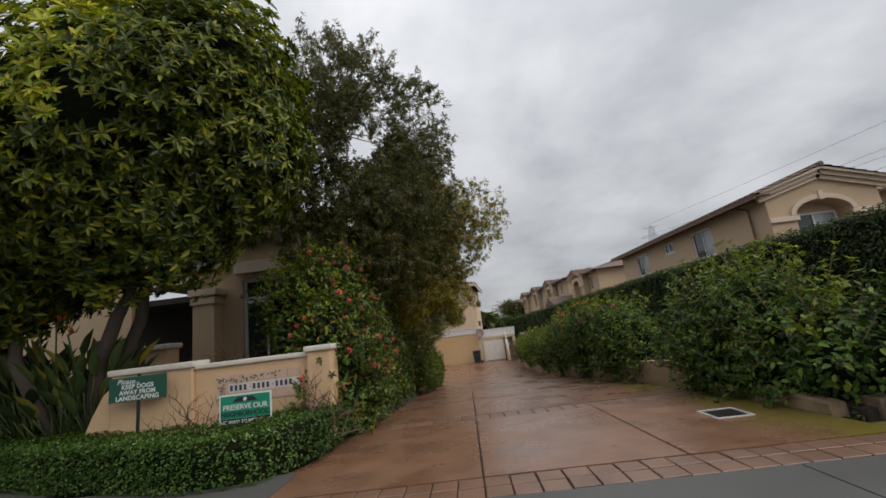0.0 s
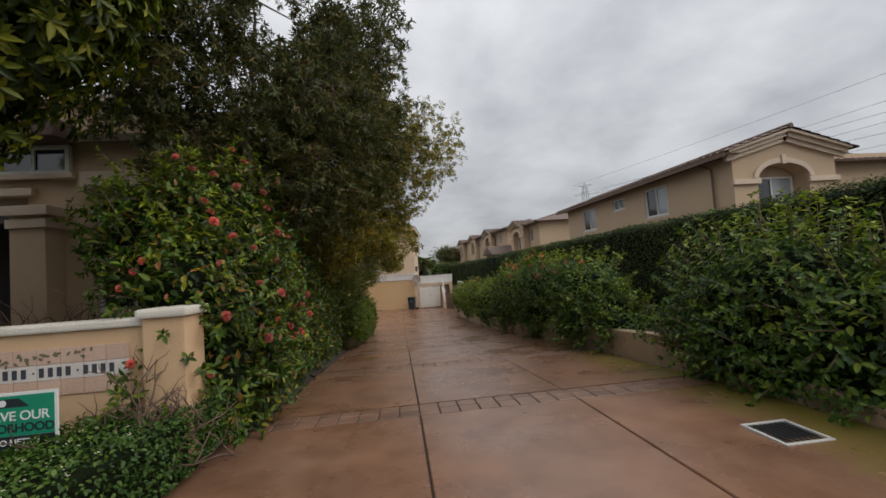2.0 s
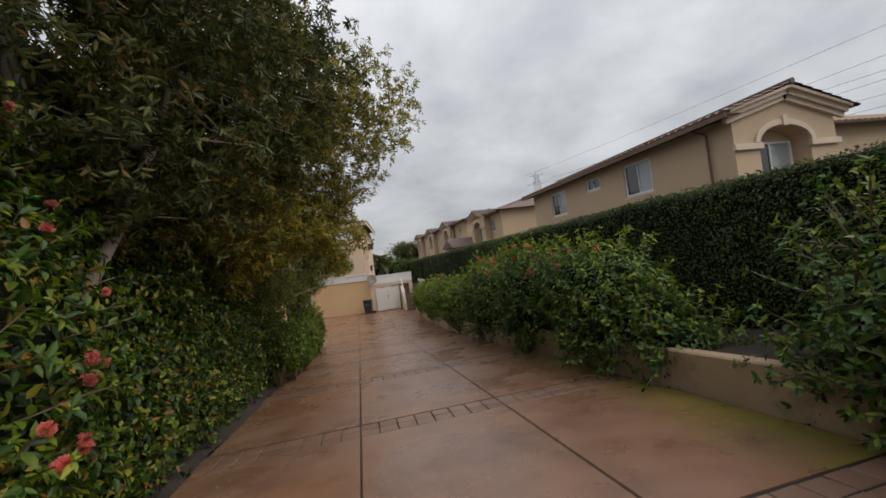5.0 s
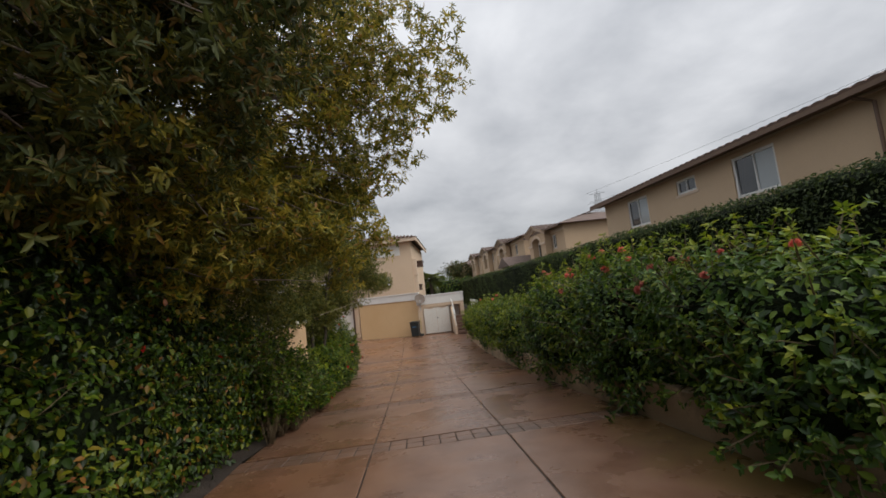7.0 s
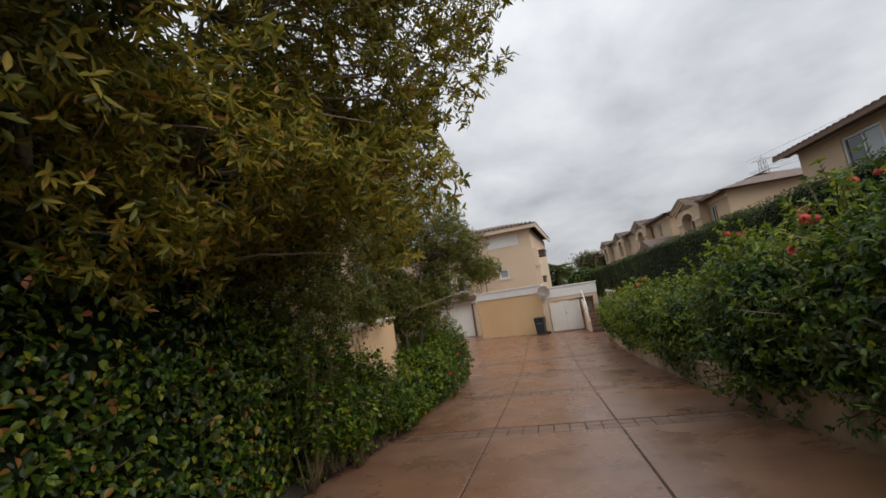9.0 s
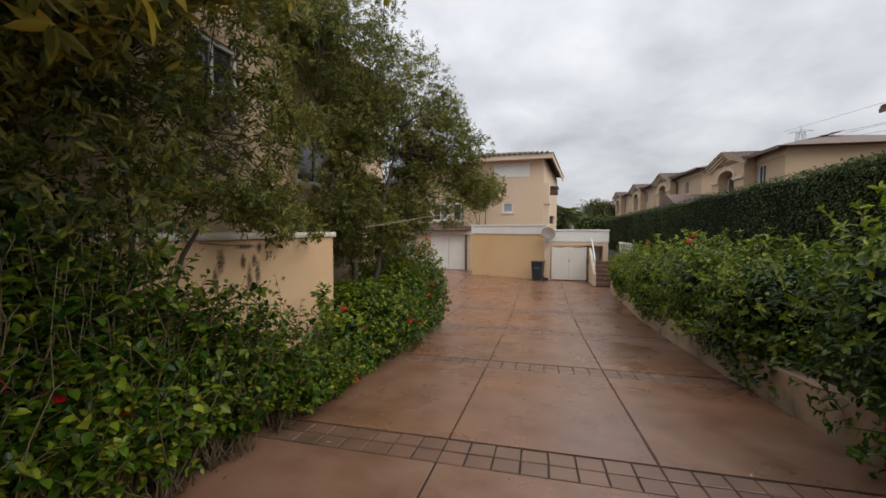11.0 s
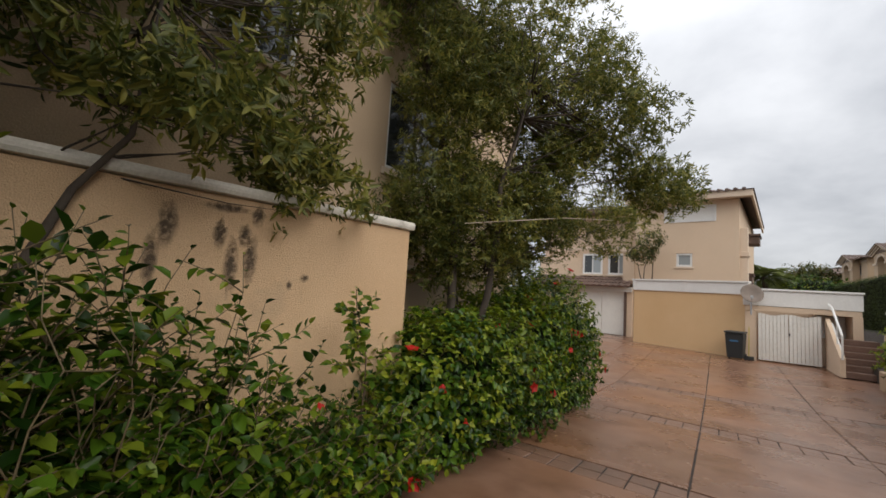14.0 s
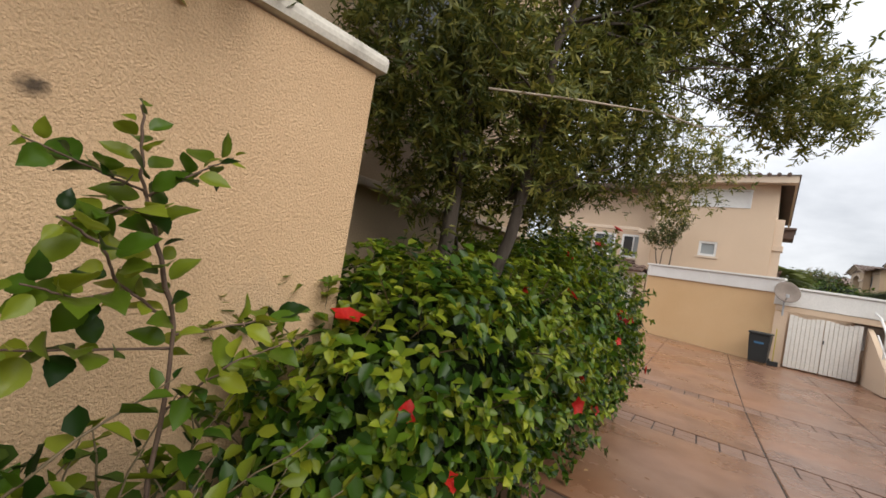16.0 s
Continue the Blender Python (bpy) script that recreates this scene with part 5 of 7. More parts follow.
# ---- thin-leaved trees along the drive
clump_tree("tree", "tall grey-green thin-leaved tree with several pale trunks", (-2.39, 8.61, -0.10),
           [(-2.66, 8.72, 6.40), (-1.89, 8.94, 7.19), (-1.01, 9.49, 5.58), (-3.32, 8.38, 5.01)],
           [(-2.11, 9.05, 7.29, 1.85, 1.53, 2.07), (-0.68, 9.49, 6.18, 1.47, 1.53, 1.96), (-3.21, 8.38, 5.51, 1.31, 1.20, 1.85), (-1.23, 9.16, 4.28, 1.53, 1.31, 1.42), (-0.57, 10.83, 4.45, 1.42, 1.42, 1.85), (-2.22, 8.72, 3.20, 1.53, 0.98, 0.98), (-1.56, 9.94, 3.26, 0.98, 1.31, 1.09)],
           BARK, L_NARROW, 4600, 32, 0.095, 101, r0=0.075, wide=0.28, spread=0.2, thin=-0.8)
T3 = clump_tree("tree", "leaning olive-green thin-leaved tree with pale trunk", (-2.55, 13.16, -0.49),
                [(-1.01, 13.27, 4.90), (-1.73, 12.60, 5.52), (-2.00, 13.94, 3.49), (-1.67, 11.72, 3.93)],
                [(0.31, 13.94, 5.09, 1.91, 1.53, 1.74), (-0.68, 13.05, 3.41, 1.53, 1.42, 1.53), (-1.56, 12.38, 5.32, 1.64, 1.53, 1.85), (0.15, 13.71, 2.79, 0.82, 0.87, 0.98), (-1.67, 14.27, 2.98, 1.09, 1.20, 1.31),
                 (-1.45, 11.27, 3.44, 1.20, 1.42, 1.31), (-1.45, 12.83, 2.51, 1.09, 1.31, 0.98), (-0.79, 15.05, 3.76, 1.20, 1.09, 1.42), (-1.0, 13.0, 6.4, 1.5, 1.4, 1.0)],
                BARK, L_OLIVE, 3900, 32, 0.10, 131, r0=0.085, wide=0.28, spread=0.22, thin=-0.8)
T4, p4 = clump_tree("tree", "olive-green bottlebrush tree with cream flowers by the house", (-1.83, 19.49, -1.08),
                    [(-1.67, 19.38, 3.37), (-1.01, 19.60, 2.77), (-2.00, 18.60, 4.18)],
                    [(-1.43, 19.82, 3.27, 0.98, 1.00, 1.10), (-0.77, 20.65, 2.57, 0.78, 0.80, 0.55), (-2.00, 18.93, 4.29, 1.08, 1.10, 1.21), (-0.11, 21.09, 1.96, 0.50, 0.55, 0.35), (-1.62, 18.93, 2.59, 0.59, 0.60, 0.60),
                     (-0.81, 22.09, 1.64, 0.59, 0.90, 0.51), (-1.77, 19.71, 1.48, 0.50, 0.60, 0.70), (-1.24, 20.48, 1.36, 0.54, 0.70, 0.51), (-1.95, 18.93, 1.19, 0.34, 0.45, 0.60), (-0.20, 20.54, 2.57, 0.44, 0.51, 0.30), (0.18, 21.43, 1.90, 0.40, 0.51, 0.30), (-0.63, 20.54, 3.02, 0.59, 0.60, 0.45), (-0.96, 20.15, 1.97, 0.50, 0.51, 0.40), (-1.75, 19.4, 0.85, 0.45, 0.5, 0.5), (-1.5, 20.2, 0.95, 0.4, 0.5, 0.45), (-1.7, 19.0, 1.5, 0.45, 0.5, 0.7), (-1.4, 19.6, 1.2, 0.5, 0.5, 0.7), (-1.1, 20.0, 1.5, 0.5, 0.5, 0.5)],
                    BARK_DARK, L_BRUSH, 4000, 40, 0.062, 161, r0=0.06, wide=0.24, spread=0.2, branch_r=0.012, thin=-0.7)
# The highest crown blobs are added to cast shade on the walls below.
T5, p5 = clump_tree("tree", "sparse bottlebrush tree with cream flowers over the wall", (-2.22, 15.49, -0.66),
                    [(-2.00, 15.71, 2.44), (-1.89, 16.38, 2.02), (-2.33, 15.05, 3.06)],
                    [(-1.89, 15.27, 2.15, 0.76, 0.87, 0.76), (-1.78, 16.27, 1.72, 0.55, 0.65, 0.55), (-2.11, 15.82, 3.23, 0.98, 1.31, 0.87), (-2.00, 17.05, 2.71, 0.65, 0.76, 0.65), (-1.73, 17.38, 1.30, 0.44, 0.55, 0.44), (-1.45, 15.05, 1.61, 0.49, 0.65, 0.55), (-1.89, 14.16, 2.48, 0.87, 0.87, 0.87), (-1.67, 16.94, 2.01, 0.65, 0.55, 0.55), (-1.34, 15.16, 1.35, 0.33, 0.65, 0.38), (-1.34, 16.49, 1.27, 0.31, 0.55, 0.33), (-1.94, 16.27, 2.42, 0.65, 0.87, 0.65), (-2.1, 15.6, 4.3, 1.1, 1.5, 0.9), (-1.9, 16.9, 3.3, 0.7, 0.9, 0.7), (-1.9, 15.0, 3.0, 0.8, 0.9, 0.6), (-1.75, 16.6, 1.9, 0.5, 0.6, 0.4), (-1.75, 17.4, 2.3, 0.5, 0.6, 0.5)],
                    BARK_DARK, L_BRUSH, 1700, 24, 0.085, 191, r0=0.035, wide=0.28, spread=0.2, branch_r=0.008)
rr = random.Random(4)
for t_, p_, k_ in ((T4, p4, 12), (T5, p5, 24)):
    flowers(t_, "brush", PETAL_CREAM, [(Vector(p_[rr.randrange(len(p_))]), (rr.uniform(-1, 1), rr.uniform(-1, 1), rr.uniform(-0.4, 0.6))) for _ in range(k_)], 5, 1.0, "cream brush flower")

# ---- flowering bush by the plaque wall
bush = thing("flowering_bush", "tall green bush with pink powder-puff flowers", "bush", -1.85, 6.75, 0.0)
bb = [(-0.55, 0.35, 2.15, 0.7, 0.7, 0.7), (-0.2, 0.9, 2.6, 0.6, 0.8, 0.6), (0.15, 0.0, 1.2, 0.6, 0.8, 1.1), (0.12, 0.95, 1.5, 0.62, 0.9, 1.25), (-0.05, 0.5, 2.0, 0.6, 0.7, 0.6), (0.36, -0.4, 0.7, 0.36, 0.4, 0.65), (0.15, -0.5, 1.55, 0.38, 0.45, 0.55), (0.15, 0.4, 0.6, 0.55, 1.2, 0.65)]
core("shade_core", bb, bush, 0.70, 5)
leaves_on(bush, bb, 10500, L_VINE, 0.095, 41, wide=0.46, rough=0.26)
sp, sa = sprigs(bush, bb, 620, L_PUFF, 0.095, 45, per=9, reach=0.36, wide=0.42, rough=0.26, below=0.1, young=L_PALE, high=0.55)
sel = [i for i in range(len(sp)) if sp[i][0] > -0.3 and sp[i][2] > 0.6 and sp[i][1] > -1.0]
rr.shuffle(sel)
flowers(bush, "puff", PETAL_PINK, [(Vector(sp[i] + sa[i] * 0.24), tuple(sa[i])) for i in sel[:70]], 6, 1.2, "pink powder-puff flower")
# ---- vine hedge along the drive
for y, x, h, ln in ((8.95, -2.1, 3.0, 1.65), (11.05, -2.15, 3.3, 1.45), (12.95, -2.18, 3.0, 1.35), (14.5, -2.2, 1.95, 1.0)):
    z = lie(y)
    vh = thing("vine_hedge", "tall dense green vine hedge beside the driveway", "hedge", x, y, z, group="vine hedge along the drive")
    b4 = [(0, 0, h * 0.48, 0.68, ln, h * 0.54), (0.12, 0.2, h * 0.25, 0.62, ln * 0.95, h * 0.28)]
    core("shade_core", b4, vh, 0.74, 7, power=3.2)
    leaves_on(vh, b4, 15500, L_VINE, 0.082, int(y * 10), wide=0.58, rough=0.15, freq=3.2, power=3.2, out=0.4, down=0.7, shell=(0.70, 1.08))
    # Shoots facing up take the bush's lighter leaf, standing in for lit tops.
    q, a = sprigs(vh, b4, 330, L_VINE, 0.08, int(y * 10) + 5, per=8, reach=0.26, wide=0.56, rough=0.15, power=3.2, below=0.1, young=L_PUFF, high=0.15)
    ok = [i for i in range(len(q)) if q[i][0] > 0.2]
    flowers(vh, "bloom", PETAL_RED, [(Vector(q[i] + a[i] * 0.1), tuple(a[i])) for i in ok[:5]], int(y), 0.8, "small red flower")

# ---- hibiscus hedge further down and the straggling one before the wall
for y, x, h, ln, dep in ((19.05, -1.55, 1.22, 1.05, 0.58), (20.6, -1.58, 1.68, 1.1, 0.62), (22.2, -1.62, 1.93, 1.05, 0.64)):
    z = lie(y)
    hh = thing("hibiscus_hedge", "glossy green hibiscus hedge with red flowers", "hedge", x, y, z, group="hibiscus hedge by the house")
    b4 = [(0, 0, h * 0.5, dep, ln, h * 0.52)]
    core("shade_core", b4, hh, 0.70, 9, power=2.7)
    leaves_on(hh, b4, 6500, L_HIB, 0.07, int(y * 10), wide=0.62, rough=0.17, freq=3.4, power=2.7, out=0.5, down=0.45)
    q, a = sprigs(hh, b4, 520, L_HIB, 0.07, int(y * 10) + 5, per=7, reach=0.17, wide=0.6, rough=0.17, power=2.7, below=0.15, rise=0.45, young=L_PALE, high=0.05)
    ok = [i for i in range(len(q)) if q[i][0] > 0.1]
    flowers(hh, "bloom", PETAL_RED, [(Vector(q[i] + a[i] * 0.14), tuple(a[i])) for i in ok[:9]], int(y), 1.0, "red hibiscus flower")


def straggler(x, y, h, spread, seed, nst=9, per=12, size=0.075, nflow=2):
    """A loose hibiscus: arching stems with spaced leaves, the wall seen between them."""
    rng = random.Random(seed)
    z = lie(y) + 0.03
    s = thing("hibiscus_shrub", "loose hibiscus shrub with arching stems before the wall", "shrub", x, y, z, group="hibiscus shrubs before the wall")
    cs, ds, us, ss, tips = [], [], [], [], []
    bm = bmesh.new()
    for i in range(nst):
        a = rng.uniform(0, 6.28)
        top = Vector((math.cos(a) * spread * rng.uniform(0.15, 0.5) + 0.05, math.sin(a) * spread * rng.uniform(0.4, 1.1), h * rng.uniform(0.4, 1.0)))
        pts = bent((rng.uniform(-0.06, 0.06), rng.uniform(-0.1, 0.1), 0), top, rng, 0.22, 8)
        tube(bm, pts, [0.006 * (1 - 0.7 * j / 8) for j in range(9)], 5)
        stems = [pts]
        for k in range(3):
            j = rng.randrange(3, 8)
            e = pts[j] + Vector((rng.uniform(-0.14, 0.2), rng.uniform(-0.3, 0.3), rng.uniform(0.02, 0.26)))
            q = bent(pts[j], e, rng, 0.2, 4)
            tube(bm, q, [0.0038, 0.0034, 0.003, 0.0024, 0.0016], 4)
            stems.append(q)
        for si, q in enumerate(stems):
            m = per if si == 0 else per // 2 + 2
            for k in range(m):
                t = (0.3 if si == 0 else 0.2) + (0.7 if si == 0 else 0.8) * k / (m - 1)
                f = t * (len(q) - 1)
                j = min(int(f), len(q) - 2)
                p = q[j].lerp(q[j + 1], f - j)
                ax = (q[j + 1] - q[j]).normalized()
                o = Vector((rng.gauss(0, 1), rng.gauss(0, 1), rng.gauss(0, 0.6)))
                o = (o - ax * o.dot(ax)).normalized()
                cs.append(p)
                ds.append(o + ax * (0.5 + 0.6 * (k == m - 1)) + Vector((0, 0, -0.1)))
                us.append(Vector((rng.gauss(0, 0.3), rng.gauss(0, 0.3), 1)))
                ss.append(size * rng.uniform(0.55, 1.15) * (0.6 if k > m - 3 else 1))
            tips.append((q[-1], (q[-1] - q[-2]).normalized()))
    tagged(part("stem", bm, STEM, s, smooth=True), kind="stuff")
    for k, (nm, mt) in enumerate((("leaves", L_HIB), ("young_leaves", L_PALE))):
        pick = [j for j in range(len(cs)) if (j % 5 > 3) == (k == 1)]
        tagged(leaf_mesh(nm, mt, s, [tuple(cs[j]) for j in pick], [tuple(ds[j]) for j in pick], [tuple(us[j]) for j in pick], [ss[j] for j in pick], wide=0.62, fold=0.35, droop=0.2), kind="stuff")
    rng.shuffle(tips)
    flowers(s, "bloom", PETAL_RED, [(p, (n.x + 0.6, n.y - 0.3, n.z)) for p, n in tips[:nflow]], seed, 1.1, "red hibiscus flower")


for i, (x, y, h, sp_, nf, ns_) in enumerate(((-1.20, 14.27, 1.94, 0.5, 1, 20), (-1.33, 14.60, 2.05, 0.5, 0, 20), (-1.20, 14.82, 1.40, 0.5, 2, 20), (-1.30, 14.99, 2.05, 0.5, 0, 40), (-1.23, 15.32, 1.44, 0.5, 1, 26), (-1.30, 15.55, 1.44, 0.42, 0, 26), (-1.15, 15.66, 1.44, 0.42, 0, 24), (-1.10, 15.32, 1.44, 0.4, 0, 15),
                                                 (-1.27, 15.88, 1.44, 0.42, 0, 21), (-1.07, 15.16, 0.97, 0.5, 1, 26), (-1.30, 16.27, 1.44, 0.5, 0, 8), (-1.25, 16.21, 1.09, 0.45, 1, 14), (-1.25, 16.66, 1.03, 0.45, 0, 14), (-1.30, 17.05, 0.69, 0.42, 1, 22),
                                                 (-1.25, 17.49, 0.73, 0.45, 0, 24), (-1.20, 17.93, 0.29, 0.45, 1, 24), (-1.07, 15.82, 0.97, 0.45, 1, 14), (-1.25, 16.05, 1.35, 0.5, 0, 15), (-1.37, 15.16, 2.05, 0.5, 0, 40), (-1.37, 15.66, 1.44, 0.45, 0, 24), (-1.35, 14.82, 2.05, 0.5, 0, 36), (-1.20, 16.49, 1.23, 0.5, 0, 15), (-1.15, 16.77, 0.97, 0.45, 0, 14), (-1.07, 16.38, 0.77, 0.45, 0, 13), (-1.05, 16.94, 0.47, 0.45, 0, 22), (-1.07, 17.43, 0.52, 0.45, 1, 22))):
    straggler(x, y, h, sp_, 300 + i, nflow=nf, nst=ns_, per=14, size=0.08)

def oval_leaves(name, mat, parent, c, d, n, size):
    """Pointed oval leaves with a toothed rim, a folded midrib and a curled tip, for plants close to the path."""
    rim = [(0.0, 0.0), (0.08, 0.14), (0.16, 0.22), (0.25, 0.28), (0.34, 0.30), (0.43, 0.33), (0.51, 0.30), (0.60, 0.30), (0.68, 0.23), (0.77, 0.20), (0.85, 0.12), (0.93, 0.06), (1.0, 0.0)]
    rng = random.Random(len(c))
    bm = bmesh.new()
    for p, dr, up, sz in zip(c, d, n, size):
        x = Vector(dr).normalized()
        y = x.cross(Vector(up)).normalized()
        z = y.cross(x)
        curl, cup, skew = rng.uniform(0.1, 0.35), rng.uniform(0.15, 0.45), rng.uniform(-0.12, 0.12)
        wv = rng.uniform(0, 6.28)

        def at(u, v):
            q = x * u + y * (v + skew * u * (1 - u)) + z * (cup * abs(v) - curl * u * u + 0.02 * math.sin(9 * u + wv + 3 * v))
            return bm.verts.new(Vector(p) + q * sz)

        mid = [at(u, 0.0) for u, _ in rim]
        for sg in (1, -1):
            half_w = [at(u, w * 0.55 * sg) for u, w in rim[1:-1]]
            edge = [at(u, w * sg) for u, w in rim[1:-1]]
            for i in range(len(edge) - 1):
                bm.faces.new((mid[i + 1], mid[i + 2], half_w[i + 1], half_w[i])[::sg])
                bm.faces.new((half_w[i], half_w[i + 1], edge[i + 1], edge[i])[::sg])
            bm.faces.new((mid[0], mid[1], half_w[0], edge[0])[::sg])
            bm.faces.new((mid[-1], edge[-1], half_w[-1], mid[-2])[::sg])
    return part(name, bm, mat, parent, smooth=True)


# the tall hibiscus whose forked stem stands alone before the wall
tall = thing("hibiscus_shrub", "tall forked hibiscus with glossy leaves and one red flower", "shrub", -1.29, 17.6, lie(17.6), group="hibiscus shrubs before the wall")
hr = random.Random(77)
cs, ds, us, ss = [], [], [], []
for rad, lo, way in ((0.006, 0.62, [(0, 0.02, 0.0), (0.01, 0.0, 0.95), (0, -0.08, 1.19), (0, -0.10, 1.25), (0, -0.13, 1.41)]),
                     (0.0032, 0.3, [(0, -0.09, 1.23), (0.03, -0.03, 1.29), (0.0, 0.07, 1.36)]),
                     (0.0032, 0.2, [(0, -0.10, 1.24), (0.01, -0.18, 1.26), (0.02, -0.29, 1.29)]),
                     (0.0032, 0.2, [(0, -0.08, 1.19), (0.05, -0.14, 1.2), (0.06, -0.22, 1.16)]),
                     (0.004, 0.25, [(0.01, -0.01, 0.96), (0.05, -0.13, 1.05), (0.10, -0.18, 1.13), (0.12, -0.25, 1.17)]),
                     (0.0032, 0.3, [(0.05, -0.12, 1.04), (0.1, -0.2, 1.03), (0.13, -0.28, 1.06)]),
                     (0.0032, 0.35, [(0.01, 0.0, 0.93), (0.02, 0.16, 0.95), (0.0, 0.34, 0.98)]),
                     (0.0032, 0.3, [(0.01, 0.0, 0.90), (0.06, -0.2, 0.93), (0.1, -0.4, 0.96)]),
                     (0.0032, 0.3, [(0.0, 0.01, 0.75), (0.1, 0.1, 0.88), (0.14, 0.22, 0.93)])):
    bm = bmesh.new()
    pts = [Vector(q) for q in way]
    fine = []
    for q0, q1 in zip(pts, pts[1:]):
        fine += [q0.lerp(q1, j / 8) + Vector((hr.gauss(0, 0.003), hr.gauss(0, 0.003), 0)) * (j > 0) for j in range(8)]
    fine.append(pts[-1])
    tube(bm, fine, [rad * (1 - 0.5 * j / (len(fine) - 1)) * hr.uniform(0.85, 1.15) for j in range(len(fine))], 7)
    part("stem", bm, TWIG, tall, smooth=True)
    run = [0.0]
    for q0, q1 in zip(pts, pts[1:]):
        run.append(run[-1] + (q1 - q0).length)
    m_ = int((1 - lo) * run[-1] / 0.018) + 6
    for k in range(m_):
        f = (lo + (1 - lo) * k / (m_ - 1)) * run[-1]
        j = max(i for i in range(len(run) - 1) if run[i] <= f + 1e-9)
        p = pts[j].lerp(pts[j + 1], (f - run[j]) / (run[j + 1] - run[j]))
        ax = (pts[j + 1] - pts[j]).normalized()
        a = k * 2.4 + hr.uniform(-0.3, 0.3)
        o = Vector((math.cos(a), math.sin(a), 0.3 * math.sin(a * 1.7)))
        o = (o - ax * o.dot(ax)).normalized()
        cs.append(tuple(p + o * 0.012))
        ds.append(tuple(o + ax * 0.55))
        us.append((0.75 + hr.gauss(0, 0.35), hr.gauss(0, 0.4), 0.8))
        ss.append(0.076 * hr.uniform(0.55, 1.2) * (0.55 if k > m_ - 4 else 1))
tagged(oval_leaves("leaves", L_HIB, tall, cs[::2], ds[::2], us[::2], ss[::2]), kind="stuff")
tagged(oval_leaves("young_leaves", L_PALE, tall, cs[1::2], ds[1::2], us[1::2], ss[1::2]), kind="stuff")
flowers(tall, "bloom", PETAL_RED, [(Vector((0.06, -0.40, 0.70)), (0.6, 0.1, 0.7))], 8, 0.65, "red hibiscus flower")

# ---- right side: clipped hedge wall
rh = thing("clipped_hedge", "tall clipped dark green hedge wall along the houses", "hedge", 5.9, 2.0, 0.05)
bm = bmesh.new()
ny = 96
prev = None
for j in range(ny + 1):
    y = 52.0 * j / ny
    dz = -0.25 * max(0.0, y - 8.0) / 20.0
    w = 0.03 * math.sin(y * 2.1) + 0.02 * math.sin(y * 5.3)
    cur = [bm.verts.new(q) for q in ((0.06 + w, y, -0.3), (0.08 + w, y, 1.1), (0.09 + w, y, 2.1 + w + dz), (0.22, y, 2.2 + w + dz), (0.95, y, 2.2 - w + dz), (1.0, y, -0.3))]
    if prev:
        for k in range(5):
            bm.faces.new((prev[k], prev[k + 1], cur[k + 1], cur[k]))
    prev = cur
# Near-black sheet behind the leaves, coloured like the shade in the gaps.
part("shade_core", bm, CORE, rh)
rs = np.random.RandomState(77)
N = 120000
yy = np.where(rs.uniform(size=N) < 0.62, rs.uniform(0, 20, N), rs.uniform(20, 52, N))
top = rs.uniform(size=N) < 0.24
xx = np.where(top, rs.uniform(0.05, 0.95, N), rs.uniform(-0.02, 0.12, N))
zz = np.where(top, 2.2 + rs.uniform(-0.03, 0.07, N), rs.uniform(0.0, 2.25, N)) - 0.25 * np.maximum(0.0, yy - 8.0) / 20.0
P = np.stack([xx, yy, zz], 1)
w = wave(P, 2.3, 12) * 0.05
P[:, 0] += np.where(top, 0, w)
P[:, 2] += np.where(top, w * 0.8, 0)
Nn = np.where(top[:, None], np.array([0.0, 0, 1]), np.array([-1.0, 0, 0.12]))
d, up = scatter(P, unit(Nn), 78, out=0.4, down=0.35)
tagged(leaf_mesh("leaves", L_IVY, rh, P, d, up, 0.045 * rs.uniform(0.6, 1.4, N), wide=0.5), kind="stuff")

# ---- right side shrubs
def shrub(label, base, blobs, count, size, seed, nspr, reach, mat=L_SHRUB, stems=4, blooms=0, wide=0.5, rise=0.4, high=0.5):
    s = thing("shrub", label, "shrub", *base, group="shrubs along the retaining wall")
    core("shade_core", blobs, s, 0.70, seed)
    leaves_on(s, blobs, int(count * 0.75), mat, size * 1.2, seed, wide=wide, rough=0.24, freq=2.8)
    q, a = sprigs(s, blobs, nspr, mat, size * 1.15, seed + 5, per=8, reach=reach, wide=wide, rough=0.24, rise=rise, below=-0.6, young=L_PALE, high=high)
    rng = random.Random(seed)
    bm = bmesh.new()
    for _ in range(stems):
        e = (rng.uniform(-0.75, 0.1), rng.uniform(-0.7, 0.7), rng.uniform(0.4, 0.9))
        tube(bm, bent((rng.uniform(-0.2, 0.2), rng.uniform(-0.3, 0.3), 0), e, rng, 0.25, 5), [0.03, 0.028, 0.024, 0.02, 0.015, 0.01], 6)
    tagged(part("stem", bm, BARK, s, smooth=True), kind="stuff")
    if blooms:
        ok = sorted(range(len(q)), key=lambda i: -(q[i][2] - q[i][0] * 0.6))[:int(blooms * 2.5)]
        rng.shuffle(ok)
        flowers(s, "puff", PETAL_PINK, [(Vector(q[i] + a[i] * 0.15), tuple(a[i])) for i in ok[:blooms]], seed, 1.3, "pink powder-puff flower")


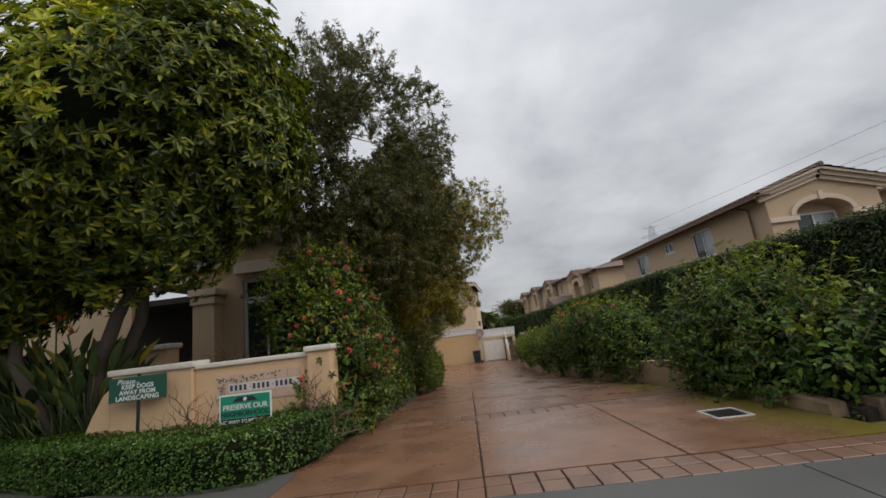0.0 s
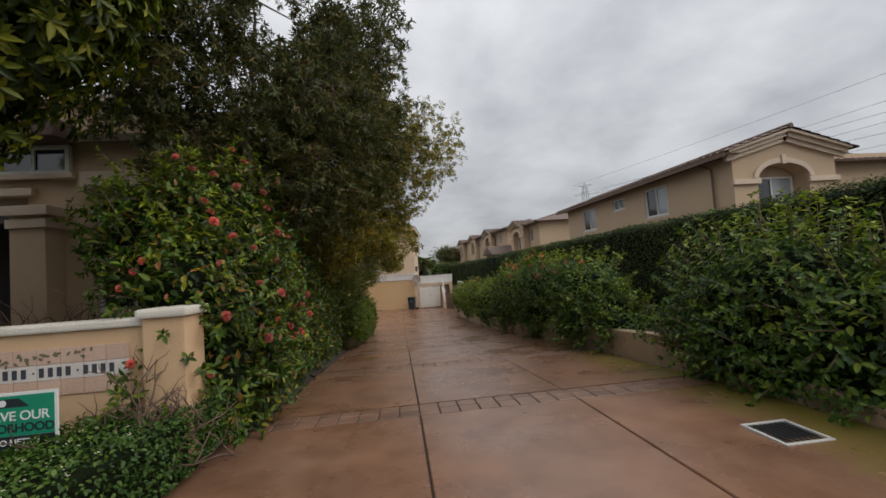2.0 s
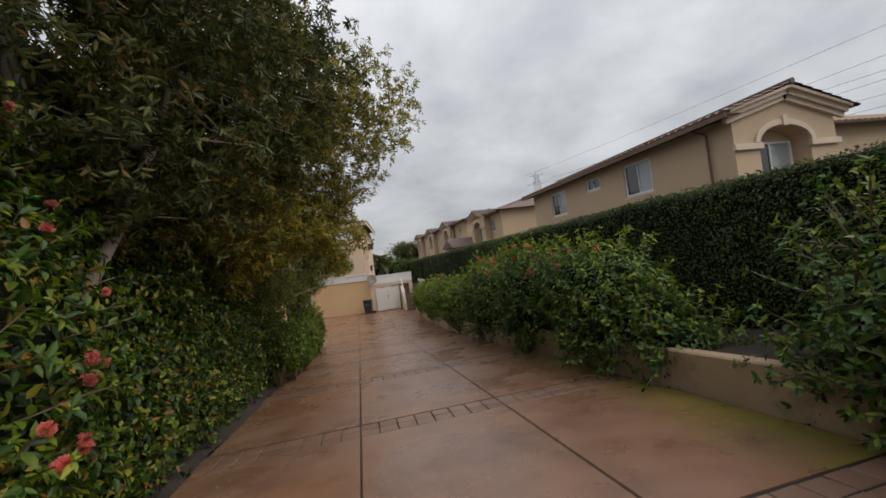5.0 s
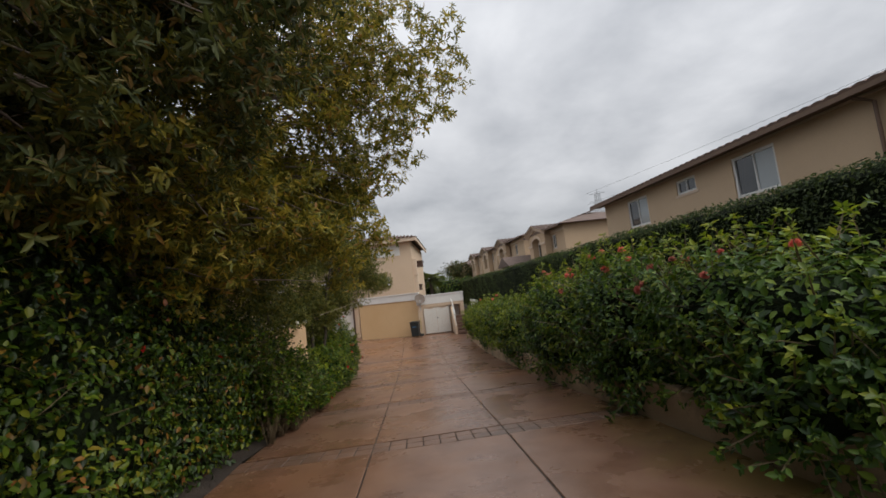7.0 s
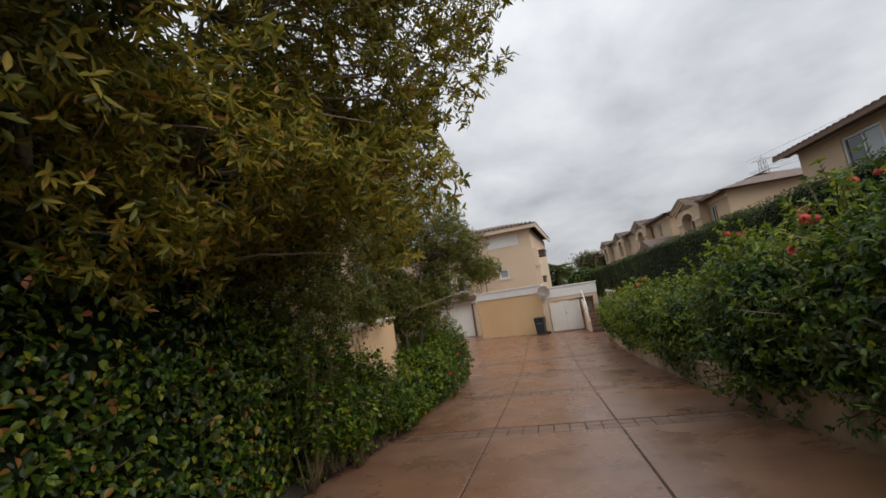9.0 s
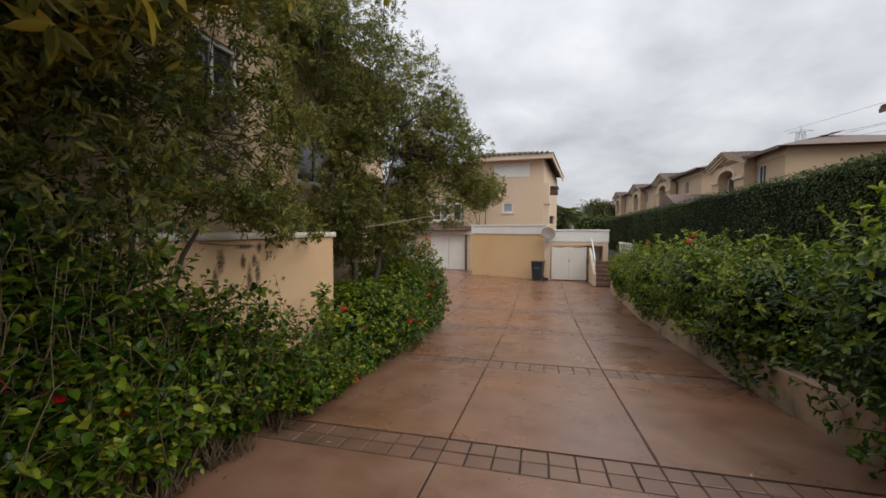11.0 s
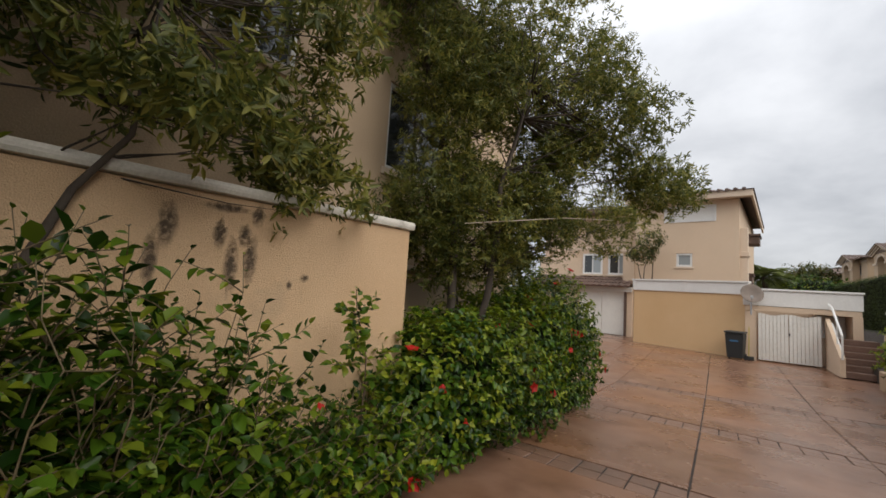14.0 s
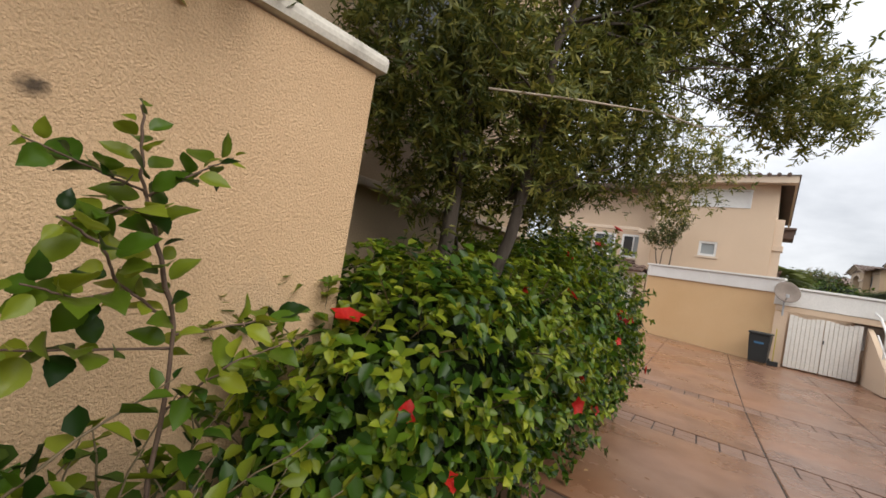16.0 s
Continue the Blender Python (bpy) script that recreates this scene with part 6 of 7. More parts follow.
shrub("large rounded green shrub with pale young shoots", (4.85, 6.16, 0.06),
      [(0.1, 0.1, 0.9, 0.8, 0.95, 0.8), (0.0, -0.8, 0.7, 0.7, 0.7, 0.55), (0.1, 0.95, 0.8, 0.65, 0.65, 0.6), (-0.05, -1.5, 0.5, 0.6, 0.5, 0.4), (-0.25, 0.1, 0.45, 0.6, 1.0, 0.45), (-0.42, 0.0, 0.2, 0.42, 1.4, 0.32)], 11000, 0.08, 401, 560, 0.5, stems=6, high=0.72)
shrub("dense green shrub with a few pink flowers", (4.70, 10.83, -0.05), [(0, 0, 0.75, 0.66, 0.95, 0.75), (-0.05, 0.9, 0.85, 0.66, 0.8, 0.72), (-0.3, -0.1, 0.25, 0.5, 1.0, 0.45), (0.0, -0.95, 0.4, 0.55, 0.55, 0.45), (-0.1, -1.55, 0.25, 0.5, 0.5, 0.35)], 9500, 0.08, 421, 420, 0.42, blooms=9)
shrub("dense green shrub with pink flowers", (4.65, 13.38, -0.10), [(0, 0, 0.9, 0.66, 1.0, 0.8), (-0.05, 0.95, 0.85, 0.64, 0.85, 0.75), (-0.25, 0.2, 0.2, 0.45, 1.2, 0.6)], 9500, 0.08, 441, 430, 0.40, blooms=12, high=0.3)
shrub("dense green shrub overhanging the low wall", (4.65, 16.05, -0.17), [(0, 0, 0.75, 0.68, 1.1, 0.75), (-0.05, 1.2, 0.6, 0.68, 1.0, 0.72), (-0.25, 0.5, 0.0, 0.45, 1.4, 0.6)], 9500, 0.08, 461, 420, 0.38, blooms=3, high=-0.1)
shrub("light green shrub overhanging the low wall", (4.65, 19.93, -0.24), [(0, 0, 0.3, 0.75, 1.3, 0.72), (-0.1, 1.6, 0.2, 0.75, 1.1, 0.75), (-0.2, 0.6, -0.35, 0.5, 1.6, 0.6)], 8500, 0.085, 481, 460, 0.36, mat=L_HIB, blooms=2, high=-0.35)
shrub("light green shrub overhanging the low wall", (4.62, 24.15, -0.31), [(0, 0, 0.2, 0.75, 1.4, 0.72), (0, 1.9, 0.1, 0.7, 1.3, 0.68), (-0.2, 0.8, -0.45, 0.45, 1.8, 0.6)], 8500, 0.085, 501, 460, 0.34, mat=L_HIB, blooms=1, high=-0.35)
shrub("light green shrub near the entrance steps", (4.60, 28.15, -0.34), [(0, 0, 0.0, 0.7, 1.2, 0.65), (0, 1.2, -0.15, 0.6, 0.8, 0.55), (-0.15, 0.4, -0.55, 0.4, 1.2, 0.5)], 7000, 0.08, 521, 280, 0.25, mat=L_HIB, high=-0.35)

# ---- low clipped hedge at the street corner
lw = thing("low_hedge", "low clipped green hedge with tiny white flowers", "hedge", 0, 0, 0.1)
path = [Vector(q) for q in ((-10.5, 7.3, 0), (-7.1, 6.0, 0), (-4.2, 5.02, 0), (-2.55, 4.58, 0), (-2.05, 4.6, 0), (-1.85, 5.1, 0), (-1.78, 6.5, 0))]
bm = bmesh.new()
cs, ns = [], []
rs = np.random.RandomState(9)
prev = None
dense = []
for a, b in zip(path, path[1:]):
    k = max(2, int((b - a).length / 0.12))
    dense += [a.lerp(b, i / k) for i in range(k)]
dense.append(path[-1])
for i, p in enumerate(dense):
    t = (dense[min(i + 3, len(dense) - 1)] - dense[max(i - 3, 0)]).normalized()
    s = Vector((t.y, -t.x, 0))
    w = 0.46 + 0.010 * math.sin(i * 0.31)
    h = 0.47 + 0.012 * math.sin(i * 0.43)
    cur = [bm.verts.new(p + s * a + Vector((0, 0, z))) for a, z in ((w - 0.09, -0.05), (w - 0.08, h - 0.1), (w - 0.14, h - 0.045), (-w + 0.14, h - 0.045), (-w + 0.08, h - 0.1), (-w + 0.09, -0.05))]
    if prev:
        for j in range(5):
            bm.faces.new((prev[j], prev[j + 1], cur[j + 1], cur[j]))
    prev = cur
    for _ in range(420):
        u = rs.uniform(-1, 1)
        if rs.uniform() < 0.55:
            q, n = p + s * (u * w) + Vector((0, 0, h + rs.uniform(-0.03, 0.02))), (s.x * u * 0.5, s.y * u * 0.5, 1)
        else:
            sg = 1 if rs.uniform() < 0.7 else -1
            q, n = p + s * (sg * (w + rs.uniform(-0.03, 0.015))) + Vector((0, 0, rs.uniform(0.01, h))), (s.x * sg, s.y * sg, 0.2)
        q = q + t * rs.uniform(-0.16, 0.16)
        cs.append(tuple(q))
        ns.append(n)
# Dark inner sheet: its colour stands in for shade under the leaves.
part("shade_core", bm, CORE, lw)
cs, ns = np.array(cs), unit(np.array(ns))
cs += ns * (wave(cs, 5.0, 4) * 0.022)[:, None]
d, up = scatter(cs, ns, 10, out=0.6, down=0.1)
tagged(leaf_mesh("leaves", L_BOX, lw, cs, d, up, 0.036 * rs.uniform(0.6, 1.3, len(cs)), wide=0.6), kind="stuff")
topi = [i for i in range(len(cs)) if ns[i][2] > 0.7]
rs.shuffle(topi)
fi = np.array(topi[:700])
c, d, up = whorls(cs[fi] + np.array([0, 0, 0.012]), unit(ns[fi]), 4, 3)
tagged(leaf_mesh("tiny_flowers", PETAL_CREAM, lw, c, d, up, 0.013, wide=0.8, label="tiny white flowers"), kind="stuff")

# ---- bird-of-paradise clump
def strelitzia(x, y, seed, n=56, h=2.75, blooms=2):
    rng = random.Random(seed)
    s = thing("bird_of_paradise", "grey-green bird-of-paradise plant with orange flowers", "plant", x, y, lie(y) + 0.1, group="bird-of-paradise clump")
    c, d, u, z = [], [], [], []
    bm = bmesh.new()
    for i in range(n):
        a = rng.uniform(0, 6.28)
        lean = rng.uniform(0.1, 0.75)
        hh = h * rng.uniform(0.5, 1.0) * (1 - 0.3 * lean)
        top = Vector((math.cos(a) * lean * 0.9, math.sin(a) * lean * 0.9, hh * 0.62))
        pts = bent((rng.uniform(-0.15, 0.15), rng.uniform(-0.15, 0.15), 0), top, rng, 0.08, 3)
        tube(bm, pts, [0.014, 0.012, 0.010, 0.008], 5)
        c.append(tuple(top))
        dd = (top - pts[0]).normalized() + Vector((math.cos(a), math.sin(a), 0)) * 0.25 * lean
        d.append(tuple(dd))
        u.append((-math.cos(a) + rng.uniform(-0.4, 0.4), -math.sin(a) + rng.uniform(-0.4, 0.4), 0.7))
        z.append(rng.uniform(0.38, 0.56))
    tagged(part("leaf_stalks", bm, L_STRAP, s, smooth=True), kind="stuff")
    tagged(leaf_mesh("leaves", L_STRAP, s, c, d, u, z, wide=0.30, fold=0.4, droop=0.12), kind="stuff")
    for k in range(blooms):
        a = rng.uniform(-2.6, -0.4)
        top = Vector((math.cos(a) * 0.6 + 0.1, math.sin(a) * 0.6, h * rng.uniform(0.68, 0.76)))
        bm = bmesh.new()
        tube(bm, bent((0, 0, 0), top, rng, 0.05, 4), [0.011] * 5, 6)
        tube(bm, [top, top + Vector((0.09, -0.02, 0.03)), top + Vector((0.18, -0.03, 0.04))], [0.016, 0.014, 0.002], 6)
        fl = part("flower_stalk", bm, L_STRAP, s, smooth=True)
        nn = 7
        cc = np.array([tuple(top + Vector((0.02 + 0.012 * j, 0, 0.02))) for j in range(nn)])
        dd = np.array([(rng.uniform(-0.5, 0.7), rng.uniform(-0.4, 0.4), 1.0) for _ in range(nn)])
        leaf_mesh("petals", PETAL_ORANGE, fl, cc, dd, np.array([(1.0, 0.2, 0.1)] * nn), 0.13, wide=0.24, label="orange petals")


for i, (x, y, bl) in enumerate(((-5.75, 6.1, 2), (-6.4, 6.3, 1), (-5.35, 6.15, 1), (-7.1, 6.6, 1), (-6.1, 6.9, 0), (-7.9, 7.1, 0))):
    strelitzia(x, y, 600 + i, blooms=bl)


# ---- bare twiggy shrubs
def twiggy(x, y, z, h, w, seed, n=9, leafy=0, group="bare shrubs by the plaque wall"):
    rng = random.Random(seed)
    s = thing("bare_shrub", "small bare crooked-branched shrub", "shrub", x, y, z, group=group)
    bm = bmesh.new()

    def grow(p, dr, ln, r, depth):
        pts, rad = [Vector(p)], [r]
        for k in range(4):
            dr = (dr + Vector((rng.gauss(0, 0.42), rng.gauss(0, 0.3), rng.gauss(0.05, 0.25)))).normalized()
            pts.append(pts[-1] + dr * ln / 4)
            rad.append(r * (1 - 0.16 * (k + 1)))
        tube(bm, pts, rad, 5)
        if depth:
            for k in range(3):
                grow(pts[rng.randrange(1, 5)], (dr + Vector((rng.gauss(0, 0.8), rng.gauss(0, 0.5), rng.uniform(-0.1, 0.6)))).normalized(), ln * 0.62, r * 0.55, depth - 1)

    for k in range(n):
        grow((rng.uniform(-0.05, 0.05), rng.uniform(-0.05, 0.05), 0), Vector((rng.uniform(-1, 1) * w, rng.uniform(-0.4, 0.4), 1)).normalized(), h * rng.uniform(0.6, 1.0), 0.016, 2)
    tagged(part("branch_work", bm, TWIG, s, smooth=True), kind="stuff")


twiggy(-3.2, 5.35, 0.14, 0.62, 1.1, 701, 8)
twiggy(-3.85, 5.45, 0.14, 0.45, 0.8, 702, 4)
twiggy(-1.55, 5.36, 0.15, 0.72, 1.1, 703, 10)
for i, (x, y) in enumerate(((-3.6, 6.9), (-3.0, 7.2), (-2.6, 6.8), (-4.5, 7.2), (-4.0, 7.7))):
    twiggy(x, y, 0.1, 1.15, 0.7, 710 + i, 5, group="bare shrubs behind the plaque wall")

# ---- fallen leaves on the drive
rs = np.random.RandomState(31)
fx = np.concatenate([X_LEFT + np.abs(rs.normal(size=150)) * 0.35, rs.uniform(X_LEFT, X_RIGHT, 40)])
fy = rs.uniform(4.2, 22, len(fx))
fc = np.stack([fx, fy, np.array([lie(v) for v in fy]) + 0.006], 1)
fd = rs.normal(size=fc.shape) * np.array([1, 1, 0.06])
tagged(leaf_mesh("fallen_leaves", leaf("fallen_leaf", [(0.0, (0.10, 0.05, 0.03)), (0.7, (0.22, 0.12, 0.07)), (1.0, (0.45, 0.36, 0.28))], 0.6, 0.1), None, fc, fd, np.tile((0, 0, 1.0), (len(fc), 1)),
                 0.045 * rs.uniform(0.5, 1.2, len(fc)), wide=0.5, fold=0.1, droop=0.02), "scattered brown fallen leaves on the wet driveway", "leaves", kind="stuff")

# ---------------------------------------------------------------- garden walls, plaque, signs, distance
pw = thing("plaque_wall", "low tan stucco garden wall with whitewashed caps", "wall", -3.44, 5.62, 0.24)
boxes("wall", STUCCO_WALL, pw, (0, 1.66, 0.04, 0.22, -0.1, 1.04), bevel=0.01)
boxes("wall_cap", CAP, pw, (0.0, 1.66, 0.0, 0.27, 1.042, 1.11), bevel=0.02)
boxes("pillar", STUCCO_WALL, pw, (1.665, 2.0, -0.03, 0.30, -0.1, 1.10), bevel=0.012)
boxes("pillar_cap", CAP, pw, (1.63, 2.04, -0.07, 0.34, 1.102, 1.18), bevel=0.025)
boxes("pillar", STUCCO_WALL, pw, (-1.2, -0.005, -0.03, 0.30, -0.1, 1.08), bevel=0.012)
boxes("pillar_cap", CAP, pw, (-1.24, 0.03, -0.07, 0.34, 1.082, 1.17), bevel=0.025)
bm = bmesh.new()
prism(bm, [(-0.5, 0), (0, 0), (0, 0.92), (-0.10, 0.84), (-0.26, 0.55)], 0.15, Matrix.Translation((-1.21, -0.02, 0)) @ Matrix(((1, 0, 0, 0), (0, 0, 1, 0), (0, 1, 0, 0), (0, 0, 0, 1))))
part("sloping_flank", bm, STUCCO_WALL, pw)

plq = thing("tile_plaque", "painted ceramic tile plaque with a flower border", "plaque", -3.13, 5.658, 0.77)
TW = 1.22 / 7
for r_ in range(3):
    for c_ in range(7):
        mid = r_ == 1 and c_ > 0
        boxes("tile", TILE_WHITE if mid else TILE_PINK, plq, (c_ * TW + 0.002, (c_ + 1) * TW - 0.002, -0.012, 0.0, r_ * 0.128 + 0.002, (r_ + 1) * 0.128 - 0.002), bevel=0.002)
for k in range(14):
    bm = bmesh.new()
    if k in (4, 9):
        box(bm, 0.225 + k * 0.066, 0.24 + k * 0.066, -0.0145, -0.0125, 0.186, 0.20)
    else:
        box(bm, 0.208 + k * 0.066, 0.245 + k * 0.066, -0.0145, -0.0125, 0.155, 0.23)
    part("bar", bm, INK, plq, "dark plain bar")
rs = np.random.RandomState(3)
pc = np.concatenate([np.stack([rs.uniform(0.02, 0.95, 40), np.full(40, -0.014), rs.uniform(0.28, 0.36, 40)], 1), np.stack([rs.uniform(0.02, 0.14, 26), np.full(26, -0.014), rs.uniform(0.05, 0.34, 26)], 1)])
pd = rs.normal(size=pc.shape) * np.array([1, 0.02, 1])
leaf_mesh("painted_flowers", plain("glaze_olive", (0.16, 0.15, 0.09), 0.4), plq, pc, pd, np.tile((0, -1.0, 0), (len(pc), 1)), 0.045, wide=0.5, fold=0.02, droop=0.0)["kind"] = "stuff"

sg = thing("garden_sign", "dark green garden sign with white lettering on a stake", "sign", -4.1, 5.42, 0.33, rz=2)
boxes("board", SIGN_GREEN, sg, (-0.40, 0.40, -0.008, 0.008, 0.64, 0.965), bevel=0.003)
boxes("stake", DARK, sg, (-0.02, 0.02, 0.0085, 0.025, -0.3, 1.0))
FRONT = pose(0, -0.0095, 0, 90, 0, 0)
for txt, x, z, s, b, sh in (("Please...", -0.13, 0.905, 0.095, 0.0008, 0.35), ("KEEP DOGS", 0.0, 0.832, 0.082, 0.0022, 0), ("AWAY FROM", 0.0, 0.757, 0.082, 0.0022, 0), ("LANDSCAPING", 0.0, 0.682, 0.085, 0.0022, 0)):
    lettering(txt, s, SIGN_WHITE, sg, pose(x, -0.0095, z, 90, 0, 0), 1.05, b, sh)
ys = thing("yard_sign", "green and navy yard sign with white border and lettering", "sign", -2.46, 5.2, 0.22, rz=1)
boxes("board", SIGN_WHITE, ys, (-0.345, 0.345, -0.006, 0.006, 0.24, 0.70), bevel=0.002)
boxes("green_field", SIGN_TEAL, ys, (-0.325, 0.325, -0.0085, -0.0065, 0.40, 0.68))
boxes("navy_field", SIGN_DARK, ys, (-0.325, 0.325, -0.0085, -0.0065, 0.25, 0.398))
bm = bmesh.new()
prism(bm, [(-0.17, 0.60), (0.17, 0.60), (0.10, 0.66), (-0.10, 0.66)], 0.0015, Matrix.Translation((0, -0.0105, 0)) @ Matrix(((1, 0, 0, 0), (0, 0, 1, 0), (0, 1, 0, 0), (0, 0, 0, 1))))
part("emblem", bm, SIGN_DARK, ys)
bm = bmesh.new()
lathe(bm, [(0.024, 0), (0.024, 0.0012)], 16, pose(0, -0.0108, 0.63, 90, 0, 0))
part("emblem_disc", bm, SIGN_WHITE, ys)
lettering("PRESERVE OUR", 0.092, SIGN_WHITE, ys, pose(0, -0.0095, 0.535, 90, 0, 0), 0.95, 0.001)
lettering("NEIGHBORHOOD", 0.083, SIGN_DARK, ys, pose(0, -0.0095, 0.452, 90, 0, 0), 0.95, 0.0022)
lettering("NO WAY! TO METRO", 0.058, SIGN_WHITE, ys, pose(-0.05, -0.0095, 0.355, 90, 0, 0), 0.98, 0.001)
boxes("stake", STEEL, ys, (-0.2, -0.19, 0.0065, 0.014, -0.25, 0.6), (0.19, 0.2, 0.0065, 0.014, -0.25, 0.6))

# garden wall by the house
gw = thing("garden_wall", "tall tan stucco garden wall with stained whitewashed cap", "wall", -1.6, 18.37, -1.0, rz=-8)
boxes("wall", STUCCO_WALL, gw, (-0.2, 0.0, -3.6, 0.0, -0.3, 1.95), bevel=0.012)
bm = bmesh.new()
box(bm, -0.245, 0.035, -3.65, 0.04, 1.952, 2.03, 0.03)
part("wall_cap", bm, CAP, gw, "stained whitewashed rounded cap")
bm = bmesh.new()
rs = np.random.RandomState(14)


def streaks(name, spots):
    """Dark mildew runs below the cap: thin uneven skins on the plaster."""
    for (y, z, w, h) in spots:
        bm = bmesh.new()
        ring = []
        for k in range(22):
            a = 2 * math.pi * k / 22
            rr_ = 1 + rs.uniform(-0.35, 0.35)
            ring.append(bm.verts.new((0.0035, y + math.cos(a) * w * rr_, z + math.sin(a) * h * rr_)))
        bm.faces.new(ring)
        part("mildew_stain", bm, MILDEW, gw)


def mildew():
    m, nt, b, out = nodes_of("mildew_dark")
    geo = nt.nodes.new("ShaderNodeNewGeometry")
    co = nt.nodes.new("ShaderNodeTexCoord")
    off = nt.nodes.new("ShaderNodeVectorMath")
    off.operation = "SUBTRACT"
    off.inputs[1].default_value = (0.0, 0.5, 0.55)
    nt.links.new(co.outputs["Generated"], off.inputs[0])
    flat = nt.nodes.new("ShaderNodeVectorMath")
    flat.operation = "MULTIPLY"
    flat.inputs[1].default_value = (0.0, 1.0, 1.0)
    nt.links.new(off.outputs[0], flat.inputs[0])
    ln = nt.nodes.new("ShaderNodeVectorMath")
    ln.operation = "LENGTH"
    nt.links.new(flat.outputs[0], ln.inputs[0])
    fade = nt.nodes.new("ShaderNodeMapRange")
    fade.inputs["From Min"].default_value, fade.inputs["From Max"].default_value = 0.46, 0.05
    nt.links.new(ln.outputs["Value"], fade.inputs["Value"])
    n = tex(nt, 34, 5, 0.65, geo.outputs["Position"])
    r0 = ramp_node(nt, [(0.30, (0.15, 0.15, 0.15)), (0.62, (1, 1, 1))])
    nt.links.new(n.outputs["Fac"], r0.inputs[0])
    r = ramp_node(nt, [(0.05, (0, 0, 0)), (0.62, (0.92, 0.92, 0.92))])
    nt.links.new(mixc(nt, "MULTIPLY", 1.0, fade.outputs[0], r0.outputs[0]), r.inputs[0])
    b.inputs["Base Color"].default_value = (0.05, 0.04, 0.032, 1)
    b.inputs["Roughness"].default_value = 0.95
    nt.links.new(mixc(nt, "MULTIPLY", 1.0, r.outputs[0], (0.75, 0.75, 0.75)), b.inputs["Alpha"])
    return m


MILDEW = mildew()
streaks("stain", [(-1.58, 1.70, 0.05, 0.10), (-1.43, 1.71, 0.055, 0.09), (-1.36, 1.84, 0.05, 0.09), (-1.50, 1.52, 0.06, 0.22), (-1.38, 1.55, 0.05, 0.2), (-1.86, 1.72, 0.06, 0.16), (-1.92, 1.5, 0.05, 0.2), (-1.0, 1.46, 0.04, 0.035), (-1.1, 1.40, 0.03, 0.04), (-1.55, 1.88, 0.16, 0.04)])

# a thin pale wire, made a part of the bottlebrush tree
bm = bmesh.new()
tube(bm, [Vector(q) - Vector(T4.location) for q in ((-1.35, 18.9, 1.10), (-1.0, 19.3, 1.18), (-0.65, 19.8, 1.28), (-0.3, 20.5, 1.36))], [0.006, 0.006, 0.005, 0.003], 6)
part("thin_wire", bm, WIRE_PALE, T4, "thin pale wire")

# ---- small clipped tree in a planter against the end building
et = thing("small_tree", "small dark espaliered tree on the parapet", "tree", -2.0, 36.3, ZG + 2.45)
eb_ = [(0.0, 0, 1.8, 0.6, 0.35, 0.75), (-0.55, 0, 1.6, 0.4, 0.3, 0.35), (0.35, 0, 2.2, 0.4, 0.3, 0.4)]
limb_set(et, BARK_DARK, (0, 0, -1.2), [(0, 0, 1.2), (-0.4, 0, 1.1), (0.3, 0, 1.5)], 0.05, 45)
leaves_on(et, eb_, 2600, L_NARROW, 0.10, 811, wide=0.4, rough=0.3, shell=(0.3, 1.1))

# ---- palms and shrubs beyond the gate
def palm(x, y, z, h, seed, n=26, ln=2.2):
    rng = random.Random(seed)
    p = thing("palm", "feathery green palm beyond the wall", "palm", x, y, z, group="palms beyond the gate")
    bm = bmesh.new()
    tube(bm, [(0, 0, 0), (0.1, 0, h * 0.5), (0.05, 0.05, h)], [0.22, 0.18, 0.16], 9)
    part("trunk", bm, BARK_DARK, p, smooth=True)
    c, d, u = [], [], []
    bm = bmesh.new()
    for k in range(n):
        a, el = rng.uniform(0, 6.28), rng.uniform(-0.1, 1.2)
        dr = Vector((math.cos(a) * math.cos(el), math.sin(a) * math.cos(el), math.sin(el)))
        pts = [Vector((0.05, 0.05, h)) + dr * ln * t + Vector((0, 0, -1.1 * t * t)) for t in (0, 0.3, 0.6, 0.8, 1.0)]
        tube(bm, pts, [0.03, 0.025, 0.02, 0.012, 0.005], 4)
        side = dr.cross(Vector((0, 0, 1))).normalized()
        for j in range(26):
            t = 0.15 + 0.85 * j / 25
            f = min(t * 4.0, 3.999)
            q = pts[int(f)].lerp(pts[int(f) + 1], f % 1)
            for sg_ in (-1, 1):
                c.append(tuple(q))
                d.append(tuple(side * sg_ + dr * 0.5 + Vector((0, 0, -0.35))))
                u.append((0.1, 0.1, 1))
    part("frond_ribs", bm, PALM_LEAF, p, smooth=True)
    tagged(leaf_mesh("fronds", PALM_LEAF, p, c, d, u, 0.55, wide=0.09, fold=0.1), kind="stuff")


palm(3.3, 50.0, -0.8, 3.2, 900)
palm(4.6, 53.0, -0.8, 2.6, 901)
for i, (x, y) in enumerate(((5.2, 46.0), (7.0, 52.0), (3.0, 54.0))):
    fb = thing("shrub", "green shrub beyond the gate", "shrub", x, y, -0.5, group="shrubs beyond the gate")
    b5 = [(0, 0, 1.5, 1.6, 1.2, 1.3)]
    core("shade_core", b5, fb, 0.8, 4)
    leaves_on(fb, b5, 2500, L_HIB, 0.16, 920 + i, rough=0.25)

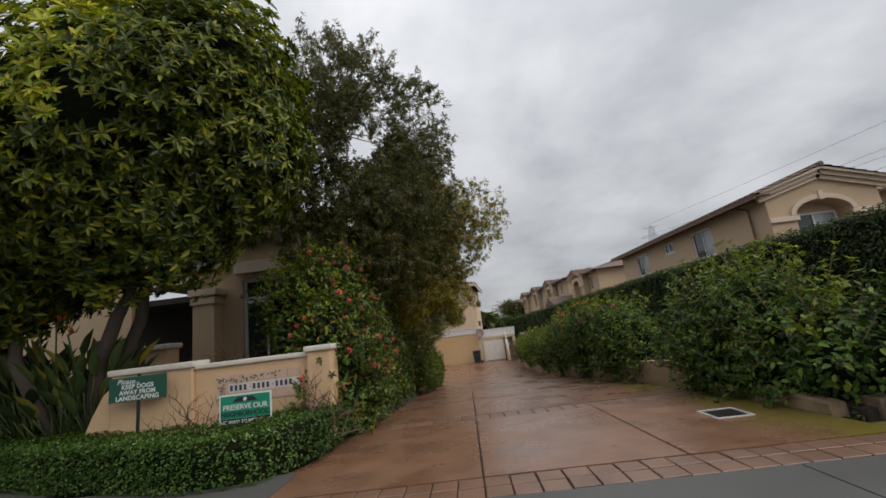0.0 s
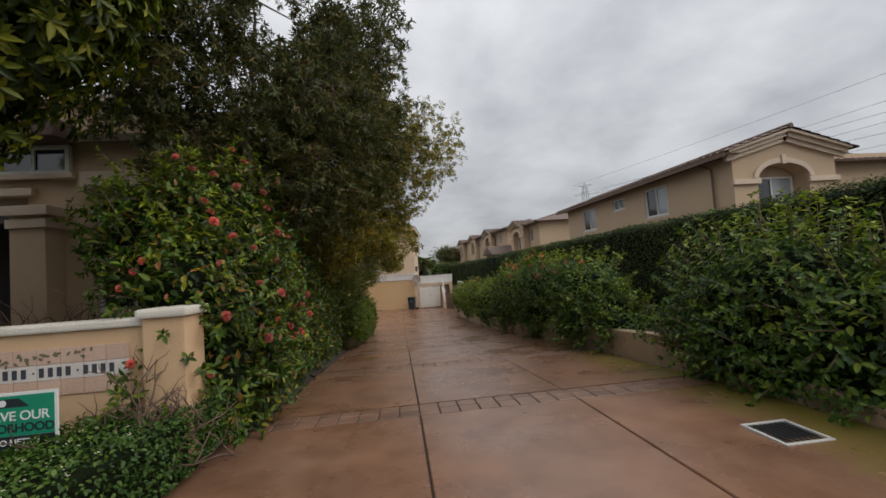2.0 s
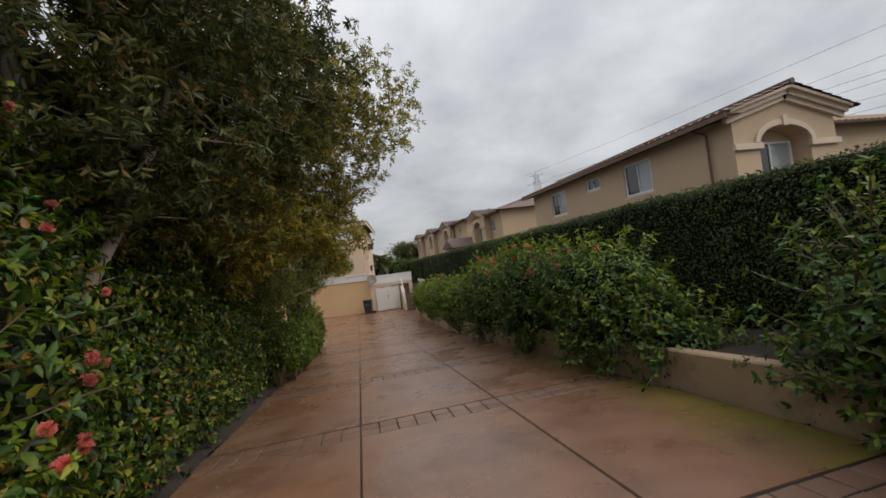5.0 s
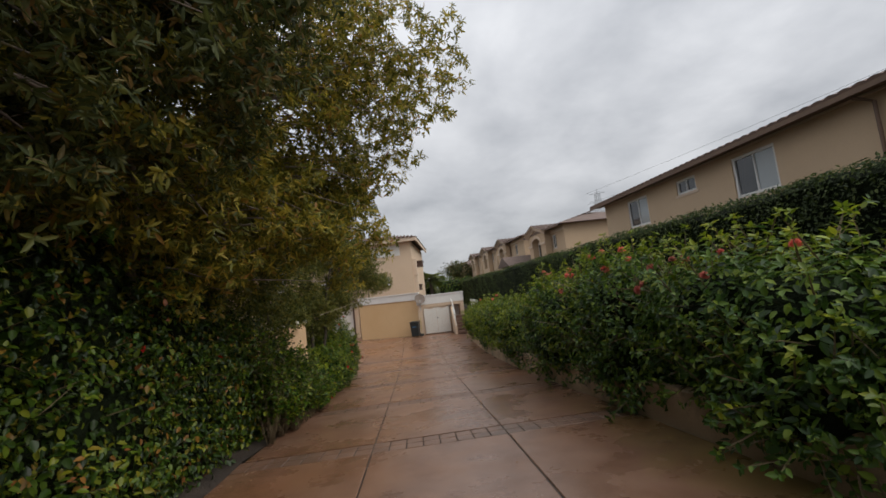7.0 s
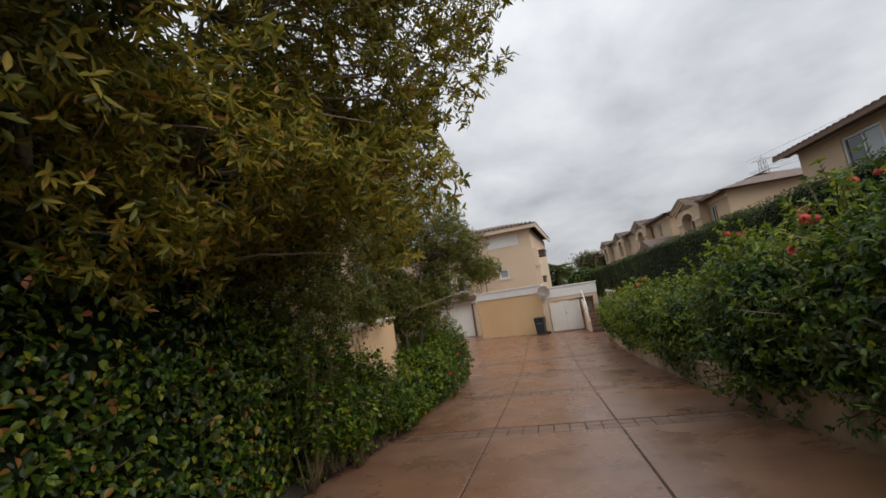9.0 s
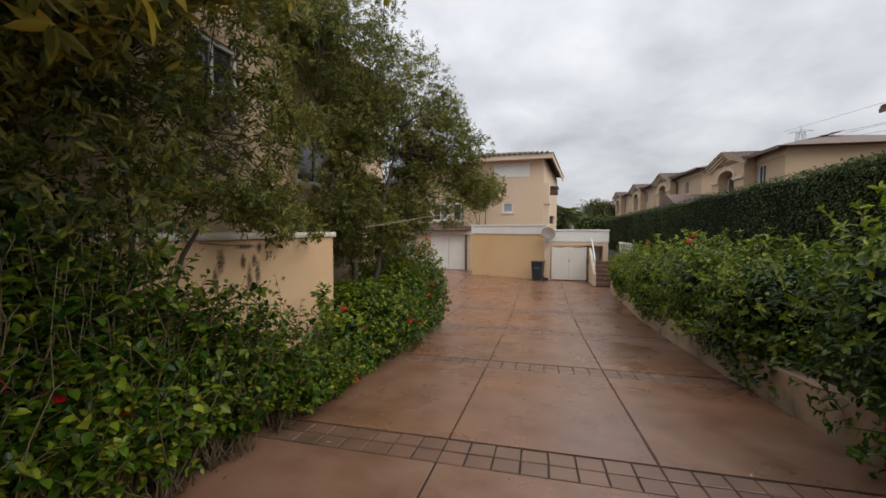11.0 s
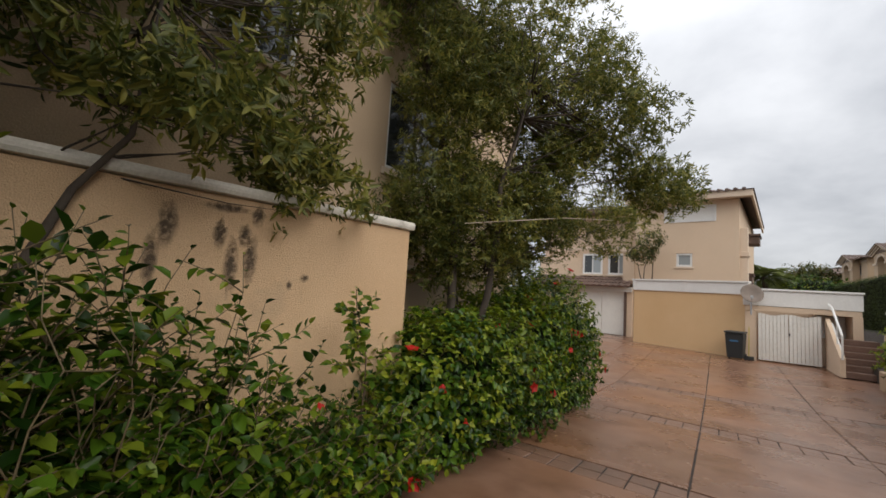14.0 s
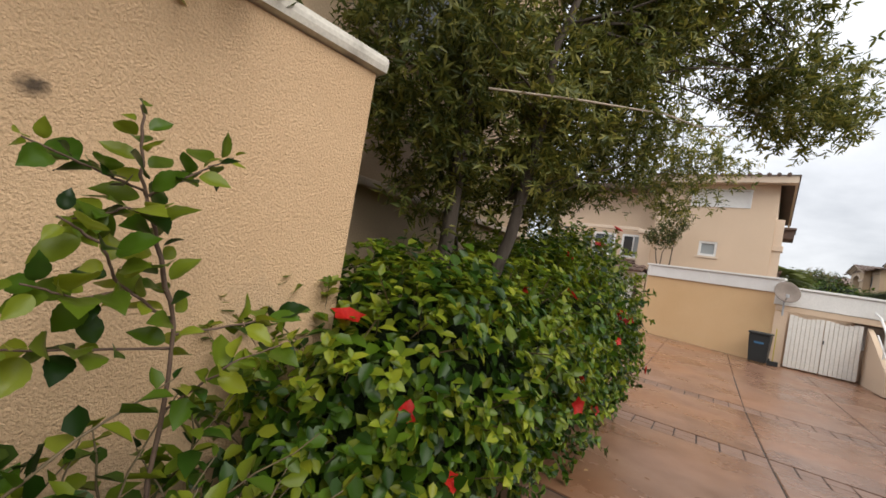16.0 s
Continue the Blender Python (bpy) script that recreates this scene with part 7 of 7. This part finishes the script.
# dark tree by the far houses
ft = thing("tree", "dark round tree among the far houses", "tree", 10.0, 80.0, -0.5)
limb_set(ft, BARK_DARK, (0, 0, 0), [(0, 0, 4), (0.8, 0, 4.5)], 0.2, 3)
leaves_on(ft, [(0, 0, 4.6, 2.4, 2.2, 1.8), (1.6, 0, 4.2, 1.6, 1.5, 1.3)], 5200, L_NARROW, 0.30, 950, rough=0.3, shell=(0.4, 1.08))

# ---- power line: lattice tower and cables
tw = thing("power_tower", "grey steel lattice power tower in the distance", "tower", 95.4, 191.8, -1.2)
bm = bmesh.new()
lev = [(0, 5.0), (10, 3.8), (20, 2.6), (28, 1.7), (34, 1.2), (39, 0.9)]
for (z0, w0), (z1, w1) in zip(lev, lev[1:]):
    for a in range(4):
        c0, c1 = [((-1, -1), (1, -1), (1, 1), (-1, 1))[(a + k) % 4] for k in (0, 1)]
        tube(bm, [(c0[0] * w0, c0[1] * w0, z0), (c0[0] * w1, c0[1] * w1, z1)], [0.11, 0.11], 4)
        tube(bm, [(c0[0] * w0, c0[1] * w0, z0), (c1[0] * w1, c1[1] * w1, z1)], [0.055, 0.055], 4)
        tube(bm, [(c1[0] * w0, c1[1] * w0, z0), (c0[0] * w1, c0[1] * w1, z1)], [0.055, 0.055], 4)
        tube(bm, [(c0[0] * w1, c0[1] * w1, z1), (c1[0] * w1, c1[1] * w1, z1)], [0.055, 0.055], 4)
part("lattice", bm, STEEL, tw)
arm_dir = Vector((0.86, -0.5, 0))
for z, ln in ((30.0, 4.2), (34.5, 5.0), (39.0, 3.6)):
    bm = bmesh.new()
    tube(bm, [arm_dir * -ln + Vector((0, 0, z)), Vector((0, 0, z + 0.9)), arm_dir * ln + Vector((0, 0, z))], [0.05, 0.10, 0.05], 4)
    tube(bm, [arm_dir * -ln + Vector((0, 0, z)), arm_dir * ln + Vector((0, 0, z))], [0.08, 0.08], 4)
    part("cross_arm", bm, STEEL, tw)
bm = bmesh.new()
tube(bm, [(0, 0, 39), (0, 0, 41.5)], [0.15, 0.05], 5)
part("peak", bm, STEEL, tw)
line = thing("power_cables", "thin dark power cables hanging from the tower", "cables", 95.4, 191.8, 29.0)
for (a, b) in (((91.1, 194.0, 38.6), (127.0, 72.1, 42.9)), ((99.0, 189.5, 34.0), (128.2, 73.4, 36.5)), ((91.1, 194.2, 34.0), (128.7, 74.0, 33.2)), ((91.8, 193.9, 29.5), (129.0, 74.4, 31.2)),
               ((99.5, 189.3, 33.5), (129.4, 74.9, 27.8)), ((98.9, 189.5, 29.0), (129.7, 75.3, 25.1))):
    a, b = Vector(a), Vector(b)
    c = b + (b - a) * 1.3
    bm = bmesh.new()
    tube(bm, [a.lerp(c, t) + Vector((0, 0, 0.6 * math.sin(math.pi * min(t / 0.435, 1.0)) * -1)) for t in [k / 12 for k in range(13)]], [0.05] * 13, 4)
    bmesh.ops.translate(bm, verts=bm.verts, vec=(-95.4, -191.8, -29.0))
    part("cable", bm, CABLE, line)
